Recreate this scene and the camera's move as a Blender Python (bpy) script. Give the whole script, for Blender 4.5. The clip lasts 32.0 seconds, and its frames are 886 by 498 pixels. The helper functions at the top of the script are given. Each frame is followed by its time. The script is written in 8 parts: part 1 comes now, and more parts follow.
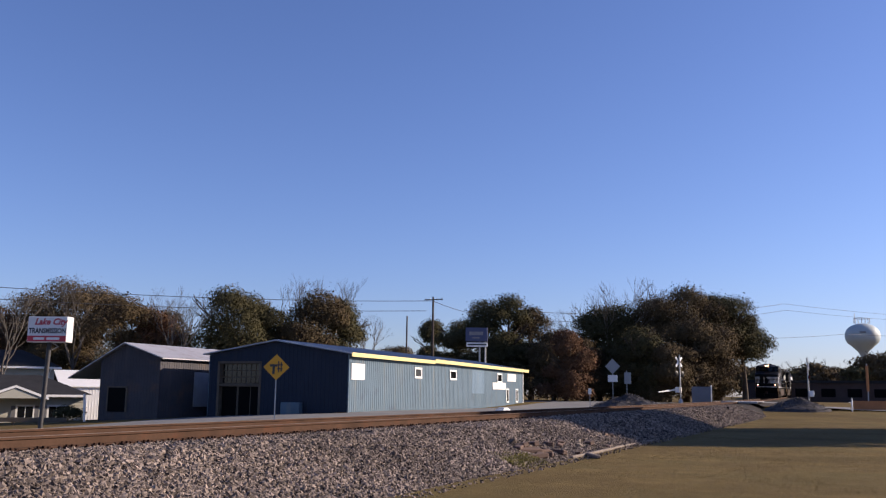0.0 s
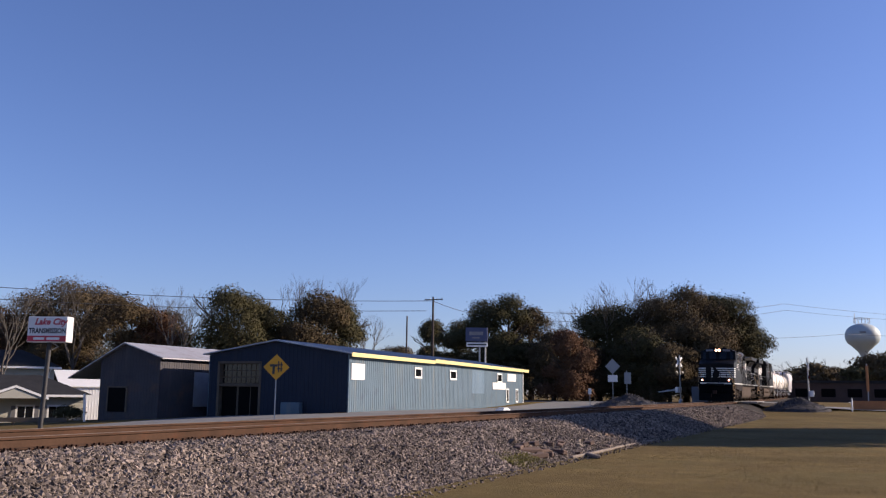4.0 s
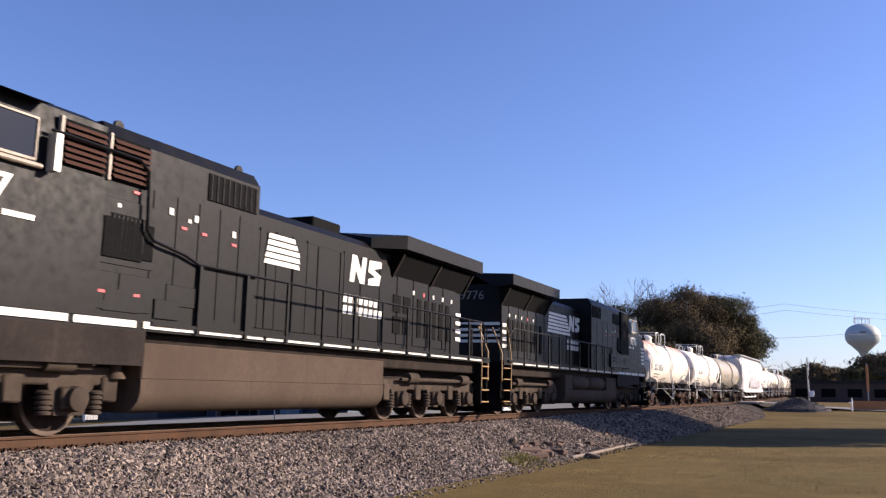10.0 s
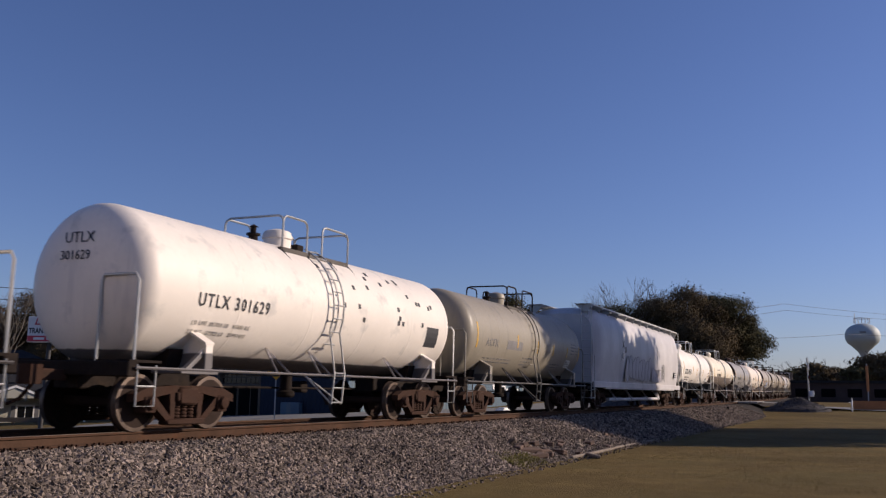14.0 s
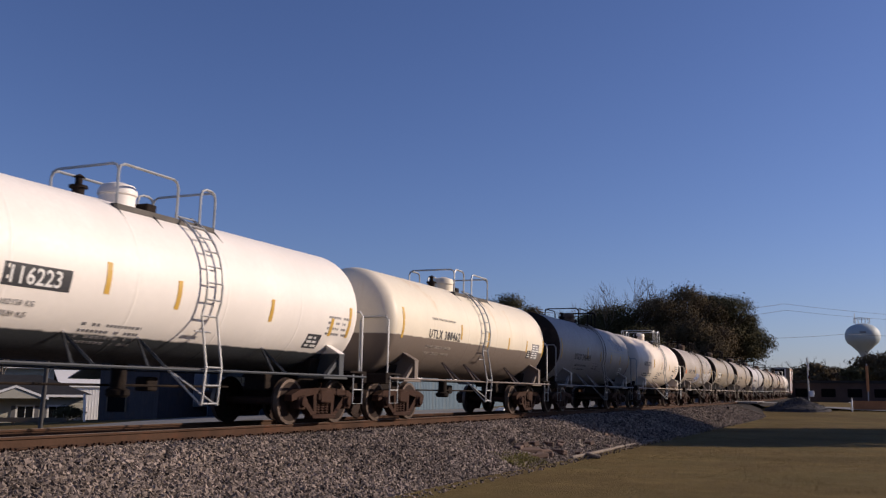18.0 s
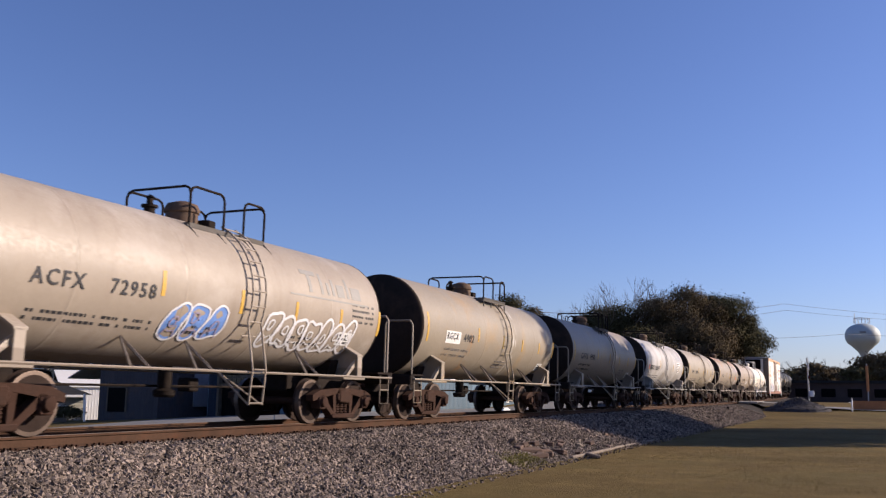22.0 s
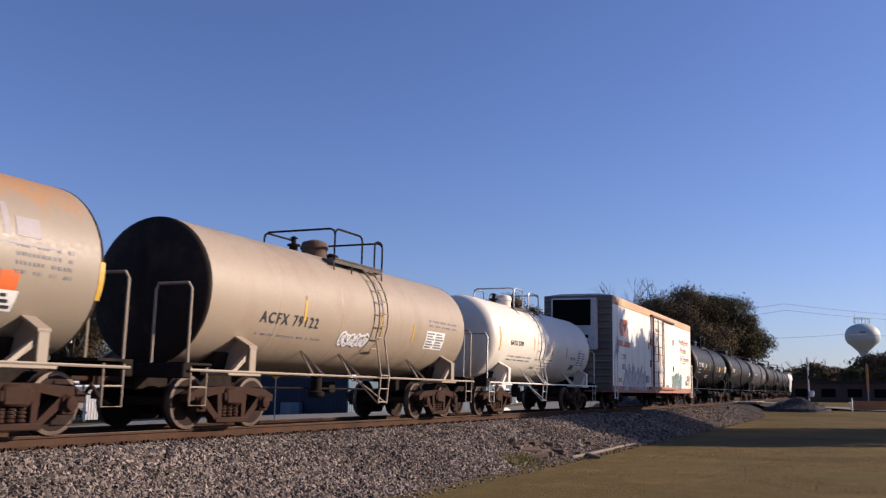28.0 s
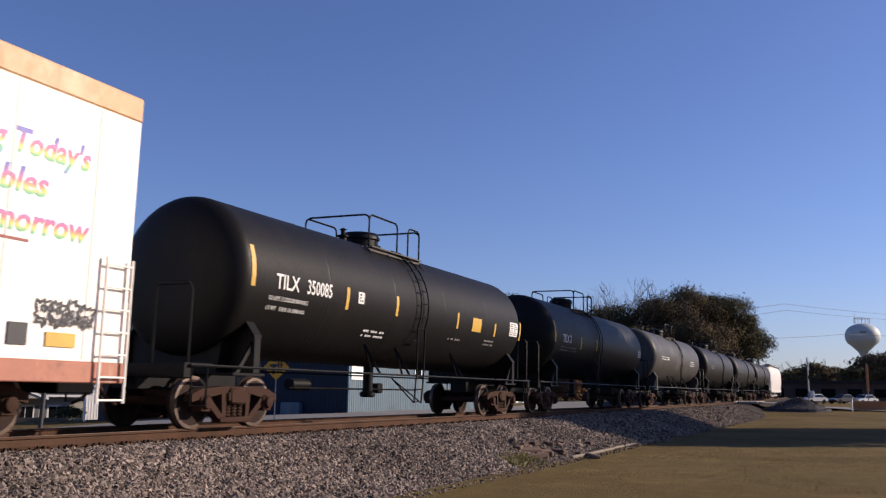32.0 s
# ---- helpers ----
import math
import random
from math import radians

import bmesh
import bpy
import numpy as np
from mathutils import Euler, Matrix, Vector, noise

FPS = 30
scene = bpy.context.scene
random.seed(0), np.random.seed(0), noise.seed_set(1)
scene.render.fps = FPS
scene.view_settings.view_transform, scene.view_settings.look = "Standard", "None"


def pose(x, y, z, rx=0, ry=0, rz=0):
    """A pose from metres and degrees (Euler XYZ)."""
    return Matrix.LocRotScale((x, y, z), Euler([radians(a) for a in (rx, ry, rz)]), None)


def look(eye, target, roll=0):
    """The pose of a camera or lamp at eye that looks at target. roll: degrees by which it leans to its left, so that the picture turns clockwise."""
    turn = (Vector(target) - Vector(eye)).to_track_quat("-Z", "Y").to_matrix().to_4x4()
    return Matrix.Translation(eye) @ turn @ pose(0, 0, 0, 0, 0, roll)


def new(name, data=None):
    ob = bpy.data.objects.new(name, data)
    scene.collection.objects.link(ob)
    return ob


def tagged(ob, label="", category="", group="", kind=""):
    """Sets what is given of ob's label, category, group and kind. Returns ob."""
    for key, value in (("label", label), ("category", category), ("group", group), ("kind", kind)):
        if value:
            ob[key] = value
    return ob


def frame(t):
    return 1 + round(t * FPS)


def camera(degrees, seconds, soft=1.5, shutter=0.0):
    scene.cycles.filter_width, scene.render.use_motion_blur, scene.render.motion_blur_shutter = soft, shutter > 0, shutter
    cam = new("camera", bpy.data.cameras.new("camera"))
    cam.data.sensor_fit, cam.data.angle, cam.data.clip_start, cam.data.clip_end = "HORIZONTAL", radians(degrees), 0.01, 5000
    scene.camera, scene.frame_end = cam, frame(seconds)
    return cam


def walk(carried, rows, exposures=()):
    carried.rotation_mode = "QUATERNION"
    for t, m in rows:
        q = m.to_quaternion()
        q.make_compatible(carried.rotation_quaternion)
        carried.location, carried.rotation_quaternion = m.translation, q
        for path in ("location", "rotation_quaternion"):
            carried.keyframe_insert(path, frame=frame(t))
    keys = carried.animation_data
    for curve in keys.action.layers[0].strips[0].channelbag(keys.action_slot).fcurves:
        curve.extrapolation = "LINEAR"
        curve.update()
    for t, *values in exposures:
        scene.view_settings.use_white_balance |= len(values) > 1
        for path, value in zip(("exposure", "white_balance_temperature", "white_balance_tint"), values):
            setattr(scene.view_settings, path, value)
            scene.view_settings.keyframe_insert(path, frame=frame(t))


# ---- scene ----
# z = 0 is the top of the rails; x runs along the track, away to the right
CAM_H, HEADING, PITCH, ROLL = 0.657, 24.293, 9.173, 0.67
cam = camera(52.82, 32.0, soft=1.25, shutter=0.1)
EYE = pose(0, 0, CAM_H, 90 + PITCH, 0, HEADING - 90) @ pose(0, 0, 0, 0, 0, ROLL)
walk(cam, [(0.0, EYE), (32.0, EYE)],
     exposures=[(0.0, 0.65), (6.0, 0.61), (9.0, 0.74), (10.0, 0.99), (11.2, 1.04), (12.1, 0.68), (13.0, 0.14), (17.0, -0.11), (18.0, -0.06), (19.0, 0.09), (20.0, 0.4), (20.6, 0.14), (21.0, 0.05), (21.4, 0.16), (22.0, 0.52), (24.0, 0.52), (25.0, 0.42), (28.0, 0.44), (29.0, 0.16), (30.0, -0.18), (31.0, -0.56), (32.0, 0.39)])

# ---- daylight ----
SUN_AZ, SUN_EL = -56.0, 22.0
world = bpy.data.worlds.new("sky")
scene.world = world
world.use_nodes = True
wt = world.node_tree
sky = wt.nodes.new("ShaderNodeTexSky")
sky.sky_type, sky.sun_disc = 'NISHITA', False
sky.sun_elevation, sky.sun_rotation = radians(SUN_EL), radians(90 - SUN_AZ)
sky.air_density, sky.dust_density, sky.ozone_density, sky.altitude = 1.0, 0.5, 3.3, 50
wt.nodes["Background"].inputs[1].default_value = 0.080
tint = wt.nodes.new("ShaderNodeMix")
tint.data_type, tint.blend_type = 'RGBA', 'MULTIPLY'
tint.inputs[0].default_value, tint.inputs[7].default_value = 1.0, (0.91, 0.90, 1.25, 1)
wt.links.new(sky.outputs[0], tint.inputs[6])
wt.links.new(tint.outputs[2], wt.nodes["Background"].inputs[0])
sun_dir = Vector((math.cos(radians(SUN_AZ)) * math.cos(radians(SUN_EL)), math.sin(radians(SUN_AZ)) * math.cos(radians(SUN_EL)), math.sin(radians(SUN_EL))))
sun = new("sun", bpy.data.lights.new("sun", 'SUN'))
sun.data.energy, sun.data.angle, sun.data.color = 5.0, radians(0.53), (1.0, 0.83, 0.69)
sun.matrix_world = look(sun_dir * 200, (0, 0, 0))


# ---- materials ----
def mat(name, col, rough=0.6, metal=0.0, var=0.15, scales=(1.5, 14.0), bump=0.0, bump_scale=40.0, dirt=None, streak=None, spec=0.5, island=0.0, obrand=0.0):
    """Principled surface with tone variation at two scales, optional dirt (colour, amount, scale) and vertical streaks (colour, amount, scale)."""
    m = bpy.data.materials.new(name)
    m.use_nodes = True
    nt = m.node_tree
    N, L = nt.nodes, nt.links
    b = N["Principled BSDF"]
    b.inputs["Roughness"].default_value, b.inputs["Metallic"].default_value = rough, metal
    b.inputs["Specular IOR Level"].default_value = spec
    co = N.new("ShaderNodeTexCoord").outputs["Object"]

    def nz(scale, detail=4.0, vec=co, rgh=0.6):
        n = N.new("ShaderNodeTexNoise")
        n.inputs["Scale"].default_value, n.inputs["Detail"].default_value, n.inputs["Roughness"].default_value = scale, detail, rgh
        L.new(vec, n.inputs["Vector"])
        return n.outputs["Fac"]

    def ramp(fac, a, bb, lo, hi):
        r = N.new("ShaderNodeMapRange")
        r.clamp = True
        L.new(fac, r.inputs[0])
        for k, v in zip((1, 2, 3, 4), (a, bb, lo, hi)):
            r.inputs[k].default_value = v
        return r.outputs[0]

    def mix(fac, a, c, kind='MIX'):
        x = N.new("ShaderNodeMix")
        x.data_type, x.blend_type = 'RGBA', kind
        for v, i in ((fac, 0), (a, 6), (c, 7)):
            if isinstance(v, (int, float)):
                x.inputs[i].default_value = v
            elif isinstance(v, tuple):
                x.inputs[i].default_value = (*v[:3], 1)
            else:
                L.new(v, x.inputs[i])
        return x.outputs[2]

    c = tuple(col)
    dark = tuple(v * (1 - var) for v in col)
    light = tuple(min(0.95, v * (1 + var)) for v in col)
    out = mix(ramp(nz(scales[0]), 0.3, 0.7, 0, 1), dark, light)
    out = mix(ramp(nz(scales[1]), 0.35, 0.65, 0, 0.5), out, tuple(v * (1 - 0.8 * var) for v in col))
    if dirt:
        out = mix(ramp(nz(dirt[2], 6.0), 0.62 - 0.35 * dirt[1], 0.78 - 0.2 * dirt[1], 0, 0.9), out, tuple(dirt[0]))
    if streak:
        mp = N.new("ShaderNodeMapping")
        mp.inputs["Scale"].default_value = (1, 1, 0.12)
        L.new(co, mp.inputs["Vector"])
        out = mix(ramp(nz(streak[2], 5.0, mp.outputs[0]), 0.66 - 0.3 * streak[1], 0.82 - 0.2 * streak[1], 0, 0.85), out, tuple(streak[0]))
    if island:
        g = N.new("ShaderNodeNewGeometry").outputs["Random Per Island"]
        out = mix(1.0, out, mix(g, (1 - island,) * 3, (min(1.0, 1 + island),) * 3), 'MULTIPLY')
    if obrand:
        g = N.new("ShaderNodeObjectInfo").outputs["Random"]
        out = mix(1.0, out, mix(g, (1 - obrand,) * 3, (1.0, 1.0, 1.0)), 'MULTIPLY')
    L.new(out, b.inputs["Base Color"])
    L.new(ramp(nz(scales[1] * 2), 0.3, 0.7, max(0.05, rough - 0.1), min(1, rough + 0.1)), b.inputs["Roughness"])
    if bump:
        bp = N.new("ShaderNodeBump")
        bp.inputs["Strength"].default_value, bp.inputs["Distance"].default_value = 1.0, bump
        L.new(nz(bump_scale, 5.0), bp.inputs["Height"])
        L.new(bp.outputs[0], b.inputs["Normal"])
    return m


def glow(name, col, strength):
    m = bpy.data.materials.new(name)
    m.use_nodes = True
    b = m.node_tree.nodes["Principled BSDF"]
    b.inputs["Base Color"].default_value = (*col, 1)
    b.inputs["Emission Color"].default_value = (*col, 1)
    b.inputs["Emission Strength"].default_value = strength
    return m


def glass(name, col=(0.008, 0.009, 0.011), rough=0.08):
    m = bpy.data.materials.new(name)
    m.use_nodes = True
    b = m.node_tree.nodes["Principled BSDF"]
    b.inputs["Base Color"].default_value = (*col, 1)
    b.inputs["Roughness"].default_value = rough
    b.inputs["Specular IOR Level"].default_value = 0.35
    return m


M_GRASS = mat("dry_lawn", (0.144, 0.103, 0.042), 0.95, var=0.4, scales=(0.16, 1.6), bump=0.03, bump_scale=25, dirt=((0.125, 0.098, 0.040), 0.3, 0.25), spec=0.05)
M_ROAD = mat("asphalt", (0.20, 0.195, 0.185), 0.9, var=0.15, scales=(0.4, 12), bump=0.005, bump_scale=120, spec=0.2)
M_BED = mat("ballast_bed", (0.05, 0.042, 0.036), 0.95, var=0.4, scales=(2.0, 25), bump=0.03, bump_scale=22, spec=0.1)
M_STONE = mat("ballast_stone", (0.30, 0.24, 0.20), 0.9, var=0.3, scales=(0.35, 20), island=0.85, spec=0.15)
M_RAIL = mat("rail_rust", (0.070, 0.040, 0.026), 0.9, var=0.3, scales=(1.5, 25), dirt=((0.085, 0.038, 0.022), 0.3, 3), spec=0.1)
M_RAILTOP = mat("rail_head_steel", (0.15, 0.11, 0.085), 0.6, 0.4, var=0.2, scales=(1.0, 20))
M_TIE = mat("creosoted_tie", (0.06, 0.045, 0.035), 0.9, var=0.3, scales=(3, 30), bump=0.01, bump_scale=30, obrand=0.4, spec=0.2)
M_BLACK = mat("loco_black", (0.0040, 0.0040, 0.0048), 0.5, var=0.2, scales=(0.5, 3), dirt=((0.0065, 0.006, 0.006), 0.25, 1.5), streak=((0.009, 0.008, 0.008), 0.2, 2.5), spec=0.14)
M_LWHITE = mat("loco_white", (0.70, 0.68, 0.62), 0.5, var=0.08, dirt=((0.35, 0.31, 0.26), 0.15, 4), streak=((0.35, 0.3, 0.25), 0.1, 6))
M_UNDER = mat("underframe_grime", (0.019, 0.014, 0.012), 0.85, var=0.35, scales=(2, 18), dirt=((0.034, 0.023, 0.017), 0.35, 3), bump=0.004, bump_scale=30, spec=0.12)
M_TANKDUST = mat("fuel_tank_dust", (0.074, 0.054, 0.041), 0.9, var=0.2, scales=(1, 10), streak=((0.055, 0.04, 0.031), 0.3, 2), spec=0.1)
M_TRUCK = mat("truck_rust", (0.052, 0.028, 0.020), 0.85, var=0.35, scales=(3, 25), dirt=((0.028, 0.018, 0.014), 0.4, 3), bump=0.004, bump_scale=35, spec=0.1)
M_WHEEL = mat("wheel_steel", (0.030, 0.019, 0.015), 0.75, 0.1, var=0.3, scales=(3, 20), spec=0.12)
M_DARK = mat("dark_recess", (0.0035, 0.0035, 0.004), 0.8, var=0.2, spec=0.08)
M_GLASS = glass("window_glass")
M_YELL = mat("reflector_yellow", (0.55, 0.33, 0.05), 0.5, var=0.15, scales=(4, 30))
M_GOLD = mat("step_yellow", (0.27, 0.16, 0.06), 0.6, var=0.2)
M_BLKTXT = mat("stencil_black", (0.03, 0.03, 0.035), 0.6, var=0.2, scales=(5, 40))
M_GRYTXT = mat("stencil_faded", (0.20, 0.19, 0.19), 0.7, var=0.3, scales=(5, 40))
M_WHTTXT = mat("stencil_white", (0.72, 0.71, 0.68), 0.6, var=0.1)
M_ORANGE = mat("logo_orange", (0.62, 0.13, 0.03), 0.5, var=0.1)
M_RAINBOW = mat("slogan_rainbow", (0.13, 0.12, 0.30), 0.5, var=0.1)
rn = M_RAINBOW.node_tree
rz = rn.nodes.new("ShaderNodeSeparateXYZ")
rn.links.new(rn.nodes.new("ShaderNodeTexCoord").outputs["Object"], rz.inputs[0])
rm = rn.nodes.new("ShaderNodeMapRange")
rm.inputs[1].default_value, rm.inputs[2].default_value = -0.10, 0.38
rn.links.new(rz.outputs[2], rm.inputs[0])
bands = rn.nodes.new("ShaderNodeValToRGB")
for q, c in ((0.22, (0.10, 0.40, 0.20)), (0.36, (0.60, 0.50, 0.08)), (0.50, (0.60, 0.10, 0.16)), (0.66, (0.30, 0.10, 0.34)), (0.82, (0.09, 0.09, 0.40))):
    bands.color_ramp.elements.new(q).color = (*c, 1)
bands.color_ramp.elements[0].color, bands.color_ramp.elements[-1].color = (0.10, 0.25, 0.45, 1), (0.10, 0.10, 0.36, 1)
rn.links.new(rm.outputs[0], bands.inputs[0])
rn.links.new(bands.outputs[0], rn.nodes["Principled BSDF"].inputs["Base Color"])
M_STEEL = mat("galvanised", (0.42, 0.42, 0.41), 0.5, 0.6, var=0.15)
M_LENS = glow("headlight_glow", (1.0, 0.50, 0.32), 8.0)
M_DITCH = glow("ditch_light_glow", (1.0, 0.48, 0.32), 4.0)
M_BULB = glow("lamp_bulb_glow", (1.0, 0.45, 0.36), 3.0)
M_TAN = mat("stencil_tan", (0.45, 0.40, 0.34), 0.7, var=0.2, scales=(5, 40))
M_CREAM = mat("worn_cream", (0.36, 0.30, 0.24), 0.6, var=0.15, dirt=((0.12, 0.08, 0.06), 0.3, 5))
M_RUSTLOUVRE = mat("louvre_brown", (0.055, 0.025, 0.018), 0.8, var=0.2, spec=0.15)
M_SKIRT = mat("dusty_skirt", (0.024, 0.019, 0.017), 0.85, var=0.3, scales=(1.2, 9), streak=((0.045, 0.034, 0.028), 0.4, 2), spec=0.12)
M_TAGRED = mat("warning_label_red", (0.45, 0.06, 0.07), 0.5, var=0.1)
M_GRATE = mat("walkway_grating", (0.11, 0.10, 0.09), 0.8, var=0.25, scales=(2, 20), spec=0.2)
M_DOME = mat("rusty_dome", (0.13, 0.09, 0.065), 0.8, var=0.3, scales=(3, 20), dirt=((0.07, 0.04, 0.03), 0.4, 3), spec=0.15)
M_RIM = mat("worn_wheel_rim", (0.14, 0.105, 0.085), 0.42, 0.5, var=0.25, scales=(3, 20), spec=0.2)
M_WHITE = mat("white_paint", (0.78, 0.77, 0.74), 0.55, var=0.06, streak=((0.5, 0.46, 0.4), 0.1, 3))


# ---- mesh tools ----
class Soup:
    """Collects boxes, tubes, prisms and panels of one part."""

    def __init__(self):
        self.v, self.f = [], []

    def add(self, vs, fs):
        o = len(self.v)
        self.v += [tuple(p) for p in vs]
        self.f += [tuple(i + o for i in f) for f in fs]
        return self

    def box(self, x0, x1, y0, y1, z0, z1):
        vs = [(x, y, z) for z in (z0, z1) for y in (y0, y1) for x in (x0, x1)]
        return self.add(vs, [(0, 2, 3, 1), (4, 5, 7, 6), (0, 1, 5, 4), (2, 6, 7, 3), (0, 4, 6, 2), (1, 3, 7, 5)])

    def rbox(self, x0, x1, y0, y1, z0, z1, r=0.03):
        """Box with chamfered edges all round."""
        vs, fs = [], []
        for sx in (0, 1):
            for sy in (0, 1):
                for sz in (0, 1):
                    X, Y, Z = (x0, x1)[sx], (y0, y1)[sy], (z0, z1)[sz]
                    dx, dy, dz = (1 - 2 * sx) * r, (1 - 2 * sy) * r, (1 - 2 * sz) * r
                    vs += [(X, Y + dy, Z + dz), (X + dx, Y, Z + dz), (X + dx, Y + dy, Z)]
        bm = bmesh.new()
        pts = [bm.verts.new(p) for p in vs]
        bmesh.ops.convex_hull(bm, input=pts)
        bm.verts.index_update()
        vs = [v.co[:] for v in bm.verts]
        fs = [[v.index for v in f.verts] for f in bm.faces]
        bm.free()
        return self.add(vs, fs)

    def hull(self, pts):
        bm = bmesh.new()
        for p in pts:
            bm.verts.new(p)
        bmesh.ops.convex_hull(bm, input=list(bm.verts))
        for v in [v for v in bm.verts if not v.link_faces]:
            bm.verts.remove(v)
        bm.verts.index_update()
        vs, fs = [v.co[:] for v in bm.verts], [[v.index for v in f.verts] for f in bm.faces]
        bm.free()
        return self.add(vs, fs)

    def tube(self, pts, r, seg=6, caps=True):
        """Round bar along a polyline; r may be a list."""
        pts = [Vector(p) for p in pts]
        rs = r if isinstance(r, (list, tuple)) else [r] * len(pts)
        vs, fs = [], []
        up = None
        for i, p in enumerate(pts):
            d = (pts[min(i + 1, len(pts) - 1)] - pts[max(i - 1, 0)]).normalized()
            if up is None:
                up = Vector((0, 0, 1)) if abs(d.z) < 0.9 else Vector((1, 0, 0))
            a = d.cross(up)
            if a.length < 1e-4:
                a = d.cross(Vector((0.3, 0.9, 0.2)))
            a.normalize()
            b = a.cross(d).normalized()
            up = b
            for k in range(seg):
                t = 2 * math.pi * k / seg
                vs.append(p + a * rs[i] * math.cos(t) + b * rs[i] * math.sin(t))
        for i in range(len(pts) - 1):
            for k in range(seg):
                k2 = (k + 1) % seg
                fs.append((i * seg + k, i * seg + k2, (i + 1) * seg + k2, (i + 1) * seg + k))
        if caps:
            fs.append(tuple(range(seg - 1, -1, -1)))
            fs.append(tuple((len(pts) - 1) * seg + k for k in range(seg)))
        return self.add(vs, fs)

    def prism(self, prof, a0, a1, axis='x'):
        """Extrudes a profile (list of 2D points) along an axis."""
        n = len(prof)

        def p3(u, v, a):
            return {'x': (a, u, v), 'y': (u, a, v), 'z': (u, v, a)}[axis]
        vs = [p3(u, v, a) for a in (a0, a1) for u, v in prof]
        fs = [(i, (i + 1) % n, n + (i + 1) % n, n + i) for i in range(n)] + [tuple(range(n - 1, -1, -1)), tuple(range(n, 2 * n))]
        return self.add(vs, fs)

    def lathe_x(self, prof, seg=32, cy=0.0, cz=0.0):
        """Turns a profile of (x, r) about a line along x."""
        vs, fs = [], []
        for x, r in prof:
            for k in range(seg):
                t = 2 * math.pi * k / seg
                vs.append((x, cy + r * math.sin(t), cz + r * math.cos(t)))
        for i in range(len(prof) - 1):
            for k in range(seg):
                k2 = (k + 1) % seg
                fs.append((i * seg + k, i * seg + k2, (i + 1) * seg + k2, (i + 1) * seg + k))
        fs += [tuple(range(seg - 1, -1, -1)), tuple((len(prof) - 1) * seg + k for k in range(seg))]
        return self.add(vs, fs)

    def lathe_z(self, prof, seg=16, cx=0.0, cy=0.0):
        vs, fs = [], []
        for r, z in prof:
            for k in range(seg):
                t = 2 * math.pi * k / seg
                vs.append((cx + r * math.cos(t), cy + r * math.sin(t), z))
        for i in range(len(prof) - 1):
            for k in range(seg):
                k2 = (k + 1) % seg
                fs.append((i * seg + k, i * seg + k2, (i + 1) * seg + k2, (i + 1) * seg + k))
        fs += [tuple(range(seg - 1, -1, -1)), tuple((len(prof) - 1) * seg + k for k in range(seg))]
        return self.add(vs, fs)

    def lathe_y(self, prof, seg=24, cx=0.0, cz=0.0):
        """Turns a profile of (y, r) about a line along y."""
        vs, fs = [], []
        for y, r in prof:
            for k in range(seg):
                t = 2 * math.pi * k / seg
                vs.append((cx + r * math.cos(t), y, cz + r * math.sin(t)))
        for i in range(len(prof) - 1):
            for k in range(seg):
                k2 = (k + 1) % seg
                fs.append((i * seg + k, i * seg + k2, (i + 1) * seg + k2, (i + 1) * seg + k))
        fs += [tuple(range(seg - 1, -1, -1)), tuple((len(prof) - 1) * seg + k for k in range(seg))]
        return self.add(vs, fs)

    def mesh(self, name, material, smooth=None, fix=True):
        me = bpy.data.meshes.new(name)
        me.from_pydata(self.v, [], self.f)
        if fix:
            bm = bmesh.new()
            bm.from_mesh(me)
            bmesh.ops.recalc_face_normals(bm, faces=bm.faces)
            bm.to_mesh(me)
            bm.free()
        if material:
            me.materials.append(material)
        if smooth is not None:
            me.polygons.foreach_set("use_smooth", [True] * len(me.polygons))
            me.set_sharp_from_angle(angle=radians(smooth))
        return me


CACHE = {}


def cached(key, material, make, smooth=None):
    """One mesh for alike parts; the same shape in another material is a copy of its data."""
    k = (key, material.name)
    if k not in CACHE:
        CACHE[k] = make().mesh(key, material, smooth)
    return CACHE[k]


def part(name, data, parent, label="", at=None):
    """A part: mesh data, or a Soup with its material already in a mesh, under its thing."""
    ob = new(name, data)
    ob.parent = parent
    if at is not None:
        ob.matrix_basis = at
    if label:
        ob["label"] = label
    return ob


def thing(name, label, category, group="", kind="", at=None, data=None):
    ob = new(name, data)
    if at is not None:
        ob.matrix_basis = at
    return tagged(ob, label, category, group, kind)


def letters(text, size, material, slant=0.0, width=1.0, bold=0.0, gap=1.0):
    """Mesh of a line of writing in the xz plane, read from -y, its lower left corner at the origin."""
    k = ("txt", text, size, material.name, slant, width, bold, gap)
    if k in CACHE:
        return CACHE[k]
    cu = bpy.data.curves.new("lettering", 'FONT')
    cu.body, cu.size, cu.shear, cu.resolution_u = text, size, slant, 2
    cu.extrude, cu.offset, cu.space_character = 0.002, bold, gap
    ob = bpy.data.objects.new("lettering", cu)
    scene.collection.objects.link(ob)
    dg = bpy.context.evaluated_depsgraph_get()
    me = bpy.data.meshes.new_from_object(ob.evaluated_get(dg))
    bpy.data.objects.remove(ob)
    me.transform(Matrix(((width, 0, 0, 0), (0, 0, 1, 0), (0, 1, 0, 0), (0, 0, 0, 1))))
    me.materials.clear()
    me.materials.append(material)
    CACHE[k] = me
    return me


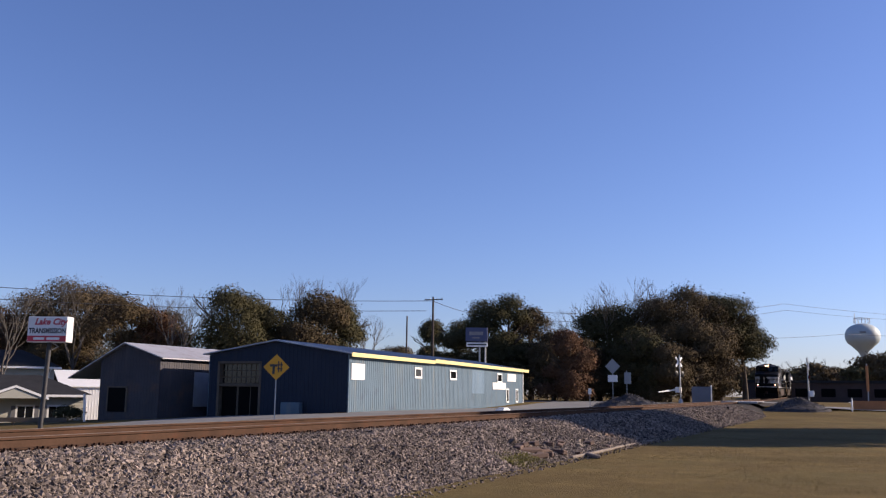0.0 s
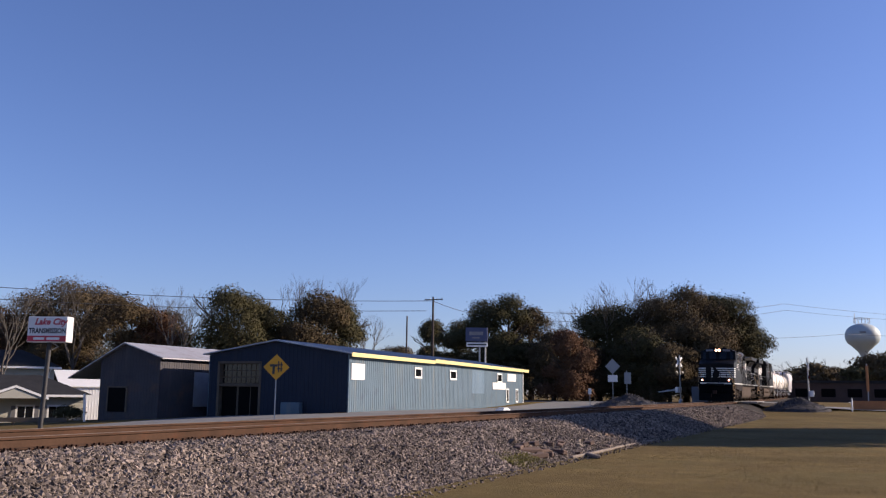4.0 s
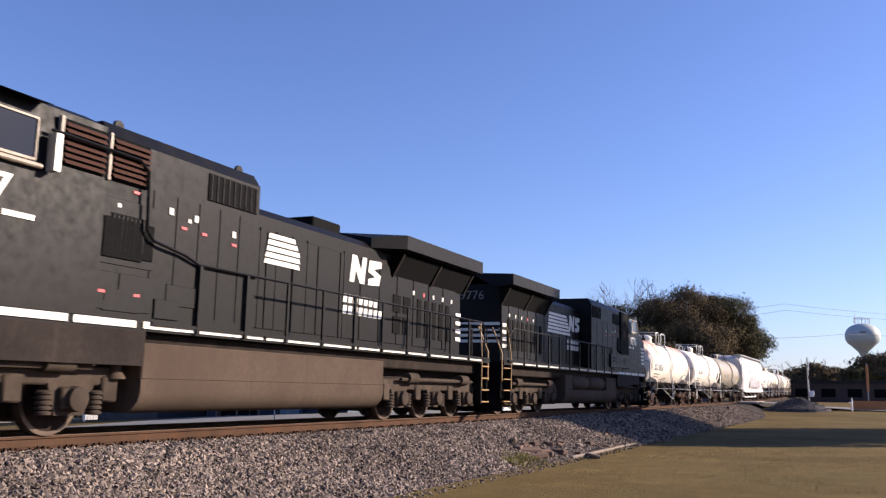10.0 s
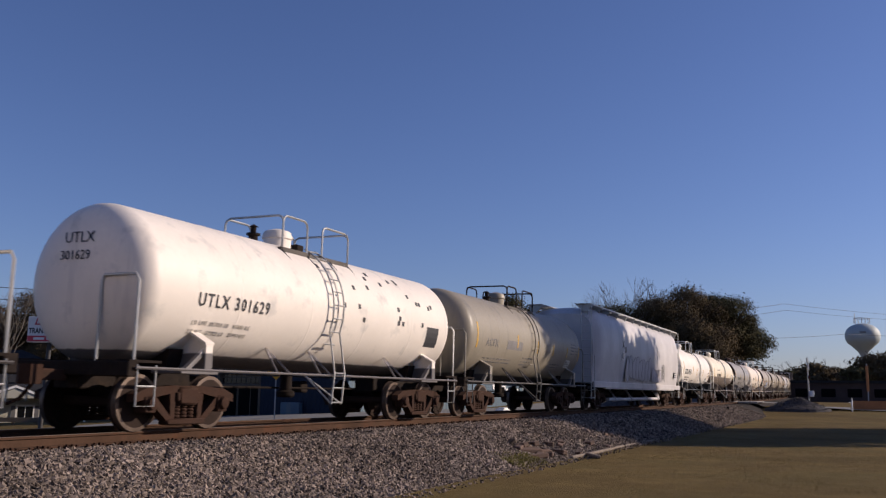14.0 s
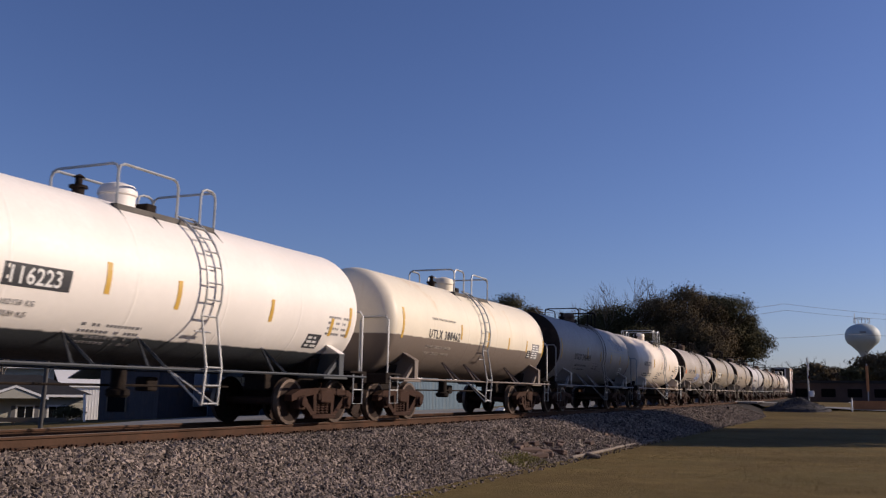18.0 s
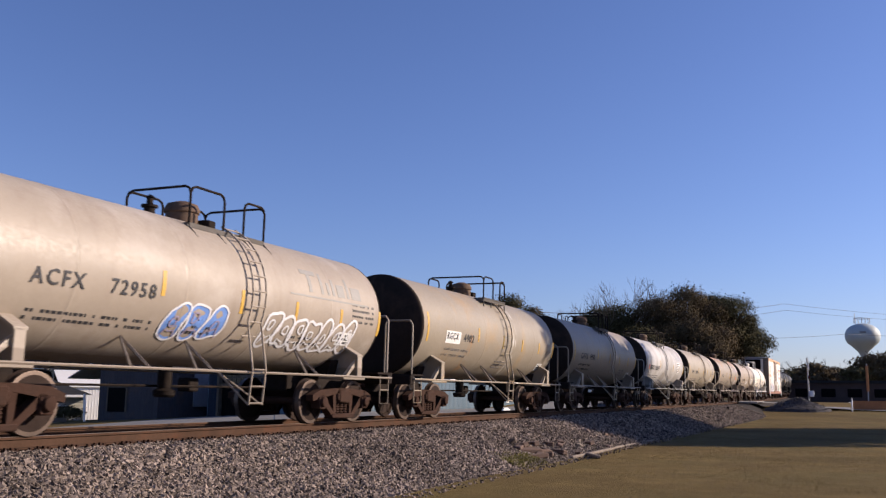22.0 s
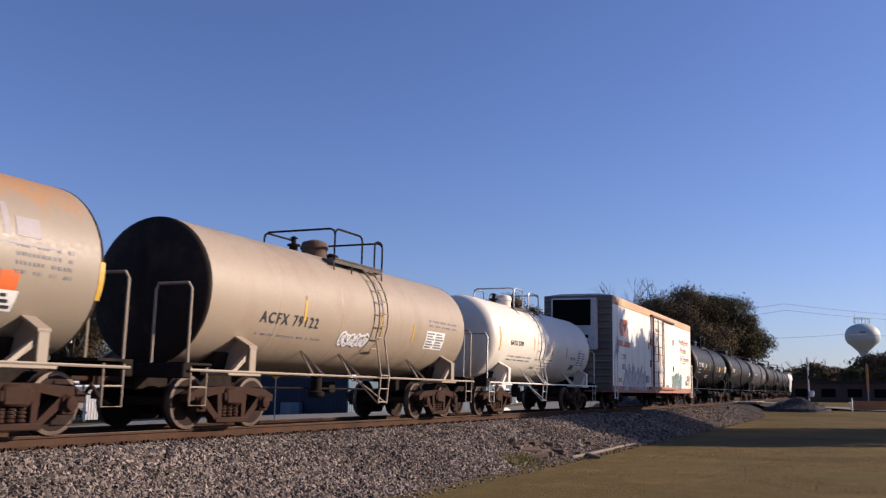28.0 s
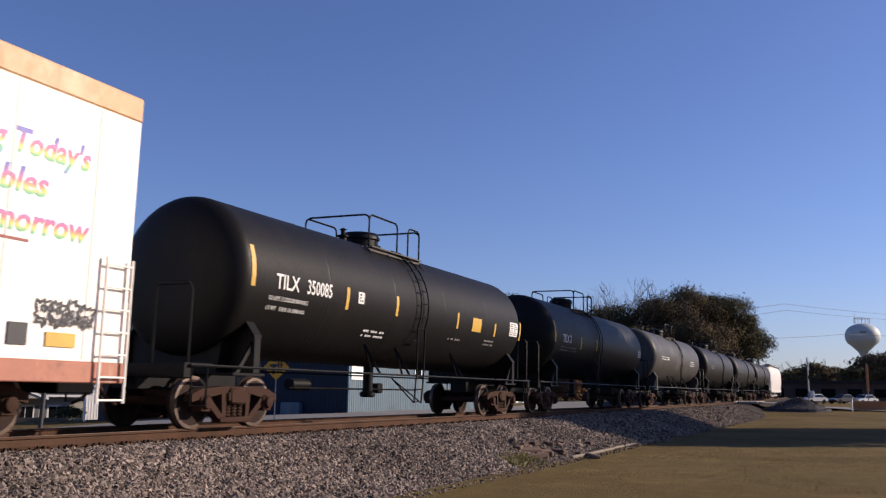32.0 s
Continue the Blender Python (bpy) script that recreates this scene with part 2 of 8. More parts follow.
def on_shell(me, x, z, R, zc, lift=0.008):
    """A copy of flat lettering wrapped on the near side of a lying cylinder of radius R, lower left at (x, z)."""
    m2 = me.copy()
    for v in m2.vertices:
        ang = (v.co.z + z - zc) / R
        rr = R + lift + (v.co.y < 0) * 0.004
        v.co = (v.co.x + x, -rr * math.cos(ang), zc + rr * math.sin(ang))
    return m2


def shell_panel(x0, x1, z0, z1, R, zc, lift=0.006, n=4):
    """A thin curved plate on the near side of a lying cylinder (z along the arc)."""
    s = Soup()
    vs, fs = [], []
    for i in range(n + 1):
        a = (z0 + (z1 - z0) * i / n - zc) / R
        for r in (R - 0.01, R + lift):
            for x in (x0, x1):
                vs.append((x, -r * math.cos(a), zc + r * math.sin(a)))
    for i in range(n):
        o = i * 4
        fs += [(o + 2, o + 3, o + 7, o + 6), (o, o + 2, o + 6, o + 4), (o + 1, o + 5, o + 7, o + 3)]
    fs += [(0, 1, 3, 2), (n * 4, n * 4 + 2, n * 4 + 3, n * 4 + 1)]
    return s.add(vs, fs)


# ---- the line of the track ----
TRACK_D = 11.263
LEAN = 0.73


def line(s):
    """Centre of the track s metres on: x, y, z, heading."""
    u = min(max(s, 0.0), 260.0) / 100
    y = TRACK_D - 1.9445 * u ** 2 + 1.0614 * u ** 3
    h = math.atan((2 * -1.9445 * u + 3 * 1.0614 * u ** 2) / 100)
    z = 0.2222 * u ** 2
    if s > 260:
        y += (s - 260) * math.tan(h)
    return s, y, z, h


def beside(s, lat, z):
    """A point lat metres to the left of the track's centre and z over its rails."""
    x, y, z0, h = line(s)
    return Vector((x - lat * math.sin(h), y + lat * math.cos(h), z0 + z))


# ---- ground ----
def smooth(a, b, x):
    t = min(1.0, max(0.0, (x - a) / (b - a)))
    return t * t * (3 - 2 * t)


def ground_z(x, y):
    lat = y - line(x)[1]
    near = -1.05 + 0.75 * smooth(72, 98, x) + 0.25 * smooth(98, 260, x)
    far = -0.6 - 0.045 * min(max(y - 29, 0), 40) * (1 - smooth(60, 110, x)) + 0.5 * smooth(72, 95, x) - 0.55 * smooth(52, 28, x)
    return near + (far - near) * smooth(-4.0, 3.2, lat) + 0.03 * noise.noise((x * 0.15, y * 0.15, 0))


def build_ground():
    def steps(fine0, fine1, d, lo, hi):
        v = list(np.arange(fine0, fine1 + 0.01, d))
        k, a = d, fine1
        while a < hi:
            k *= 1.35
            a += k
            v.append(a)
        k, a, w = d, fine0, []
        while a > lo:
            k *= 1.35
            a -= k
            w.append(a)
        return w[::-1] + v
    xs, ys = steps(-6, 130, 2.0, -900, 3500), steps(-14, 72, 1.6, -2500, 3500)
    verts = [(x, y, ground_z(x, y)) for y in ys for x in xs]
    n = len(xs)
    s = Soup()
    s.add(verts, [(j * n + i, j * n + i + 1, (j + 1) * n + i + 1, (j + 1) * n + i) for j in range(len(ys) - 1) for i in range(n - 1)])
    thing("ground", "mown lawn, dry and brown in late autumn", "ground", kind="structure", data=s.mesh("ground", M_GRASS, 40, fix=False))


def strip(name, rows, s0, s1, ds, material, label, category):
    """A surface along the track: rows of (lateral, height over the rails)."""
    n = int((s1 - s0) / ds) + 1
    s = Soup()
    k = len(rows)
    s.add([beside(s0 + i * ds, a, z) for i in range(n) for a, z in rows],
          [(i * k + j, (i + 1) * k + j, (i + 1) * k + j + 1, i * k + j + 1) for i in range(n - 1) for j in range(k - 1)])
    return thing(name, label, category, kind="structure", data=s.mesh(name, material, 40))


BED = [(-4.4, -1.15), (-4.0, -1.0), (-1.95, -0.27), (-1.3, -0.215), (1.3, -0.215), (1.95, -0.28), (3.4, -0.75)]


def bed_z(lat):
    for (a, za), (b, zb) in zip(BED, BED[1:]):
        if a <= lat <= b:
            return za + (zb - za) * (lat - a) / (b - a)
    return -1.05


def scatter_stones(name, label, s0, s1, lat0, lat1, count, size, seed, dense=1.6):
    """Broken stones lying on the bed, as one heap of small uneven solids."""
    rg = np.random.default_rng(seed)
    u = rg.random(count) ** dense
    ss = s0 + (s1 - s0) * u
    la = lat0 + (lat1 - lat0) * rg.random(count)
    base = np.array([(1, 0, 0), (-1, 0, 0), (0, 1, 0), (0, -1, 0), (0, 0, 1), (0, 0, -1)], float)
    tri = np.array([(0, 2, 4), (2, 1, 4), (1, 3, 4), (3, 0, 4), (2, 0, 5), (1, 2, 5), (3, 1, 5), (0, 3, 5)])
    pos = np.array([beside(a, b, bed_z(b)) for a, b in zip(ss, la)])
    sc = size * (0.6 + 0.8 * rg.random((count, 1, 1))) * (0.65 + 0.7 * rg.random((count, 6, 1)))
    v = base[None] * sc * (0.7 + 0.6 * rg.random((count, 1, 3)))
    q = rg.normal(size=(count, 4))
    q /= np.linalg.norm(q, axis=1, keepdims=True)
    w, x, y, z = q.T
    R = np.stack([1 - 2 * (y * y + z * z), 2 * (x * y - z * w), 2 * (x * z + y * w), 2 * (x * y + z * w), 1 - 2 * (x * x + z * z), 2 * (y * z - x * w),
                  2 * (x * z - y * w), 2 * (y * z + x * w), 1 - 2 * (x * x + y * y)], 1).reshape(-1, 3, 3)
    v = np.einsum('nij,nkj->nki', R, v) + pos[:, None] + np.array([0, 0, size * 0.35])
    f = (tri[None] + (np.arange(count) * 6)[:, None, None]).reshape(-1, 3)
    me = bpy.data.meshes.new(name)
    me.from_pydata(v.reshape(-1, 3).tolist(), [], f.tolist())
    me.materials.append(M_STONE)
    thing(name, label, "gravel", kind="stuff", data=me)


def rail_section():
    """Half-metre-true flat-bottom rail: (lateral, height)."""
    return [(-0.075, -0.172), (0.075, -0.172), (0.075, -0.160), (0.012, -0.140), (0.010, -0.045), (0.036, -0.034), (0.037, -0.006), (0.028, -0.001),
            (-0.028, -0.001), (-0.037, -0.006), (-0.036, -0.034), (-0.010, -0.045), (-0.012, -0.140), (-0.075, -0.160)]


def build_track():
    track = thing("track", "rusty railway track on wooden sleepers in grey ballast", "railway track", kind="structure")
    th = math.sin(radians(LEAN))
    for lat in (-0.755, 0.755):
        prof = rail_section()
        s = Soup()
        ss = list(np.arange(-40, 300, 2.0))
        k = len(prof)
        s.add([beside(a, lat + u, v + lat * th) for a in ss for u, v in prof],
              [(i * k + j, (i + 1) * k + j, (i + 1) * k + (j + 1) % k, i * k + (j + 1) % k) for i in range(len(ss) - 1) for j in range(k)])
        rail = part("rail", s.mesh("rail", M_RAIL, 50), track, "rust-brown steel rail")
        t = Soup()
        t.add([beside(a, lat + u, v + lat * th) for a in ss for u, v in ((-0.027, 0.003), (0.027, 0.003), (0.027, -0.004), (-0.027, -0.004))],
              [(i * 4 + j, (i + 1) * 4 + j, (i + 1) * 4 + (j + 1) % 4, i * 4 + (j + 1) % 4) for i in range(len(ss) - 1) for j in range(4)])
        part("running_surface", t.mesh("running_surface", M_RAILTOP, 50), rail, "worn bright top of the rail")
    tie = Soup().rbox(-0.115, 0.115, -1.3, 1.3, -0.37, -0.186, 0.012).mesh("tie", M_TIE)
    plates = Soup()
    rg = random.Random(4)
    for i in range(230):
        a = -6 + i * 0.53 + rg.uniform(-0.03, 0.03)
        x, y, z, h = line(a)
        if a < 110:
            part("tie", tie, track, at=pose(x, y, z, LEAN, 0, math.degrees(h) + rg.uniform(-1, 1)))
        for lat in (-0.755, 0.755):
            p = beside(a, lat, lat * th)
            c, sn = math.cos(h), math.sin(h)
            plates.box(p.x - 0.09, p.x + 0.09, p.y - 0.19, p.y + 0.19, p.z - 0.187, p.z - 0.170)
            for dy in (-0.10, 0.10):
                for dx in (-0.05, 0.05):
                    plates.box(p.x + dx - 0.012, p.x + dx + 0.012, p.y + dy - 0.02, p.y + dy + 0.02, p.z - 0.18, p.z - 0.135)
            for dx in (-0.16, 0.16):
                plates.box(p.x + dx - 0.02, p.x + dx + 0.02, p.y - 0.10, p.y + 0.10, p.z - 0.205, p.z - 0.15)
    tagged(part("fastening", plates.mesh("fastening", M_TRUCK), track, "rusty tie plates, spikes and rail anchors"), kind="stuff")
    strip("ballast", BED, -40, 300, 2.0, M_BED, "embankment of grey crushed stone under the track", "ballast")
    scatter_stones("ballast_stones", "grey and brown crushed stones of the embankment", 4.0, 34.0, -4.35, -1.12, 62000, 0.036, 1)
    scatter_stones("ballast_stones", "grey crushed stones further along the embankment", 30.0, 80.0, -4.3, -1.05, 16000, 0.055, 2, 1.2)
    scatter_stones("ballast_stones", "crushed stones between the rails", 4.0, 40.0, -0.68, 0.68, 6000, 0.036, 3)
    scatter_stones("stray_stones", "stray stones in the soil at the foot of the bank", 8.0, 60.0, -4.75, -4.1, 1800, 0.026, 4)


def build_grass():
    """Short dry blades of the lawn where the camera stands nearest, and the greener weeds along the bank's foot."""
    rg = np.random.default_rng(8)

    def blades(name, label, xs, ys, hgt, material):
        n = len(xs)
        base = np.array([(x, y, max(ground_z(x, y), beside(x, y - line(x)[1], bed_z(y - line(x)[1])).z) - 0.01) for x, y in zip(xs, ys)])
        h = hgt * (0.5 + rg.random((n, 1)))
        a = rg.random((n, 1)) * 6.283
        side = np.concatenate([np.cos(a), np.sin(a), 0 * a], 1) * (0.008 + 0.10 * h)
        tip = base + np.concatenate([rg.normal(size=(n, 2)) * 0.45 * h, h], 1)
        v = np.stack([base - side, base + side, tip], 1).reshape(-1, 3)
        me = bpy.data.meshes.new(name)
        me.from_pydata(v.tolist(), [], np.arange(n * 3).reshape(-1, 3).tolist())
        me.materials.append(material)
        thing(name, label, "grass", kind="stuff", data=me)
    n = 36000
    x = 11 + 50 * rg.random(n) ** 1.6
    y = -3.0 + (7.6 + 3.0) * rg.random(n)
    keep = np.array([noise.noise((p * 0.35, q * 0.35, 3)) > -0.25 + 0.5 * r for p, q, r in zip(x, y, rg.random(n))])
    blades("grass", "short dry brown and olive grass of the lawn", x[keep], y[keep], 0.010, mat("grass_blades", (0.19, 0.145, 0.065), 0.9, var=0.3, scales=(0.3, 3), island=0.3, spec=0.1))
    n = 2600
    x = 20.0 + 2.0 * rg.random(n)
    y = 7.32 + rg.normal(size=n) * 0.16
    blades("weeds", "yellow-green weeds along the foot of the bank", x, y, 0.075, mat("weed_blades", (0.27, 0.24, 0.085), 0.9, var=0.3, scales=(0.3, 3), island=0.45, spec=0.1))


def build_roads():
    s = Soup()
    xs = list(np.arange(-40, 96, 4.0))
    s.add([(x, y, ground_z(x, y) + 0.03) for x in xs for y in (16.5, 20, 24, 28.3)],
          [(i * 4 + j, i * 4 + 4 + j, i * 4 + 5 + j, i * 4 + 1 + j) for i in range(len(xs) - 1) for j in range(3)])
    thing("road", "worn pale asphalt street along the far side of the track", "road", kind="structure", data=s.mesh("road", M_ROAD, 40))
    s = Soup()
    xs = list(np.arange(-40, 49, 4.0))
    s.add([(x, y, ground_z(x, y) + 0.025) for x in xs for y in (28.3, 32, 36, 39.5)],
          [(i * 4 + j, i * 4 + 4 + j, i * 4 + 5 + j, i * 4 + 1 + j) for i in range(len(xs) - 1) for j in range(3)])
    thing("pavement", "worn pale asphalt yard before the sheds", "pavement", kind="structure", data=s.mesh("pavement", M_ROAD, 40))
    # level crossing
    s = Soup()
    ys = list(np.arange(-40, 60, 2.0))

    def zc(x, y):
        lat = y - line(x)[1]
        return max(ground_z(x, y) + 0.04, line(x)[2] - 0.01 - max(0, abs(lat) - 2.5) * 0.07)
    s.add([(x + 0.10 * (y - 11), y, zc(x, y)) for y in ys for x in (90, 93, 96.5)], [(j * 3 + i, j * 3 + i + 1, j * 3 + i + 4, j * 3 + i + 3) for j in range(len(ys) - 1) for i in range(2)])
    crossing = thing("road", "asphalt road that crosses the track on the level", "road", kind="structure", data=s.mesh("road", M_ROAD, 40))
    M_CONC = mat("concrete", (0.42, 0.40, 0.37), 0.85, var=0.15, scales=(1, 15))
    for a in (89.5, 91.8, 94.1):
        p = beside(a, 0, 0)
        for y0, y1 in ((-2.6, -0.85), (-0.66, 0.66)):
            part("concrete_panel", cached("concrete_panel%.1f" % y0, M_CONC, lambda: Soup().rbox(0, 2.25, y0, y1, -0.16, 0.012, 0.01)), crossing, "pale concrete crossing panel", at=pose(p.x, p.y, p.z))
    s = Soup()
    xs = list(np.arange(97, 250, 4.0))
    s.add([(x, y + 0.02 * (x - 100), ground_z(x, y) + 0.02) for x in xs for y in (-3.2, -1.4)], [(i * 2, i * 2 + 2, i * 2 + 3, i * 2 + 1) for i in range(len(xs) - 1)])
    thing("pavement", "pale concrete path beside the lawn", "pavement", kind="structure", data=s.mesh("pavement", mat("path", (0.5, 0.48, 0.44), 0.85, var=0.1), 40))


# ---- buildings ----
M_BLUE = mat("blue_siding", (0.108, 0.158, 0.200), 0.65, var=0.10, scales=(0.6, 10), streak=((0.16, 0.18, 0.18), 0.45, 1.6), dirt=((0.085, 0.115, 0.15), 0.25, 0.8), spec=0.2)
# same siding for the front that faces away from the sun, shade put into its colour
M_BLUESHADE = mat("blue_front_siding", (0.021, 0.029, 0.046), 0.7, var=0.10, scales=(0.6, 10), streak=((0.03, 0.036, 0.05), 0.4, 1.6), spec=0.15)
M_ROOFMETAL = mat("metal_roof", (0.30, 0.33, 0.38), 0.5, 0.2, var=0.12, scales=(0.5, 8), streak=((0.2, 0.2, 0.22), 0.2, 2))
M_FASCIA = mat("yellow_fascia", (0.70, 0.58, 0.24), 0.6, var=0.08, dirt=((0.4, 0.33, 0.2), 0.15, 3))
M_GREYWALL = mat("weathered_siding", (0.050, 0.046, 0.053), 0.8, var=0.2, scales=(0.5, 7), streak=((0.07, 0.062, 0.062), 0.45, 1.5), dirt=((0.09, 0.06, 0.045), 0.3, 0.7))
M_OLDROOF = mat("old_tin_roof", (0.42, 0.41, 0.42), 0.5, 0.3, var=0.15, scales=(0.5, 6), dirt=((0.25, 0.20, 0.18), 0.25, 1))
M_WALL = mat("beige_siding", (0.42, 0.40, 0.33), 0.75, var=0.08, scales=(0.7, 12))
M_SHINGLE = mat("dark_shingles", (0.03, 0.03, 0.032), 0.95, var=0.25, scales=(1, 14), bump=0.01, bump_scale=30, spec=0.1)
M_WOOD = mat("weathered_wood", (0.11, 0.085, 0.06), 0.85, var=0.25, scales=(2, 25))
M_POLE = mat("utility_pole_wood", (0.07, 0.055, 0.045), 0.9, var=0.25, scales=(1, 14))
M_SHUT = mat("shutter_grey", (0.13, 0.13, 0.14), 0.7, var=0.1)


def ribbed_wall(s, x0, x1, z0, z1, pitch=0.30, depth=0.022, top=None):
    """Vertical ribbed sheet in the xz plane, facing -y, 6 cm thick; top gives the height at x."""
    xs, ys = [], []
    x = x0
    while x < x1 - 1e-6:
        for dx, d in ((0, 0), (0.20, 0), (0.225, depth), (0.275, depth)):
            if x + dx * pitch / 0.3 < x1:
                xs.append(x + dx * pitch / 0.3)
                ys.append(-d)
        x += pitch
    xs.append(x1)
    ys.append(0)
    n = len(xs)
    tp = top or (lambda q: z1)
    vs = [(a, b, z0) for a, b in zip(xs, ys)] + [(a, b, tp(a)) for a, b in zip(xs, ys)]
    s.add(vs, [(i, i + 1, n + i + 1, n + i) for i in range(n - 1)])
    s.box(x0, x1, 0.005, 0.06, z0, min(tp(x0), tp(x1)))
    return s


def framed_window(parent, x0, x1, z0, z1, frame_mat, bars=0, y=0.0):
    w = Soup()
    t = 0.14
    w.box(x0 - t, x1 + t, y - 0.05, y, z1, z1 + t).box(x0 - t, x1 + t, y - 0.06, y, z0 - t, z0).box(x0 - t, x0, y - 0.05, y, z0, z1).box(x1, x1 + t, y - 0.05, y, z0, z1)
    win = part("window", w.mesh("window", frame_mat), parent, "white-framed window")
    part("pane", Soup().box(x0, x1, y - 0.03, y - 0.02, z0, z1).mesh("pane", M_GLASS), win)
    for i in range(bars):
        xx = x0 + (x1 - x0) * (i + 1) / (bars + 1)
        part("glazing_bar", Soup().box(xx - 0.02, xx + 0.02, y - 0.045, y - 0.031, z0, z1).mesh("glazing_bar", frame_mat), win)
    return win


def build_blue_shed():
    L, W, zr = 38.3, 10.6, 3.87
    b = thing("warehouse", "long blue metal-sided warehouse with a low gable roof and yellow fascia", "warehouse", at=pose(49.5, 28.8, 0, 0, 0, 2.5))
    ez = 3.03
    part("side_wall", ribbed_wall(Soup(), 0, L, -0.9, ez).mesh("side_wall", M_BLUE), b, "faded light blue ribbed metal wall")
    back = ribbed_wall(Soup(), 0, L, -1.6, ez)
    part("back_wall", back.mesh("back_wall", M_BLUE), b, at=pose(L, W, 0, 0, 0, 180))
    slope = lambda q: ez + (zr - ez) * (1 - abs(q - W / 2) / (W / 2))
    # front, cut round its doorway: local x of the wall runs from the far corner to the near one
    fr = pose(0, W, 0, 0, 0, -90)
    d0, d1, dz = W - 9.87, W - 6.45, 2.59
    f = Soup()
    ribbed_wall(f, 0, d0, -1.6, ez, top=slope)
    ribbed_wall(f, d1, W, -1.3, ez, top=slope)
    ribbed_wall(f, d0, d1, dz, ez, top=slope)
    wall = part("front_wall", f.mesh("front_wall", M_BLUESHADE), b, "blue ribbed metal front with its shade painted in", at=fr)
    e = ribbed_wall(Soup(), 0, W, -0.6, ez, top=slope)
    part("end_wall", e.mesh("end_wall", M_BLUE), b, at=pose(L, 0, 0, 0, 0, 90))
    r = Soup()
    ov = 0.35
    for sgn in (0, 1):
        y0, y1 = (-ov, W / 2) if sgn == 0 else (W + ov, W / 2)
        ze = ez - (zr - ez) * ov / (W / 2)
        r.add([(-0.3, y0, ze + 0.05), (L + 0.9, y0, ze + 0.05), (L + 0.9, y1, zr + 0.05), (-0.3, y1, zr + 0.05), (-0.3, y0, ze + 0.13), (L + 0.9, y0, ze + 0.13), (L + 0.9, y1, zr + 0.13), (-0.3, y1, zr + 0.13)],
              [(0, 1, 2, 3), (4, 5, 6, 7), (0, 1, 5, 4), (1, 2, 6, 5), (2, 3, 7, 6), (3, 0, 4, 7)])
    roof = part("roof", r.mesh("roof", M_ROOFMETAL), b, "blue-grey metal roof")
    for i in range(64):
        x = i * 0.61
        q = Soup().add([(x, -ov, ez - 0.066 + 0.13), (x + 0.04, -ov, ez - 0.066 + 0.13), (x + 0.04, W / 2, zr + 0.13), (x, W / 2, zr + 0.13), (x + 0.02, -ov, ez - 0.066 + 0.165), (x + 0.02, W / 2, zr + 0.165)],
                       [(0, 1, 4), (2, 3, 5), (0, 4, 5, 3), (1, 2, 5, 4)])
        if i == 0:
            seam = q.mesh("roof_seam", M_ROOFMETAL)
        part("roof_seam", seam, roof, at=pose(x, 0, 0))
    part("fascia", Soup().box(-0.3, 13.6, -ov - 0.05, -ov + 0.01, ez - 0.16, ez + 0.10).mesh("fascia", M_FASCIA), b, "pale yellow painted fascia board")
    part("fascia", Soup().hull([(x, y, z + d) for x, d in ((13.6, 0.12), (39.2, 0.0)) for y in (-ov - 0.06, -ov + 0.01) for z in (ez - 0.20, ez + 0.08)]).mesh("fascia", M_FASCIA), b, "sagging pale yellow fascia board")
    framed_window(b, 10.55, 11.6, 1.86, 2.38, M_WHITE, y=-0.022)
    framed_window(b, 17.75, 18.95, 1.86, 2.40, M_WHITE, y=-0.022)
    framed_window(b, 30.0, 31.15, 1.82, 2.42, M_WHITE, y=-0.022)
    framed_window(b, 32.75, 33.3, -0.05, 1.02, M_WHITE, y=-0.022)
    framed_window(b, 35.85, 36.35, -0.05, 1.02, M_WHITE, y=-0.022)
    for x0, x1, z0, z1 in ((0.30, 2.17, 1.44, 2.47), (28.5, 32.4, 1.05, 1.68), (33.0, 35.7, 1.85, 2.57)):
        part("notice_board", Soup().rbox(x0, x1, -0.07, -0.024, z0, z1, 0.01).mesh("notice_board", M_WHITE), b, "blank white board on the wall")
    part("patch_panel", ribbed_wall(Soup(), 23.0, 26.2, 0.65, 2.68).mesh("patch_panel", mat("pale_patch", (0.12, 0.19, 0.255), 0.6, var=0.08, streak=((0.17, 0.21, 0.23), 0.3, 2))), b, "lighter blue patch of siding", at=pose(0, -0.03, 0))
    part("corner_trim", Soup().box(-0.03, 0.10, -0.05, 0.02, -0.9, ez).mesh("corner_trim", M_BLUE), b)
    part("corner_trim", Soup().box(L - 0.06, L + 0.06, -0.05, 0.02, -0.9, ez).mesh("corner_trim", M_WHITE), b, "pale corner trim")
    # doorway with its transom and two doors, set back
    door = part("doorway", Soup().box(d0, d0 + 0.16, -0.04, 0.30, -1.3, dz).box(d1 - 0.16, d1, -0.04, 0.30, -1.3, dz).box(d0, d1, -0.04, 0.3, dz - 0.14, dz).box(d0, d1, 0.0, 0.3, 0.95, 1.09).box(d0, d1, 0.3, 0.4, -1.3, dz).mesh("doorway", M_WOOD), b, "weathered wooden doorway with a glazed transom", at=fr)
    n = 8
    for i in range(n):
        for j in range(3):
            x0 = d0 + 0.2 + i * (d1 - d0 - 0.4) / n
            z0 = 1.12 + j * 0.44
            part("pane", Soup().box(x0 + 0.04, x0 + (d1 - d0 - 0.4) / n - 0.04, 0.27, 0.298, z0 + 0.03, z0 + 0.40).mesh("pane", M_GLASS), door)
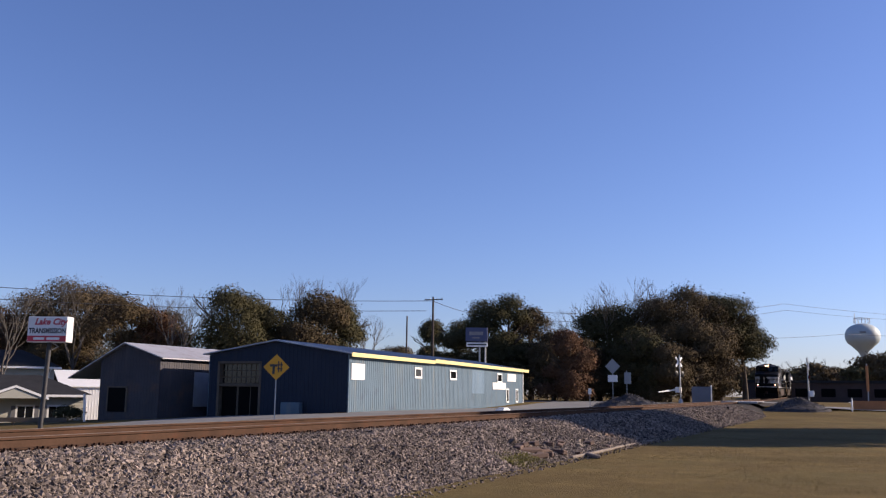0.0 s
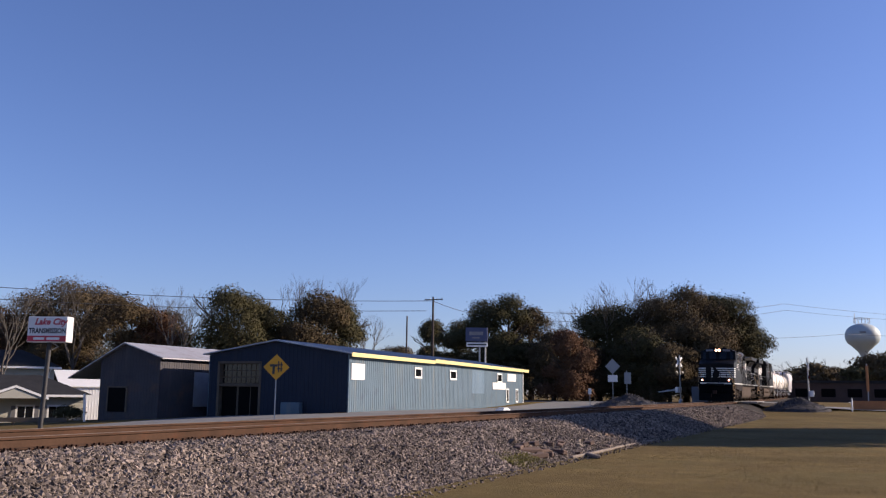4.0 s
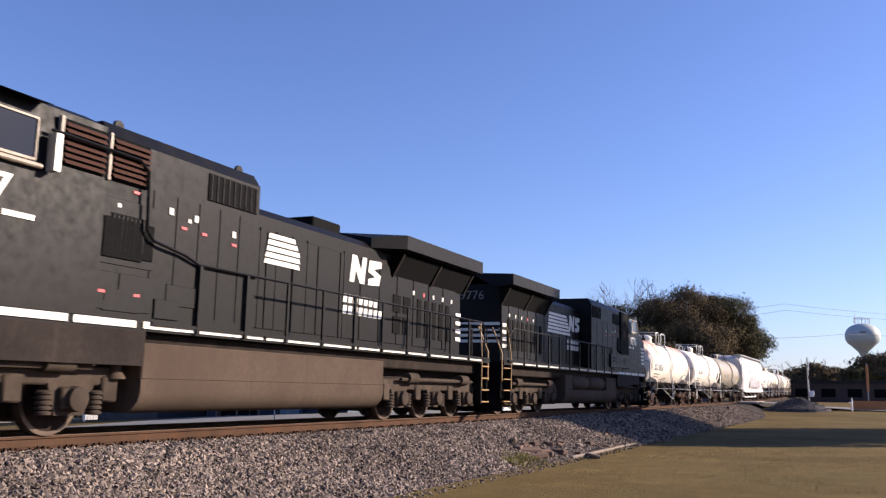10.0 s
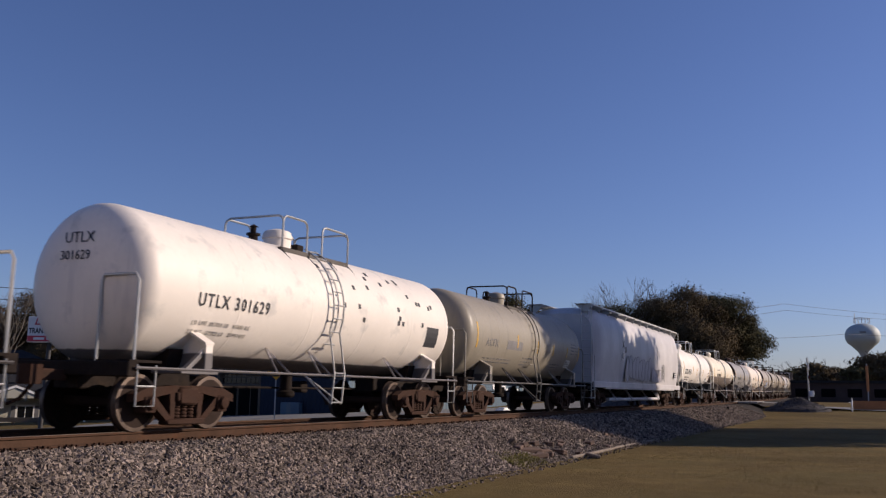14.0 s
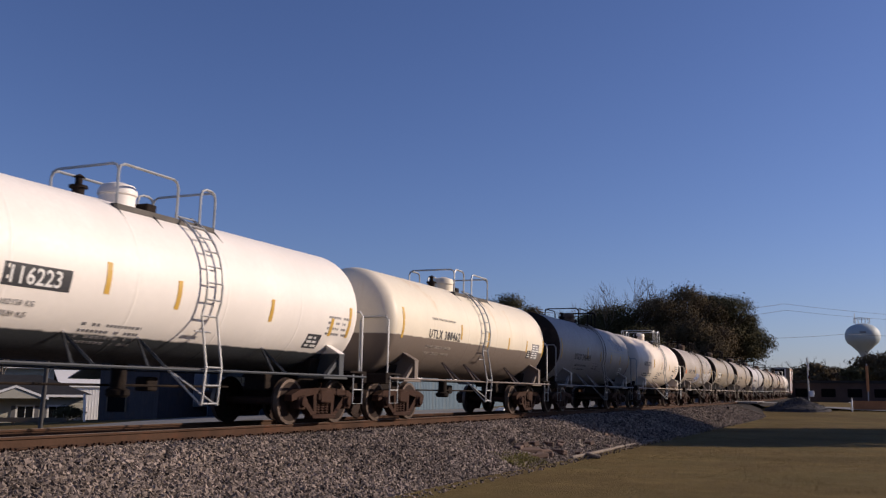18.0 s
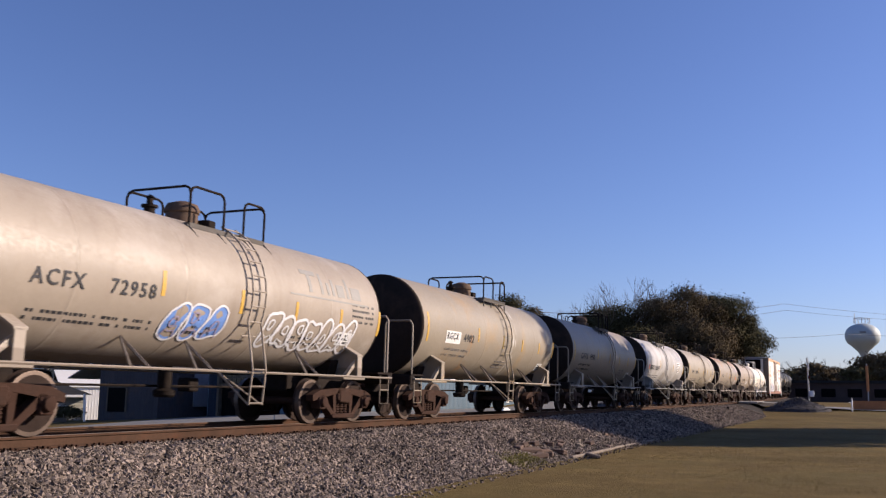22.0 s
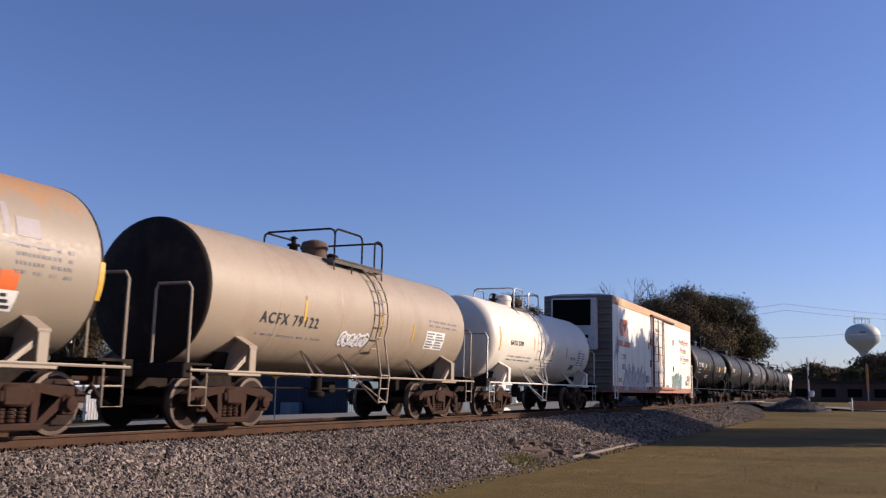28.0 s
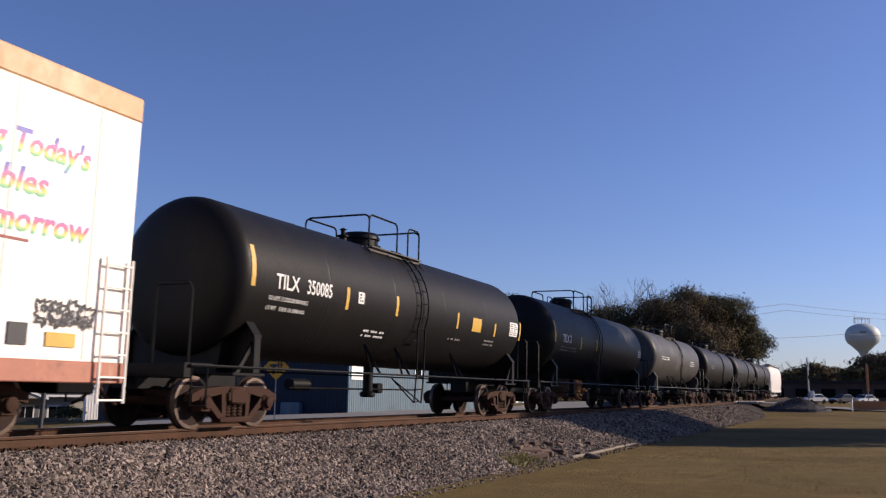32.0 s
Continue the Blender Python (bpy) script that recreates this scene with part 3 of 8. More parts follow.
    for x0, x1 in ((d0 + 0.25, d0 + 1.35), (d0 + 1.55, d0 + 2.4), (d0 + 2.5, d1 - 0.25)):
        part("door_leaf", Soup().rbox(x0, x1, 0.24, 0.299, -1.25, 0.92, 0.01).mesh("door_leaf", M_DARK), door, "dark door leaf")
    part("utility_box", Soup().rbox(W - 4.6, W - 3.2, -0.5, -0.05, -0.95, -0.05, 0.03).mesh("utility_box", M_BLUE), b, "blue metal box against the front", at=fr)


def build_grey_shed():
    # near corner under the right eave
    b = thing("old_shed", "weathered grey tin-roofed shed with a pale sliding door", "shed", at=pose(47.0, 41.8, 0, 0, 0, 2.5))
    W, L, ez, zr, zb = 5.0, 20.0, 2.75, 3.75, -1.9
    slope = lambda q: 2.65 + (zr - 2.65) * (q / (W * 0.42)) if q < W * 0.42 else ez + (zr - ez) * (W - q) / (W * 0.58)
    part("gable_wall", ribbed_wall(Soup(), 0, W, zb, ez, 0.25, 0.018, top=slope).mesh("gable_wall", M_GREYWALL), b, at=pose(0, W, 0, 0, 0, -90))
    part("side_wall", ribbed_wall(Soup(), 0, L, zb, ez, 0.25, 0.018).mesh("side_wall", M_GREYWALL), b)
    part("end_wall", ribbed_wall(Soup(), 0, W, zb, 1.6, 0.25, 0.018, top=lambda q: slope(W - q)).mesh("end_wall", M_GREYWALL), b, at=pose(L, 0, 0, 0, 0, 90))
    part("back_wall", ribbed_wall(Soup(), 0, L, zb, 2.6, 0.25, 0.018).mesh("back_wall", M_GREYWALL), b, at=pose(L, W, 0, 0, 0, 180))
    r = Soup()
    ym = W * 0.58
    for ya, za, yb, zb2 in ((-0.4, ez - 0.05, ym, zr), (W + 2.6, 1.35, ym, zr)):
        r.add([(-0.3, ya, za), (L + 0.4, ya, za), (L + 0.4, yb, zb2), (-0.3, yb, zb2), (-0.3, ya, za + 0.07), (L + 0.4, ya, za + 0.07), (L + 0.4, yb, zb2 + 0.07), (-0.3, yb, zb2 + 0.07)],
              [(0, 1, 2, 3), (4, 5, 6, 7), (0, 1, 5, 4), (1, 2, 6, 5), (2, 3, 7, 6), (3, 0, 4, 7)])
    part("roof", r.mesh("roof", M_OLDROOF), b, "pale old tin roof")
    part("sliding_door", Soup().rbox(3.6, 9.4, -0.12, -0.03, -0.5, 1.9, 0.02).mesh("sliding_door", mat("pale_door", (0.30, 0.31, 0.35), 0.6, var=0.1, streak=((0.3, 0.3, 0.3), 0.3, 2))), b, "pale metal door")
    w = part("doorway", Soup().box(2.6, 2.72, -0.04, 0.03, -1.2, 1.2).box(4.2, 4.32, -0.04, 0.03, -1.2, 1.2).box(2.6, 4.32, -0.04, 0.03, 1.1, 1.22).mesh("doorway", M_WOOD), b, at=pose(0, W, 0, 0, 0, -90) @ pose(-1.9, -0.03, 0) @ Matrix.Diagonal((1, 1, 0.7, 1)))
    # no hole in the wall: the shade indoors is painted as a dark panel
    part("opening", Soup().box(2.72, 4.2, -0.025, 0.0, -1.2, 1.1).mesh("opening", M_DARK), w, "dark panel painted as the shaded inside of the doorway")


def build_house():
    h = thing("house", "beige one-storey house with dark roofs, white trim and porch", "house", at=pose(54.6, 56.2, 0, 0, 0, 143))
    # local x runs along the front to the left end, -y... faces the track
    zb, ez = -2.5, 0.05
    part("wall", Soup().box(0, 15, -8, 0, zb, ez).mesh("wall", M_WALL), h, "beige lap siding")
    for i in range(9):
        part("lap_board", cached("lap_board", M_WALL, lambda: Soup().hull([(-0.01, 0.0, 0), (15, 0.0, 0), (-0.01, 0.028, 0), (15, 0.028, 0), (-0.01, 0.004, 0.26), (15, 0.004, 0.26)])), h, at=pose(0, 0, zb + 0.2 + i * 0.27))
    roof = Soup()
    roof.hull([(-0.6, 0.7, ez), (15.6, 0.7, ez), (-0.6, -8.6, ez), (15.6, -8.6, ez), (3.0, -4, 1.75), (15.6, -4, 1.75), (-0.6, 0.7, ez + 0.12), (15.6, 0.7, ez + 0.12), (-0.6, -8.6, ez + 0.12), (15.6, -8.6, ez + 0.12)])
    part("roof", roof.mesh("roof", M_SHINGLE), h, "dark grey shingle roof")
    part("gutter", Soup().box(-0.65, 15.6, 0.7, 0.82, ez - 0.05, ez + 0.13).mesh("gutter", M_WHITE), h, "white gutter board")
    # porch
    p = Soup().hull([(3.0, 0.6, -0.12), (7.4, 0.6, -0.12), (3.0, 2.6, -0.12), (7.4, 2.6, -0.12), (5.2, 0.0, 0.78), (5.2, 2.6, 0.78), (3.0, 0.6, 0.0), (7.4, 0.6, 0.0)])
    porch = part("porch_roof", p.mesh("porch_roof", M_SHINGLE), h, "gabled porch roof")
    part("porch_gable", Soup().hull([(3.35, 2.61, -0.10), (7.05, 2.61, -0.10), (5.2, 2.61, 0.64), (3.35, 2.65, -0.10), (7.05, 2.65, -0.10), (5.2, 2.65, 0.64)]).mesh("porch_gable", M_WALL), porch)
    for sx in (-1, 1):
        part("bargeboard", Soup().hull([(5.2 + sx * 2.35, y, z) for y in (2.66, 2.72) for z in (-0.22, -0.02)] + [(5.2, y, z) for y in (2.66, 2.72) for z in (0.70, 0.88)]).mesh("bargeboard", M_WHITE), porch, "white bargeboard")
    for x in (3.3, 7.1):
        part("porch_post", Soup().rbox(x - 0.08, x + 0.08, 2.3, 2.46, zb, -0.12, 0.01).mesh("porch_post", M_WOOD), porch)
    for x0, x1 in ((1.4, 2.55), (3.7, 4.8)):
        w = framed_window(h, 0, 1.1, -1.8, -0.75, M_WHITE, bars=1, y=0.0)
        w.matrix_basis = pose(x1, 0.03, 0, 0, 0, 180)
        for xs in (-0.42, 1.25):
            part("shutter", cached("shutter", M_SHUT, lambda: Soup().rbox(0, 0.32, -0.05, 0.0, -1.85, -0.7, 0.01)), w, "grey shutter", at=pose(xs - 0.05, -0.002, 0))
    # taller house behind
    g = thing("house", "beige house with a dark roof behind the nearer one", "house", at=pose(67.6, 73.9, 0, 0, 0, 140))
    part("wall", Soup().box(0, 16, -8, 0, -2.4, 2.7).mesh("wall", M_WALL), g)
    part("roof", Soup().hull([(-0.6, 0.6, 2.7), (16.6, 0.6, 2.7), (-0.6, -8.6, 2.7), (16.6, -8.6, 2.7), (3, -4, 4.6), (16, -4, 4.6), (-0.6, 0.6, 2.85), (16.6, 0.6, 2.85)]).mesh("roof", M_SHINGLE), g, "dark shingle roof")
    part("gutter", Soup().box(-0.65, 16.6, 0.6, 0.74, 2.62, 2.82).mesh("gutter", M_WHITE), g, "white gutter board")
    part("downpipe", Soup().tube([(0.3, 0.5, 2.6), (0.5, 0.1, 2.2), (0.5, 0.06, -2.3)], 0.06).mesh("downpipe", M_WHITE), g)
    # white outbuilding
    w = thing("outbuilding", "small white metal outbuilding with a sloping roof", "outbuilding", at=pose(61.0, 65.6, 0, 0, 0, -37))
    part("wall", ribbed_wall(Soup(), 0, 4.4, -2.5, 0.8, 0.25, 0.015).box(0.01, 4.4, 0.07, 6, -2.5, 0.8).mesh("wall", M_WHITE), w)
    part("roof", Soup().hull([(-0.2, -0.2, 0.8), (4.6, -0.2, 0.8), (-0.2, 6.2, 2.4), (4.6, 6.2, 2.4), (-0.2, -0.2, 0.88), (4.6, -0.2, 0.88), (-0.2, 6.2, 2.48), (4.6, 6.2, 2.48)]).mesh("roof", M_WHITE), w, "white metal roof")


# ---- trees ----
def leaf_mat(name, col):
    return mat(name, col, 0.8, var=0.35, scales=(0.25, 1.5), island=0.22, spec=0.04)


M_LEAF = leaf_mat("foliage_green", (0.082, 0.073, 0.036))
M_LEAF2 = leaf_mat("foliage_olive", (0.105, 0.078, 0.043))
M_LEAF3 = leaf_mat("foliage_russet", (0.14, 0.078, 0.045))
M_BARK = mat("bark", (0.085, 0.068, 0.052), 0.95, var=0.3, scales=(1, 10), spec=0.1)
M_BAREBARK = mat("pale_bark", (0.14, 0.12, 0.10), 0.95, var=0.3, scales=(1, 10), spec=0.1)


def crown_mesh(name, blobs, count, leaf, material, seed):
    """Leaves in clumps: each blob is (x, y, z, rx, rz); leaves gather near its skin in smaller tufts."""
    rg = np.random.default_rng(seed)
    vol = np.array([b[3] * b[3] * b[4] for b in blobs]) ** 0.75
    which = rg.choice(len(blobs), count, p=vol / vol.sum())
    B = np.array(blobs)[which]
    ntuft = max(8, count // 14)
    d = rg.normal(size=(ntuft, 3))
    d /= np.linalg.norm(d, axis=1, keepdims=True)
    d[:, 2] = np.where(d[:, 2] < -0.35, -d[:, 2], d[:, 2])
    rad = 0.62 + 0.40 * rg.random(ntuft) ** 0.7
    tf = d * rad[:, None]
    ti = rg.integers(0, ntuft, count)
    p = tf[ti] + rg.normal(size=(count, 3)) * 0.15
    c = B[:, :3] + p * np.stack([B[:, 3], B[:, 3], B[:, 4]], 1)
    # leaves hang outwards from their clump, each turned a little at random
    nrm = p / np.linalg.norm(p, axis=1, keepdims=True) * 0.9 + rg.normal(size=(count, 3)) * 0.36
    a = np.cross(nrm, rg.normal(size=(count, 3)))
    a /= np.linalg.norm(a, axis=1, keepdims=True)
    b = np.cross(nrm, a)
    b /= np.linalg.norm(b, axis=1, keepdims=True)
    sz = leaf * (0.5 + rg.random((count, 1)))
    v = np.stack([c - a * sz, c + b * sz * 0.8, c + a * sz], 1)
    me = bpy.data.meshes.new(name)
    me.vertices.add(count * 3)
    me.vertices.foreach_set("co", v.astype(np.float32).ravel())
    me.loops.add(count * 3)
    me.loops.foreach_set("vertex_index", np.arange(count * 3, dtype=np.int32))
    me.polygons.add(count)
    me.polygons.foreach_set("loop_start", np.arange(0, count * 3, 3, dtype=np.int32))
    me.update(calc_edges=True)
    me.materials.append(material)
    return me


def limbs(s, p, d, length, r, depth, rg, spread=0.55, twigs=None):
    q = p + d * length
    mid = p + d * length * 0.5 + Vector((rg.uniform(-1, 1), rg.uniform(-1, 1), 0)) * length * 0.06
    s.tube([p, mid, q], [r, r * 0.85, r * 0.62], 5 if depth > 2 else 4, caps=False)
    if depth == 0:
        return
    for i in range(rg.choice((2, 3)) if depth > 1 else 3):
        nd = (d + Vector((rg.uniform(-1, 1), rg.uniform(-1, 1), rg.uniform(-0.35, 0.7))) * spread).normalized()
        limbs(s, q if i else mid.lerp(q, 0.6), nd, length * rg.uniform(0.6, 0.85), r * 0.6, depth - 1, rg, spread)


def tree(x, y, height, radius, material, label, seed, bole=0.3, count=5000, leaf=0.30):
    rg = random.Random(seed)
    z0 = ground_z(x, y) - 0.1
    t = thing("tree", label, "tree", group="trees", at=pose(x, y, z0))
    s = Soup()
    r = 0.028 * height
    s.tube([(0, 0, 0), (0.1, 0, height * 0.2), (0.05, 0.15, height * 0.5), (0, 0.1, height * 0.8)], [r * 1.35, r, r * 0.7, r * 0.25], 8)
    for i in range(7):
        a = rg.uniform(0, 6.28)
        h0 = height * rg.uniform(bole * 0.8, 0.65)
        limbs(s, Vector((0, 0, h0)), Vector((math.cos(a), math.sin(a), rg.uniform(0.5, 1.2))).normalized(), radius * 0.5, r * 0.4, 2, rg)
    part("trunk", s.mesh("trunk", M_BARK, 60, fix=False), t, "dark trunk and limbs")
    blobs = []
    hc = height * (1 - bole)
    for i in range(22):
        a, q = rg.uniform(0, 6.28), rg.uniform(0.1, 0.72) * radius
        zz = height * bole + hc * rg.uniform(0.08, 0.84)
        k = 1 - 0.55 * max(0, (zz - height * 0.62) / (height * 0.38))
        rr = radius * rg.uniform(0.34, 0.55)
        blobs.append((math.cos(a) * q * k, math.sin(a) * q * k, zz, rr, min(rr * rg.uniform(0.6, 0.95), height - zz)))
    blobs.append((0, 0, height - radius * 0.42, radius * 0.5, radius * 0.42))
    part("crown", crown_mesh("crown", blobs, count, leaf, material, seed), t, "dense uneven crown of small leaves")
    return t


def bare_tree(x, y, height, label, seed, depth=6, spread=0.42, fan=0.45):
    rg = random.Random(seed)
    t = thing("tree", label, "tree", group="trees", at=pose(x, y, ground_z(x, y) - 0.1))
    s = Soup()
    r = 0.011 * height
    s.tube([(0, 0, 0), (0.05, 0.05, height * 0.25), (0.0, 0.1, height * 0.42)], [r * 1.3, r, r * 0.8], 7)
    part("trunk", s.mesh("trunk", M_BAREBARK, 60), t)
    c = Soup()
    for i in range(5):
        a = i * 1.3 + rg.uniform(0, 0.6)
        limbs(c, Vector((0, 0.1, height * (0.3 + 0.03 * i))), Vector((fan * math.cos(a), fan * math.sin(a), 1)).normalized(), height * 0.2, r * 0.55, depth - 1, rg, spread)
    part("branchwork", c.mesh("branchwork", M_BAREBARK, fix=False), t, "bare branching limbs and twigs")
    return t


def axis_point(px, depth):
    """Plan position at that bearing (offset from the view's axis over focal length) and depth."""
    h = radians(HEADING)
    k = 0.92 * px * depth
    return depth * math.cos(h) + k * math.sin(h), depth * math.sin(h) - k * math.cos(h)


def build_trees():
    # (bearing offset, depth, height, radius, leaves, seed, count)
    G, O, R = M_LEAF, M_LEAF2, M_LEAF3
    rows = [(-0.545, 108, 13.2, 5.2, R, 1), (-0.50, 110, 15.0, 5.6, O, 2), (-0.462, 106, 16.4, 6.2, O, 3), (-0.425, 108, 15.6, 5.8, O, 4), (-0.39, 95, 13.4, 4.8, O, 5), (-0.36, 98, 12.0, 4.4, R, 6), (-0.515, 108, 12.0, 5.0, R, 31),
            (-0.335, 104, 11.8, 4.4, O, 7), (-0.262, 96, 14.0, 4.9, G, 8), (-0.225, 99, 12.0, 4.2, G, 9), (-0.152, 100, 13.4, 5.0, O, 10), (-0.122, 103, 12.2, 4.2, G, 11), (-0.185, 104, 10.0, 3.8, O, 32),
            (-0.012, 135, 12.2, 3.6, G, 12), (-0.05, 170, 9.5, 5.5, O, 13), (0.022, 128, 11.5, 4.2, G, 14), (0.052, 122, 14.2, 4.8, G, 15), (0.082, 120, 14.8, 4.6, G, 16), (0.108, 124, 13.4, 4.0, O, 17),
            (0.150, 100, 7.9, 3.2, R, 18), (0.135, 108, 8.4, 3.4, O, 19), (0.172, 108, 7.4, 2.8, O, 33),
            (0.190, 118, 12.8, 4.8, G, 20), (0.218, 116, 13.2, 5.2, G, 21), (0.258, 114, 14.0, 5.4, O, 22), (0.296, 116, 15.8, 6.0, O, 23), (0.335, 118, 14.8, 5.6, G, 24), (0.366, 120, 12.2, 4.2, G, 25), (0.31, 108, 10.0, 5.0, O, 26), (0.24, 106, 9.0, 4.6, G, 27), (0.325, 112, 8.6, 3.4, O, 34), (0.275, 104, 6.5, 4.0, O, 35)]
    tint = {G.name: "dark green leafy tree behind the buildings", O.name: "olive-brown leafy tree in late autumn", R.name: "russet autumn tree with thinning leaves"}
    for px, d, h, r, m, seed in rows:
        x, y = axis_point(px, d)
        tree(x, y, h * 0.89 + 0.9, r * 0.95, m, tint[m.name], seed, bole=0.44 if px > 0.33 else 0.0, count=36000, leaf=0.135)
    for px, d, h, seed in ((-0.445, 100, 15.0, 41), (-0.352, 100, 13.5, 42), (-0.318, 92, 12.4, 43), (-0.185, 104, 15.0, 44), (-0.135, 106, 14.2, 45), (-0.088, 110, 10.0, 46), (0.128, 130, 11.0, 47), (0.140, 128, 10.4, 48), (0.205, 116, 15.6, 49), (0.222, 116, 16.2, 50), (0.182, 120, 12.5, 51), (0.27, 120, 16.2, 52), (-0.53, 86, 12.5, 53)):
        x, y = axis_point(px, d)
        bare_tree(x, y, h * 0.95 + 0.8, "leafless tree with fine bare branches", seed, spread=0.55 if px > 0.2 else 0.42, fan=0.85 if px > 0.2 else 0.45)
    # woods on the skyline
    rg = random.Random(9)
    for i, (px, d, h, r) in enumerate([(0.40, 330, 13, 9), (0.425, 310, 14, 9), (0.45, 300, 17, 10), (0.475, 320, 16, 9), (0.50, 280, 14, 9), (0.52, 290, 21, 10), (0.545, 270, 21, 9), (0.575, 260, 16, 9), (0.438, 400, 20, 12), (0.49, 400, 20, 12), (0.39, 280, 12, 7), (0.365, 300, 15, 8)]):
        x, y = axis_point(px, d)
        tree(x, y, h * 0.70, r * 0.9, (O, G, O)[i % 3], "distant tree on the skyline", 70 + i, bole=0.05, count=2600, leaf=0.7)
    # tall trees beside the lawn, outside the view, whose shade falls across track and grass
    for x, y, h, r, seed in ((49.8, -12.2, 19.0, 5.4, 61), (58.0, -13.0, 14.5, 6.0, 62)):
        tree(x, y, h, r, G, "tall leafy tree beside the lawn", seed, bole=0.18, count=24000, leaf=0.42)


# ---- poles, signs and clutter ----
def utility_pole(x, y, h, arms, label):
    t = thing("utility_pole", label, "utility pole", at=pose(x, y, ground_z(x, y)))
    part("pole", Soup().tube([(0, 0, -0.2), (0, 0, h)], [0.19, 0.12], 10).mesh("pole", M_POLE, 60), t)
    for i in range(arms):
        z = h - 0.4 - i * 0.9
        a = part("crossarm", Soup().rbox(-0.05, 0.05, -1.25, 1.25, z, z + 0.12, 0.01).mesh("crossarm", M_POLE), t, at=pose(0.17, 0, 0))
        for yy in (-1.1, -0.5, 0.5, 1.1):
            part("insulator", cached("insulator", M_STEEL, lambda: Soup().lathe_z([(0.03, 0), (0.05, 0.05), (0.03, 0.1), (0.045, 0.13), (0.02, 0.16)], 8)), a, at=pose(0, yy, z + 0.12))
    return t


def build_clutter():
    utility_pole(99.8, 46.3, 12.6, 1, "dark wooden utility pole with a crossarm")
    t = utility_pole(123.9, 41.5, 13.3, 1, "dark wooden utility pole among the trees")
    utility_pole(134.3, 67.1, 13.5, 0, "slim wooden utility pole")
    M_WIRE = mat("cable_black", (0.03, 0.03, 0.035), 0.7, var=0.1)
    cables = [((99.8, 46.3, 11.9), (35.0, 94.0, 11.2)), ((99.8, 47.2, 10.7), (33.0, 95.0, 10.1)), ((99.8, 46.3, 11.9), (123.9, 41.5, 12.5)), ((123.9, 41.5, 12.5), (210.0, 12.0, 21.0)), ((123.9, 42.1, 11.3), (215.0, 12.0, 20.0)), ((123.9, 42.1, 10.0), (216.0, 0.0, 14.5)), ((210, 12, 21), (330, -50, 26)), ((215, 12, 20), (330, -49, 25)), ((216.0, 0.0, 14.5), (330, -60, 22))]
    for a, b in cables:
        a, b = Vector(a), Vector(b)
        n = 12
        pts = [a.lerp(b, i / n) - Vector((0, 0, 1.2 * 4 * (i / n) * (1 - i / n))) for i in range(n + 1)]
        thing("overhead_cable", "thin dark overhead cable", "cable", data=Soup().tube(pts, 0.035, 5).mesh("overhead_cable", M_WIRE, 60))
    # yellow diamond warning sign
    M_SIGN = mat("sign_yellow", (0.62, 0.30, 0.015), 0.5, var=0.06)
    x, y = 35.1, 24.3
    t = thing("warning_sign", "yellow diamond side-road warning sign on a steel post", "road sign", at=pose(x, y, 0, 0, 0, 34.7 - 90))
    part("post", Soup().box(-0.03, 0.03, -0.02, 0.02, -0.75, 2.3).mesh("post", M_STEEL), t, "galvanised steel post")
    d = 0.60
    plate = part("plate", Soup().prism([(0, 1.76 - d), (d, 1.76), (0, 1.76 + d), (-d, 1.76)], -0.045, -0.025, 'y').mesh("plate", M_SIGN), t, "yellow diamond plate")
    k = Soup()
    k.box(-0.30, 0.05, -0.049, -0.044, 1.78, 1.89).box(-0.18, -0.07, -0.049, -0.044, 1.44, 1.78).box(0.07, 0.13, -0.049, -0.044, 1.52, 2.04).box(0.19, 0.25, -0.049, -0.044, 1.56, 2.0).box(0.03, 0.29, -0.0485, -0.044, 1.66, 1.71).box(0.03, 0.29, -0.0485, -0.044, 1.84, 1.89)
    part("symbol", k.mesh("symbol", M_BLKTXT), plate, "black side-road and railway symbol")
    # roadside shop sign
    x, y = 27.8, 30.8
    t = thing("shop_sign", "white box sign with red and black lettering on a dark pole", "sign", at=pose(x, y, 0, 0, 0, 48 - 90))
    part("pole", Soup().tube([(-0.1, 0, -1.2), (0.0, 0, 2.6)], 0.10, 10).mesh("pole", mat("pole_dark_steel", (0.03, 0.028, 0.028), 0.6, var=0.2), 60), t)
    box = part("sign_box", Soup().rbox(-0.86, 0.86, -0.28, 0.28, 2.58, 3.66, 0.02).mesh("sign_box", mat("sign_white", (0.66, 0.64, 0.62), 0.4, var=0.05)), t, "white sign box", at=pose(0, 0, 0, 0, 0, -28))
    part("stripe", Soup().box(-0.84, 0.84, -0.288, -0.279, 2.61, 2.85).mesh("stripe", mat("sign_red", (0.45, 0.03, 0.05), 0.5, var=0.1)), box, "red band with unreadable lettering")
    part("writing_bar", Soup().box(-0.58, -0.1, -0.292, -0.287, 2.68, 2.78).box(0.0, 0.56, -0.292, -0.287, 2.68, 2.78).mesh("writing_bar", M_WHTTXT), box)
    m = letters("Lake City", 0.38, bpy.data.materials["sign_red"], slant=0.35, bold=0.012)
    part("lettering", m, box, "red script lettering", at=pose(-0.58, -0.284, 3.32) @ Matrix.Diagonal((0.95, 1, 1, 1)))
    m = letters("TRANSMISSION", 0.30, M_BLKTXT, bold=0.010)
    part("lettering", m, box, "black block lettering", at=pose(-0.80, -0.284, 2.96) @ Matrix.Diagonal((0.78, 1, 1, 1)))
    part("bracket", Soup().tube([(0.1, 0, 2.58), (0.35, 0, 2.42), (0.1, 0, 2.27)], 0.025).mesh("bracket", M_STEEL), t)
    # sign over the roofs
    x, y = 88.1, 35.7
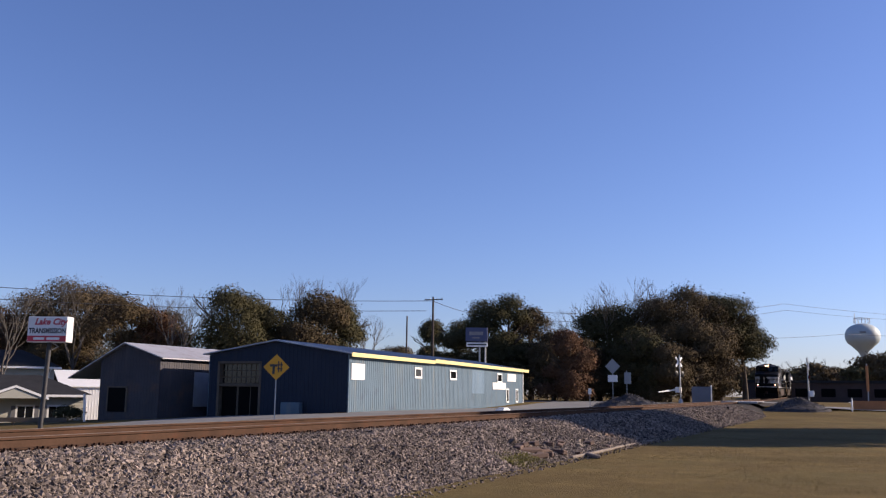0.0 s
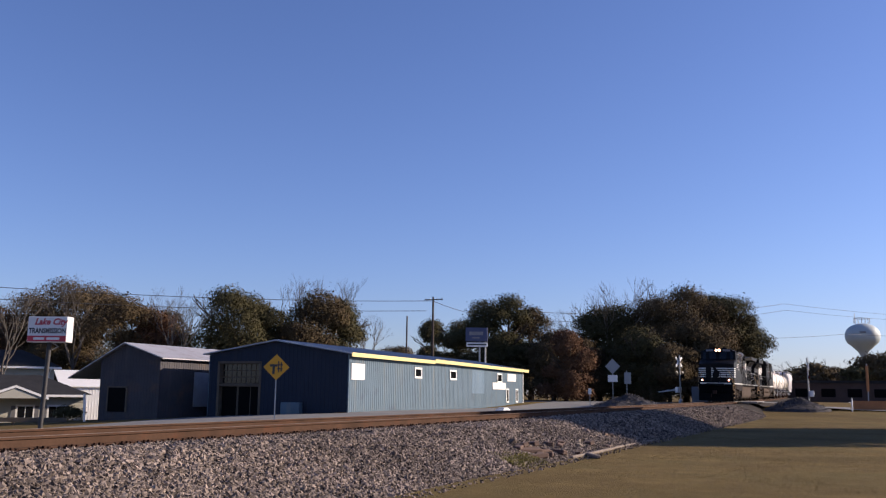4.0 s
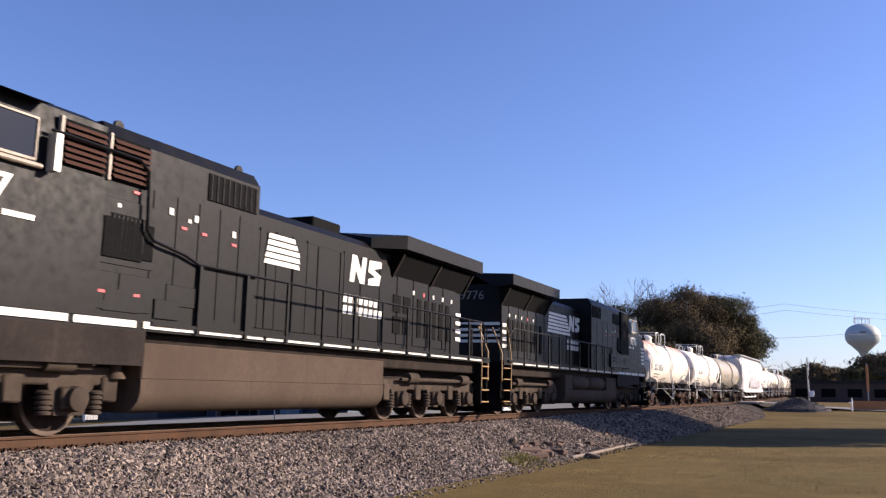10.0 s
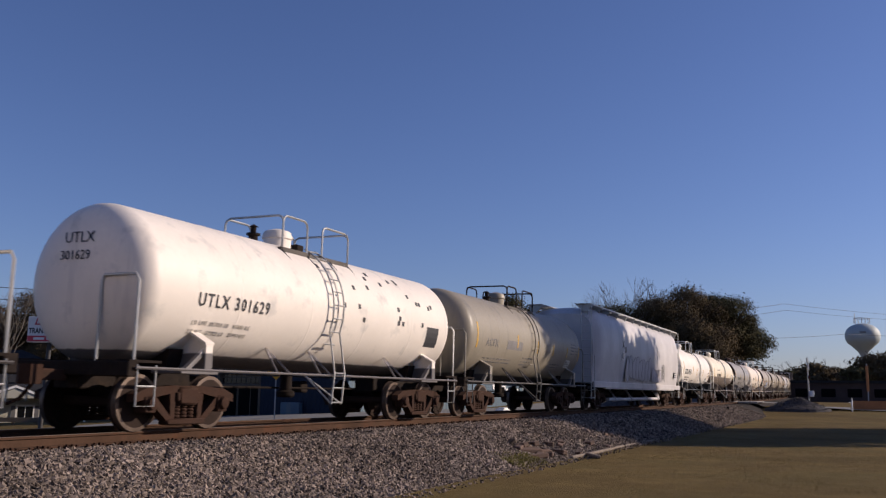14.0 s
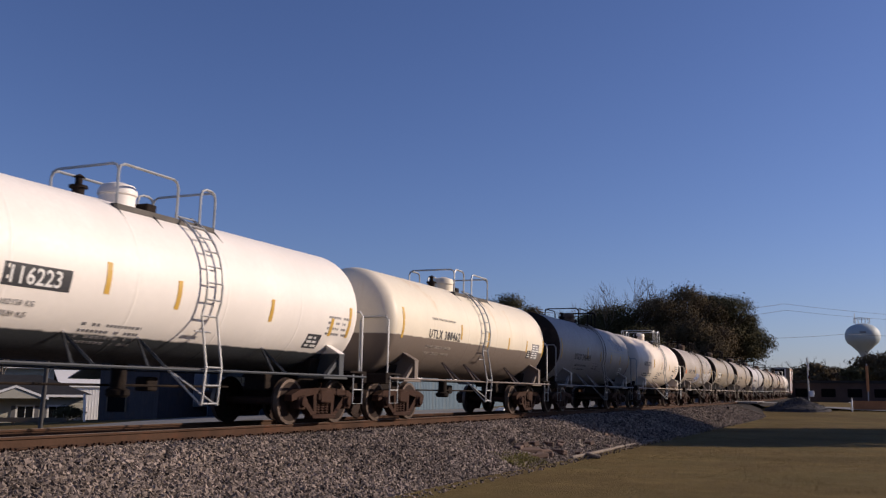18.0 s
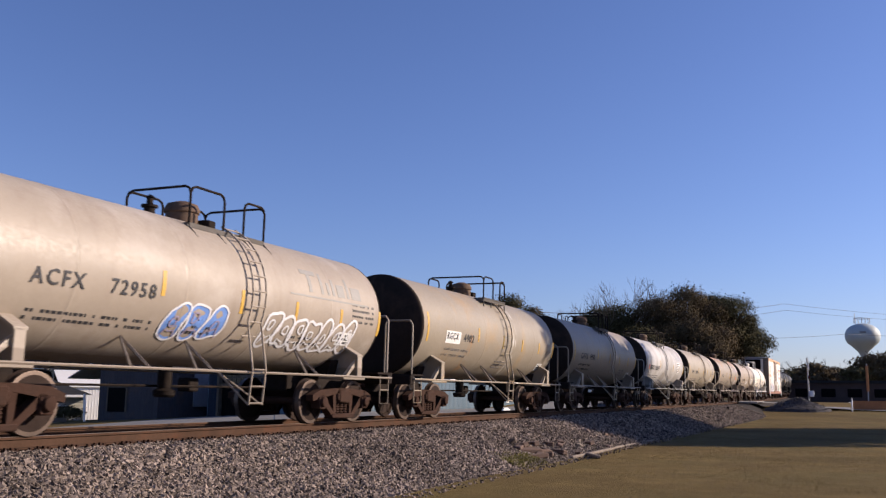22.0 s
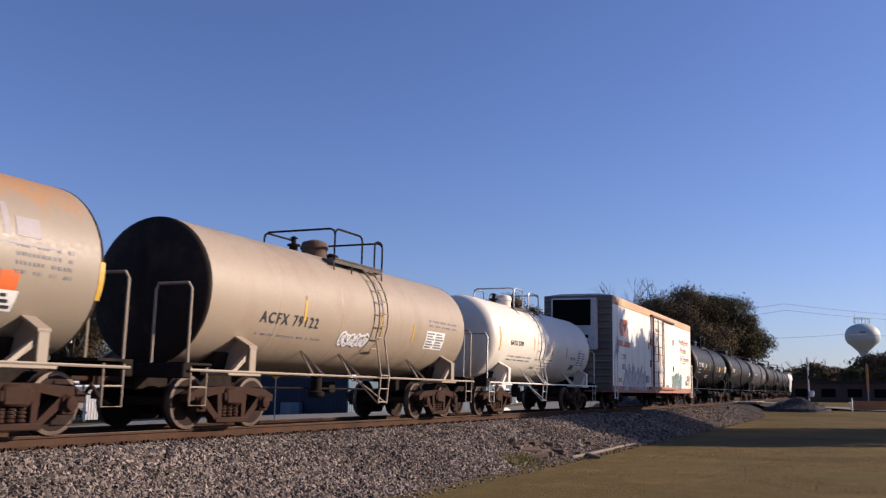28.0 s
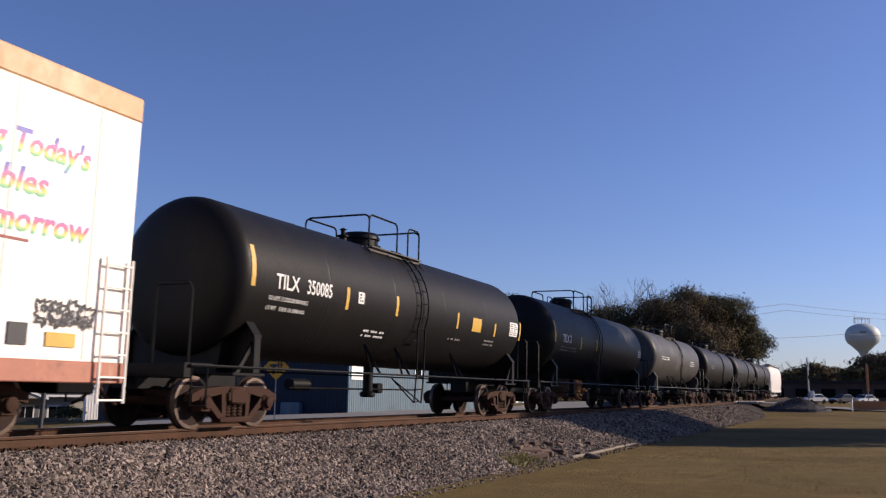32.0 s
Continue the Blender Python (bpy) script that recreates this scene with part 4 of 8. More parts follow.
    t = thing("shop_sign", "dark blue box sign on two posts above the warehouse", "sign", at=pose(x, y, 0, 0, 0, 22 - 90))
    for dx in (0.3, 0.9):
        part("post", Soup().tube([(dx, 0, -1), (dx, 0, 7.3)], 0.09, 8).mesh("post", M_STEEL, 60), t)
    b = part("sign_box", Soup().rbox(-1.2, 1.15, -0.3, 0.3, 6.1, 7.55, 0.03).mesh("sign_box", mat("sign_blue", (0.045, 0.055, 0.12), 0.4, var=0.1)), t, "dark blue sign box")
    part("writing_bar", Soup().box(-0.8, 0.65, -0.315, -0.30, 6.75, 7.12).box(-0.5, 0.3, -0.315, -0.30, 6.4, 6.54).mesh("writing_bar", M_GRYTXT), b, "pale brand lettering drawn as bars")
    b2 = part("lower_board", Soup().rbox(-1.1, 1.15, -0.25, 0.25, 5.55, 5.98, 0.02).mesh("lower_board", M_WHITE), t, "white lower board")
    part("writing_bar", Soup().box(-0.95, 1.0, -0.262, -0.25, 5.68, 5.84).mesh("writing_bar", M_BLKTXT), b2)
    # crossing signals
    for x, y, face in ((88.8, 14.8, 240), (90.6, 3.4, 96)):
        z = ground_z(x, y) + 0.15
        t = thing("crossing_signal", "level-crossing signal with white crossbuck and twin lamps", "crossing signal", group="crossing signals", at=pose(x, y, z, 0, 0, face - 90))
        part("mast", Soup().tube([(0, 0, -0.3), (0, 0, 4.6)], 0.065, 10).mesh("mast", M_STEEL, 60), t)
        part("base", Soup().lathe_z([(0.22, 0), (0.2, 0.25), (0.08, 0.4)], 12).mesh("base", M_STEEL, 60), t)
        for a in (45, -45):
            part("crossbuck_arm", cached("crossbuck_arm", M_WHITE, lambda: Soup().rbox(-0.62, 0.62, -0.02, 0.02, -0.11, 0.11, 0.005)), t, "white crossbuck board", at=pose(0, -0.10 + 0.02 * (a > 0), 3.95, 0, a, 0))
        part("lamp_bar", Soup().box(-0.5, 0.5, -0.03, 0.03, 2.75, 2.82).mesh("lamp_bar", M_BLACK), t)
        for xx in (-0.42, 0.42):
            l = part("lamp_disc", cached("lamp_disc", M_BLACK, lambda: Soup().lathe_y([(-0.03, 0.30), (0.0, 0.30), (0.06, 0.12)], 18)), t, "black lamp backing disc", at=pose(xx, -0.05, 2.78))
            part("lens", cached("lens", mat("red_lens", (0.25, 0.01, 0.01), 0.2, var=0.1), lambda: Soup().lathe_y([(-0.09, 0.11), (-0.03, 0.12)], 14)), l)
        part("gate_motor", Soup().rbox(-0.3, 0.25, -0.45, -0.08, 1.0, 1.55, 0.03).mesh("gate_motor", M_WHITE), t, "white gate mechanism")
        part("gate_arm", Soup().hull([(0.1, -0.5, 1.2), (0.1, -0.45, 1.2), (0.1, -0.5, 1.35), (0.1, -0.45, 1.35), (2.6, -0.5, 1.0), (2.6, -0.45, 1.0), (2.6, -0.5, 1.09), (2.6, -0.45, 1.09)]).mesh("gate_arm", M_WHITE), t, "red and white gate arm")
    x, y = 90.6, 12.5
    t = thing("equipment_cabinet", "silver crossing equipment cabinet", "cabinet", at=pose(x, y + 0.6, ground_z(x, y) - 0.02, 0, 0, 8))
    part("body", Soup().rbox(-0.5, 1.2, -0.9, 0.9, 0, 1.75, 0.03).mesh("body", mat("cabinet_grey", (0.16, 0.17, 0.20), 0.5, 0.3, var=0.1)), t)
    # sunlit end face: its brightness is painted as a white panel
    part("door", Soup().rbox(-0.52, 1.22, -0.98, -0.88, 0.02, 1.9, 0.02).mesh("door", M_WHITE), t, "white panel that paints the sunlight on the end face")
    # back of a diamond sign and a plate beside it
    x, y = 75.2, 18.1
    t = thing("warning_sign", "grey back of a diamond road sign with a plate beneath", "road sign", at=pose(x, y, 0, 0, 0, 14 - 90))
    part("post", Soup().box(-0.03, 0.03, 0, 0.04, -0.3, 3.7).mesh("post", M_STEEL), t)
    part("plate", Soup().prism([(0, 2.4), (0.62, 3.05), (0, 3.7), (-0.62, 3.05)], -0.03, 0.0, 'y').mesh("plate", mat("sign_back", (0.30, 0.31, 0.32), 0.5, 0.4, var=0.08)), t)
    part("lower_plate", Soup().rbox(-0.4, 0.4, -0.03, 0.0, 1.75, 2.32, 0.005).mesh("lower_plate", M_WHITE), t)
    x, y = 75.6, 17.0
    t = thing("street_sign", "small pale sign on a steel post", "road sign", at=pose(x, y, 0, 0, 0, 14 - 90))
    part("post", Soup().box(-0.03, 0.03, 0, 0.04, -0.3, 2.7).mesh("post", M_STEEL), t)
    part("plate", Soup().rbox(-0.2, 0.35, -0.03, 0.0, 1.6, 2.55, 0.005).mesh("plate", bpy.data.materials["sign_back"]), t)
    x, y = 77.5, 20.7
    t = thing("small_sign", "small white plate on a post", "road sign", at=pose(x, y, -0.1, 0, 0, 14 - 90))
    part("post", Soup().box(-0.03, 0.03, 0, 0.04, -0.3, 1.3).mesh("post", M_STEEL), t)
    part("plate", Soup().rbox(-0.14, 0.14, -0.03, 0.0, 0.8, 1.3, 0.005).mesh("plate", M_WHITE), t)
    # gravel piles
    M_GRAVEL = mat("dark_gravel", (0.085, 0.08, 0.082), 0.95, var=0.45, scales=(2.0, 9), island=0.4, spec=0.1)
    for x, y, r, h, seed, tone in ((88.0, 4.3, 2.9, 1.15, 5, "dark grey pile of gravel on the grass"), (75.0, 16.6, 3.5, 1.25, 6, "dark pile of broken stone beyond the track")):
        s = Soup()
        n, m = 12, 30
        vs = [(0, 0, h)]
        for i in range(1, n + 1):
            for j in range(m):
                a = 2 * math.pi * j / m
                q = i / n
                rr = r * q * (1 + 0.16 * noise.noise((math.cos(a) * 1.4, math.sin(a) * 1.4, seed)))
                z = h * (1 - q) ** 0.85 * (1 + 0.3 * noise.noise((rr * math.cos(a), rr * math.sin(a), seed + 3))) + 0.07 * noise.noise((rr * 5 * math.cos(a), rr * 5 * math.sin(a), seed)) - 0.1 * (i == n)
                vs.append((rr * math.cos(a), rr * math.sin(a), z))
        fs = [(0, 1 + j, 1 + (j + 1) % m) for j in range(m)]
        fs += [(1 + (i - 1) * m + j, 1 + i * m + j, 1 + i * m + (j + 1) % m, 1 + (i - 1) * m + (j + 1) % m) for i in range(1, n) for j in range(m)]
        s.add(vs, fs)
        rq = random.Random(seed)
        for i in range(900):
            vx, vy, vz = vs[rq.randrange(1, len(vs))]
            q = rq.uniform(0.05, 0.14)
            cx, cy = vx + rq.uniform(-0.2, 0.2), vy + rq.uniform(-0.2, 0.2)
            a = [(cx + rq.uniform(0.5, 1) * q * sx, cy + rq.uniform(0.5, 1) * q * sy, vz + rq.uniform(0.4, 1) * q * sz) for sx, sy, sz in ((1, 0, 0), (-1, 0, 0), (0, 1, 0), (0, -1, 0), (0, 0, 1))]
            s.add(a, [(0, 2, 4), (2, 1, 4), (1, 3, 4), (3, 0, 4)])
        thing("gravel_pile", tone, "gravel pile", kind="stuff", data=s.mesh("gravel_pile", M_GRAVEL), at=pose(x, y, ground_z(x, y)))
    # broken ties and timber at the foot of the bank
    rg = random.Random(12)
    M_OLDTIE = mat("split_timber", (0.19, 0.15, 0.115), 0.9, var=0.3, scales=(2, 25), bump=0.01, bump_scale=30)
    M_REDTIE = mat("reddish_timber", (0.12, 0.075, 0.055), 0.9, var=0.3, scales=(2, 25))
    pale = [(25.5, 6.95, 3.2, 0.065, 27), (33.3, 7.05, 4.6, 0.05, 12), (32.6, 7.35, 1.2, 0.10, 15)]
    for x, y, l, w, a in pale:
        thing("timber", "pale split timber lying at the foot of the bank", "timber", group="scrap timbers", data=Soup().rbox(-l / 2, l / 2, -w, w, 0, w * 1.4, 0.02).mesh("timber", M_OLDTIE), at=pose(x, y, -1.06, rg.uniform(-6, 6), rg.uniform(-3, 3), a))
    for i in range(16):
        x, y = rg.uniform(22.0, 31.5), rg.uniform(7.05, 8.0)
        l = rg.uniform(0.25, 0.8)
        thing("timber", "short reddish-brown lump of broken tie in the ballast", "timber", group="scrap timbers", data=Soup().rbox(-l / 2, l / 2, -0.1, 0.1, 0, 0.13, 0.025).mesh("timber", M_REDTIE), at=pose(x, y, bed_z(max(-4.3, y - TRACK_D)) + 0.02, rg.uniform(-14, 14), rg.uniform(-10, 10), rg.uniform(-40, 70)))
    for x0, y0, x1, y1, w in ((23.9, 6.92, 28.3, 6.86, 0.055), (28.45, 6.90, 33.0, 6.94, 0.05), (33.1, 6.84, 36.6, 6.90, 0.045)):
        l = math.hypot(x1 - x0, y1 - y0)
        thing("timber", "long pale split timber edging the lawn", "timber", group="scrap timbers", data=Soup().rbox(-l / 2, l / 2, -w, w, 0, w * 1.4, 0.02).mesh("timber", M_OLDTIE), at=pose((x0 + x1) / 2, (y0 + y1) / 2, -1.05, 0, rg.uniform(-0.6, 0.6), math.degrees(math.atan2(y1 - y0, x1 - x0))))
    # loose stones and chunks among the broken ties
    for i in range(26):
        x, y, q = rg.uniform(21.5, 35.0), rg.uniform(6.95, 8.2), rg.uniform(0.07, 0.2)
        pts = [(rg.uniform(-1, 1) * q, rg.uniform(-1, 1) * q * 0.7, rg.uniform(-0.3, 0.7) * q) for _ in range(12)]
        thing("rubble", "broken chunk of stone or tie in the ballast", "rubble", group="rubble by the lawn", data=Soup().hull(pts).mesh("rubble", (M_REDTIE, M_OLDTIE, M_STONE)[i % 3]), at=pose(x, y, max(-1.08, bed_z(max(-4.3, y - line(x)[1]))) + 0.02))
    t = thing("switch_marker", "dark short marker post at the edge of the ballast", "marker post", at=pose(69.9, 8.2, -0.95))
    part("post", Soup().tube([(0, 0, -0.2), (0, 0.02, 0.85)], 0.06, 8).mesh("post", M_DARK, 60), t)
    part("cap", Soup().rbox(-0.16, 0.16, -0.12, 0.12, 0.15, 0.4, 0.03).mesh("cap", M_DARK), t)
    # water tower on the skyline
    t = thing("water_tower", "white bulb-shaped municipal water tower on a single stem", "water tower", at=pose(663, -10.5, -1))
    prof = [(1.9, 25.0), (2.2, 26.6), (3.6, 29.2), (6.6, 32.2), (9.6, 34.9), (10.8, 37.4), (11.05, 39.8), (10.7, 42.0), (9.3, 44.4), (6.8, 46.4), (3.6, 47.6), (0.3, 48.0)]
    M_TOWER = mat("tower_white", (0.40, 0.45, 0.45), 0.6, var=0.08, scales=(0.05, 0.5))
    up = pose(0, 0, 3.2)
    part("tank", Soup().lathe_z(prof, 40).mesh("tank", M_TOWER, 60), t, "white painted steel bowl", at=up)
    part("stem", Soup().lathe_z([(5, 0), (2.6, 5), (1.9, 12), (1.9, 27.2), (2.0, 28.4)], 24).mesh("stem", M_TOWER, 60), t)
    rl = Soup()
    for k in range(14):
        a = k * 2 * math.pi / 14
        rl.tube([(5 * math.cos(a), 5 * math.sin(a), 47.8), (5 * math.cos(a), 5 * math.sin(a), 51.2)], 0.16, 4)
    rl.tube([(5 * math.cos(k * math.pi / 10), 5 * math.sin(k * math.pi / 10), 51.2) for k in range(21)], 0.18, 4).tube([(0, 4.2, 48), (0, 4.2, 55)], 0.2, 4)
    part("railing", rl.mesh("railing", M_STEEL), t, at=up)
    part("emblem", Soup().box(-11.1, -10.7, -2.0, 1.8, 40.9, 42.0).mesh("emblem", M_GRYTXT), t, "grey lettering drawn as a bar", at=up)
    # low brick buildings by the crossing
    M_BRICK = mat("dark_brick", (0.055, 0.036, 0.032), 0.85, var=0.25, scales=(0.6, 6))
    for x, y, l, w, h, a in ((186, 5, 26, 14, 3.4, 95),):
        b = thing("building", "low dark brick commercial building with a dark flat roof", "building", at=pose(x, y, ground_z(x, y), 0, 0, a))
        part("wall", Soup().box(-l / 2, l / 2, -w / 2, w / 2, -0.5, h).mesh("wall", M_BRICK), b)
        part("roof", Soup().box(-l / 2 - 0.4, l / 2 + 0.4, -w / 2 - 0.4, w / 2 + 0.4, h, h + 0.5).mesh("roof", M_SHINGLE), b)
        for i in range(5):
            part("window", Soup().box(-l / 2 + 2 + i * 4.4, -l / 2 + 4.4 + i * 4.4, w / 2, w / 2 + 0.06, 0.9, 2.4).mesh("window", M_DARK), b)
    # orange barrier and post at the right of the lawn
    x, y = 90.5, -1.6
    t = thing("marker_panel", "weathered orange board on a post by the road", "marker", at=pose(x, y, ground_z(x, y), 0, 0, -90))
    part("board", Soup().rbox(-0.11, 0.12, -0.03, 0.03, 1.7, 4.0, 0.02).mesh("board", mat("faded_orange", (0.42, 0.17, 0.06), 0.7, var=0.2)), t)
    part("post", Soup().tube([(0, 0.05, -0.2), (0, 0.05, 4.2)], 0.05).mesh("post", M_STEEL), t)
    part("net_fence", Soup().box(-1.3, 1.6, -0.02, 0.0, 0.02, 0.85).mesh("net_fence", bpy.data.materials["faded_orange"]), t, "orange safety netting")
    x, y = 88.0, -0.2
    t = thing("bollard", "short white post in the grass", "post", at=pose(x, y, ground_z(x, y)))
    part("post", Soup().tube([(0, 0, -0.2), (0, 0, 1.2)], 0.06, 8).mesh("post", M_WHITE, 60), t)
    # white post and guard rail by the house
    t = thing("post", "thin white post beside the street", "post", at=pose(44.95, 46.2, 0))
    part("post", Soup().tube([(0.1, 0, -1.7), (-0.05, 0, 0.35)], 0.07, 8).mesh("post", M_WHITE, 60), t)
    t = thing("guard_rail", "weathered brown guard rail on short posts", "guard rail", at=pose(42.3, 48.5, -1.85, 0, 0, -52))
    part("rail", Soup().prism([(0, 0.35), (0.05, 0.42), (0, 0.48), (0.05, 0.56), (0, 0.64), (-0.02, 0.64), (-0.02, 0.35)], -2.5, 2.5, 'x').mesh("rail", M_WOOD), t)
    for xx in (-2.2, -0.7, 0.8, 2.3):
        part("post", cached("guard_post", M_WOOD, lambda: Soup().box(-0.06, 0.06, 0.05, 0.15, -0.2, 0.66)), t, at=pose(xx, 0, 0))
    t = thing("shrub", "low dark green shrub in front of the house", "shrub", at=pose(49.0, 51.8, ground_z(49.0, 51.8)))
    part("foliage", crown_mesh("foliage", [(0, 0, 0.5, 1.0, 0.6), (0.9, 0.5, 0.4, 0.8, 0.5), (-0.9, -0.6, 0.4, 0.8, 0.5)], 1500, 0.10, M_LEAF, 80), t)
    # pale bundle beside the far rail
    thing("plank_stack", "short pale stack of planks on the street edge", "planks", data=Soup().rbox(-0.9, 0.9, -0.3, 0.3, 0, 0.16, 0.02).rbox(-0.5, 0.6, -0.25, 0.2, 0.16, 0.26, 0.02).mesh("plank_stack", M_WHITE), at=pose(60.0, 22.3, -0.57, 0, 0, 5))


build_ground()
build_grass()
build_roads()
build_blue_shed()
build_grey_shed()
build_house()
build_trees()
build_clutter()


# ---- cars that come up the far street at the end ----
CARS = []


def build_car(label, colour, arrive):
    t = thing("car", label, "car", group="cars on the far street")
    m = mat("car_paint_" + colour[0], colour[1], 0.3, var=0.05)
    low = [(-2.15, 0.35), (-2.2, 0.62), (-1.5, 0.82), (1.35, 0.88), (2.1, 0.80), (2.15, 0.35)]
    top = [(-0.95, 0.84), (-0.30, 1.38), (0.95, 1.40), (1.65, 0.86)]
    b = part("body", Soup().hull([(x, y, z) for x, z in low for y in (-0.86, 0.86)]).hull([(x, y * (0.76 if z > 1 else 0.86), z) for x, z in top for y in (-1, 1)]).mesh("body", m, 30), t)
    part("windscreen", Soup().hull([(-0.90, y * 0.78, 0.90) for y in (-1, 1)] + [(-0.36, y * 0.70, 1.33) for y in (-1, 1)] + [(-0.93, y * 0.78, 0.92) for y in (-1, 1)] + [(-0.39, y * 0.70, 1.35) for y in (-1, 1)]).mesh("windscreen", M_GLASS), b, "dark windscreen")
    for k in (-1, 1):
        part("side_window", Soup().hull([(x, k * y, z) for x, z, y in ((-0.72, 0.92, 0.875), (1.4, 0.92, 0.875), (-0.28, 1.30, 0.80), (0.95, 1.32, 0.80), (-0.28, 1.30, 0.76), (1.4, 0.92, 0.83))]).mesh("side_window", M_GLASS), b)
        part("headlight", Soup().rbox(-2.22, -2.12, k * 0.66 - 0.14, k * 0.66 + 0.14, 0.58, 0.70, 0.01).mesh("headlight", M_WHITE), b)
        for x in (-1.35, 1.30):
            part("wheel", cached("car_wheel", M_DARK, lambda: Soup().lathe_y([(-0.10, 0.22), (-0.10, 0.32), (0.10, 0.32), (0.10, 0.22)], 18)), t, at=pose(x, k * 0.78, 0.32))
    CARS.append((t, arrive))


build_car("silver saloon car waiting on the far street", ("silver", (0.40, 0.41, 0.43)), ((31.0, 1.1), (31.5, 2.7), (32.0, 4.9)))
build_car("dark saloon car on the far street", ("dark", (0.03, 0.03, 0.035)), ((31.0, -3.5), (31.5, -0.6), (32.0, 1.0)))
build_car("white saloon car on the far street", ("white", (0.6, 0.6, 0.6)), ((31.0, -9.0), (31.5, -5.3), (32.0, -2.1)))


# ---- the train ----
# local space of every vehicle: x towards the rear of the train, -y towards the lawn, z = 0 on the rails
TRAIN = []          # (thing, s at 16 s, half distance of its trucks)


def wheel_mesh(r):
    def make():
        s = Soup()
        s.lathe_y([(-0.075, r - 0.06), (-0.07, r), (0.03, r + 0.005), (0.055, r + 0.03), (0.068, r + 0.025), (0.068, r - 0.05), (0.02, r - 0.08), (0.0, 0.16), (0.04, 0.14), (0.04, 0.05), (-0.09, 0.05), (-0.09, 0.13), (-0.04, 0.16), (-0.035, r - 0.09)], 28)
        return s
    me = cached("wheel_%.2f" % r, M_WHEEL, make, 35)
    if len(me.materials) == 1:
        me.materials.append(M_RIM)
        for p in me.polygons:
            q = math.hypot(p.center.x, p.center.z)
            if q > r - 0.07 and p.center.y < 0.03:
                p.material_index = 1
    return me


def freight_truck(parent, cx, material=None):
    """Three-piece truck with two axles."""
    material = material or M_TRUCK
    wb, r = 0.89, 0.457

    def bolster():
        s = Soup().rbox(-0.24, 0.24, -1.15, 1.15, 0.42, 0.72, 0.04)
        s.lathe_z([(0.30, 0.72), (0.30, 0.80), (0.2, 0.84)], 14)
        for x in (-wb, wb):
            s.tube([(x, -0.95, r), (x, 0.95, r)], 0.085, 10)
        return s

    def cast_frame():
        s = Soup()
        # cast side frame: arched top chord, angled tension legs, window for the springs
        top = [(-1.22, 0.47), (-1.22, 0.60), (-0.95, 0.70), (-0.35, 0.74), (0.35, 0.74), (0.95, 0.70), (1.22, 0.60), (1.22, 0.47), (0.95, 0.52), (0.33, 0.62), (-0.33, 0.62), (-0.95, 0.52)]
        s.prism(top, -0.09, 0.09, 'y')
        for k in (-1, 1):
            s.hull([(k * x, y, z) for x, z in ((0.98, 0.56), (0.80, 0.60), (0.30, 0.16), (0.46, 0.16)) for y in (-0.09, 0.09)])
            s.hull([(k * x, y, z) for x, z in ((0.42, 0.66), (0.28, 0.66), (0.28, 0.2), (0.38, 0.2)) for y in (-0.08, 0.08)])
            s.rbox(k * wb - 0.13, k * wb + 0.13, -0.13, 0.10, 0.30, 0.56, 0.02)
            s.lathe_y([(-0.20, 0.06), (-0.19, 0.10), (-0.12, 0.12)], 12, cx=k * wb, cz=r)
        s.rbox(-0.46, 0.46, -0.11, 0.11, 0.10, 0.20, 0.02).rbox(-0.28, 0.28, -0.13, 0.05, 0.48, 0.64, 0.02)
        return s

    def spring():
        prof = []
        for i in range(5):
            prof += [(0.055, 0.205 + i * 0.055), (0.075, 0.218 + i * 0.055), (0.075, 0.242 + i * 0.055)]
        return Soup().lathe_z(prof + [(0.055, 0.48)], 10)
    t = part("truck", cached("truck_bolster", material, bolster, 40), parent, "rust-brown two-axle truck", at=pose(cx, 0, 0))
    for k in (-1, 1):
        part("side_frame", cached("side_frame", material, cast_frame, 40), t, at=pose(0, k * 1.0, 0, 0, 0, 0 if k < 0 else 180))
        for x in (-0.17, 0.0, 0.17):
            part("spring", cached("spring", material, spring, 40), t, at=pose(x, k * 1.0, 0))
        for x in (-wb, wb):
            part("wheel", wheel_mesh(r), t, at=pose(x, k * 0.755, r, 0, 0, 0 if k < 0 else 180))
    return t


def coupler(parent, x, sgn):
    def make():
        s = Soup().rbox(0.0, 0.62, -0.09, 0.09, 0.78, 0.96, 0.02)
        s.hull([(x, y, z) for x, y in ((0.5, -0.16), (0.72, -0.18), (0.80, -0.05), (0.66, 0.02), (0.76, 0.16), (0.55, 0.17)) for z in (0.72, 1.02)])
        s.tube([(0.3, -0.3, 0.75), (0.5, -0.33, 0.5), (0.78, -0.25, 0.42)], 0.03, 6)
        return s
    part("coupler", cached("coupler", M_TRUCK, make), parent, at=pose(x, 0, 0, 0, 0, 0 if sgn > 0 else 180))


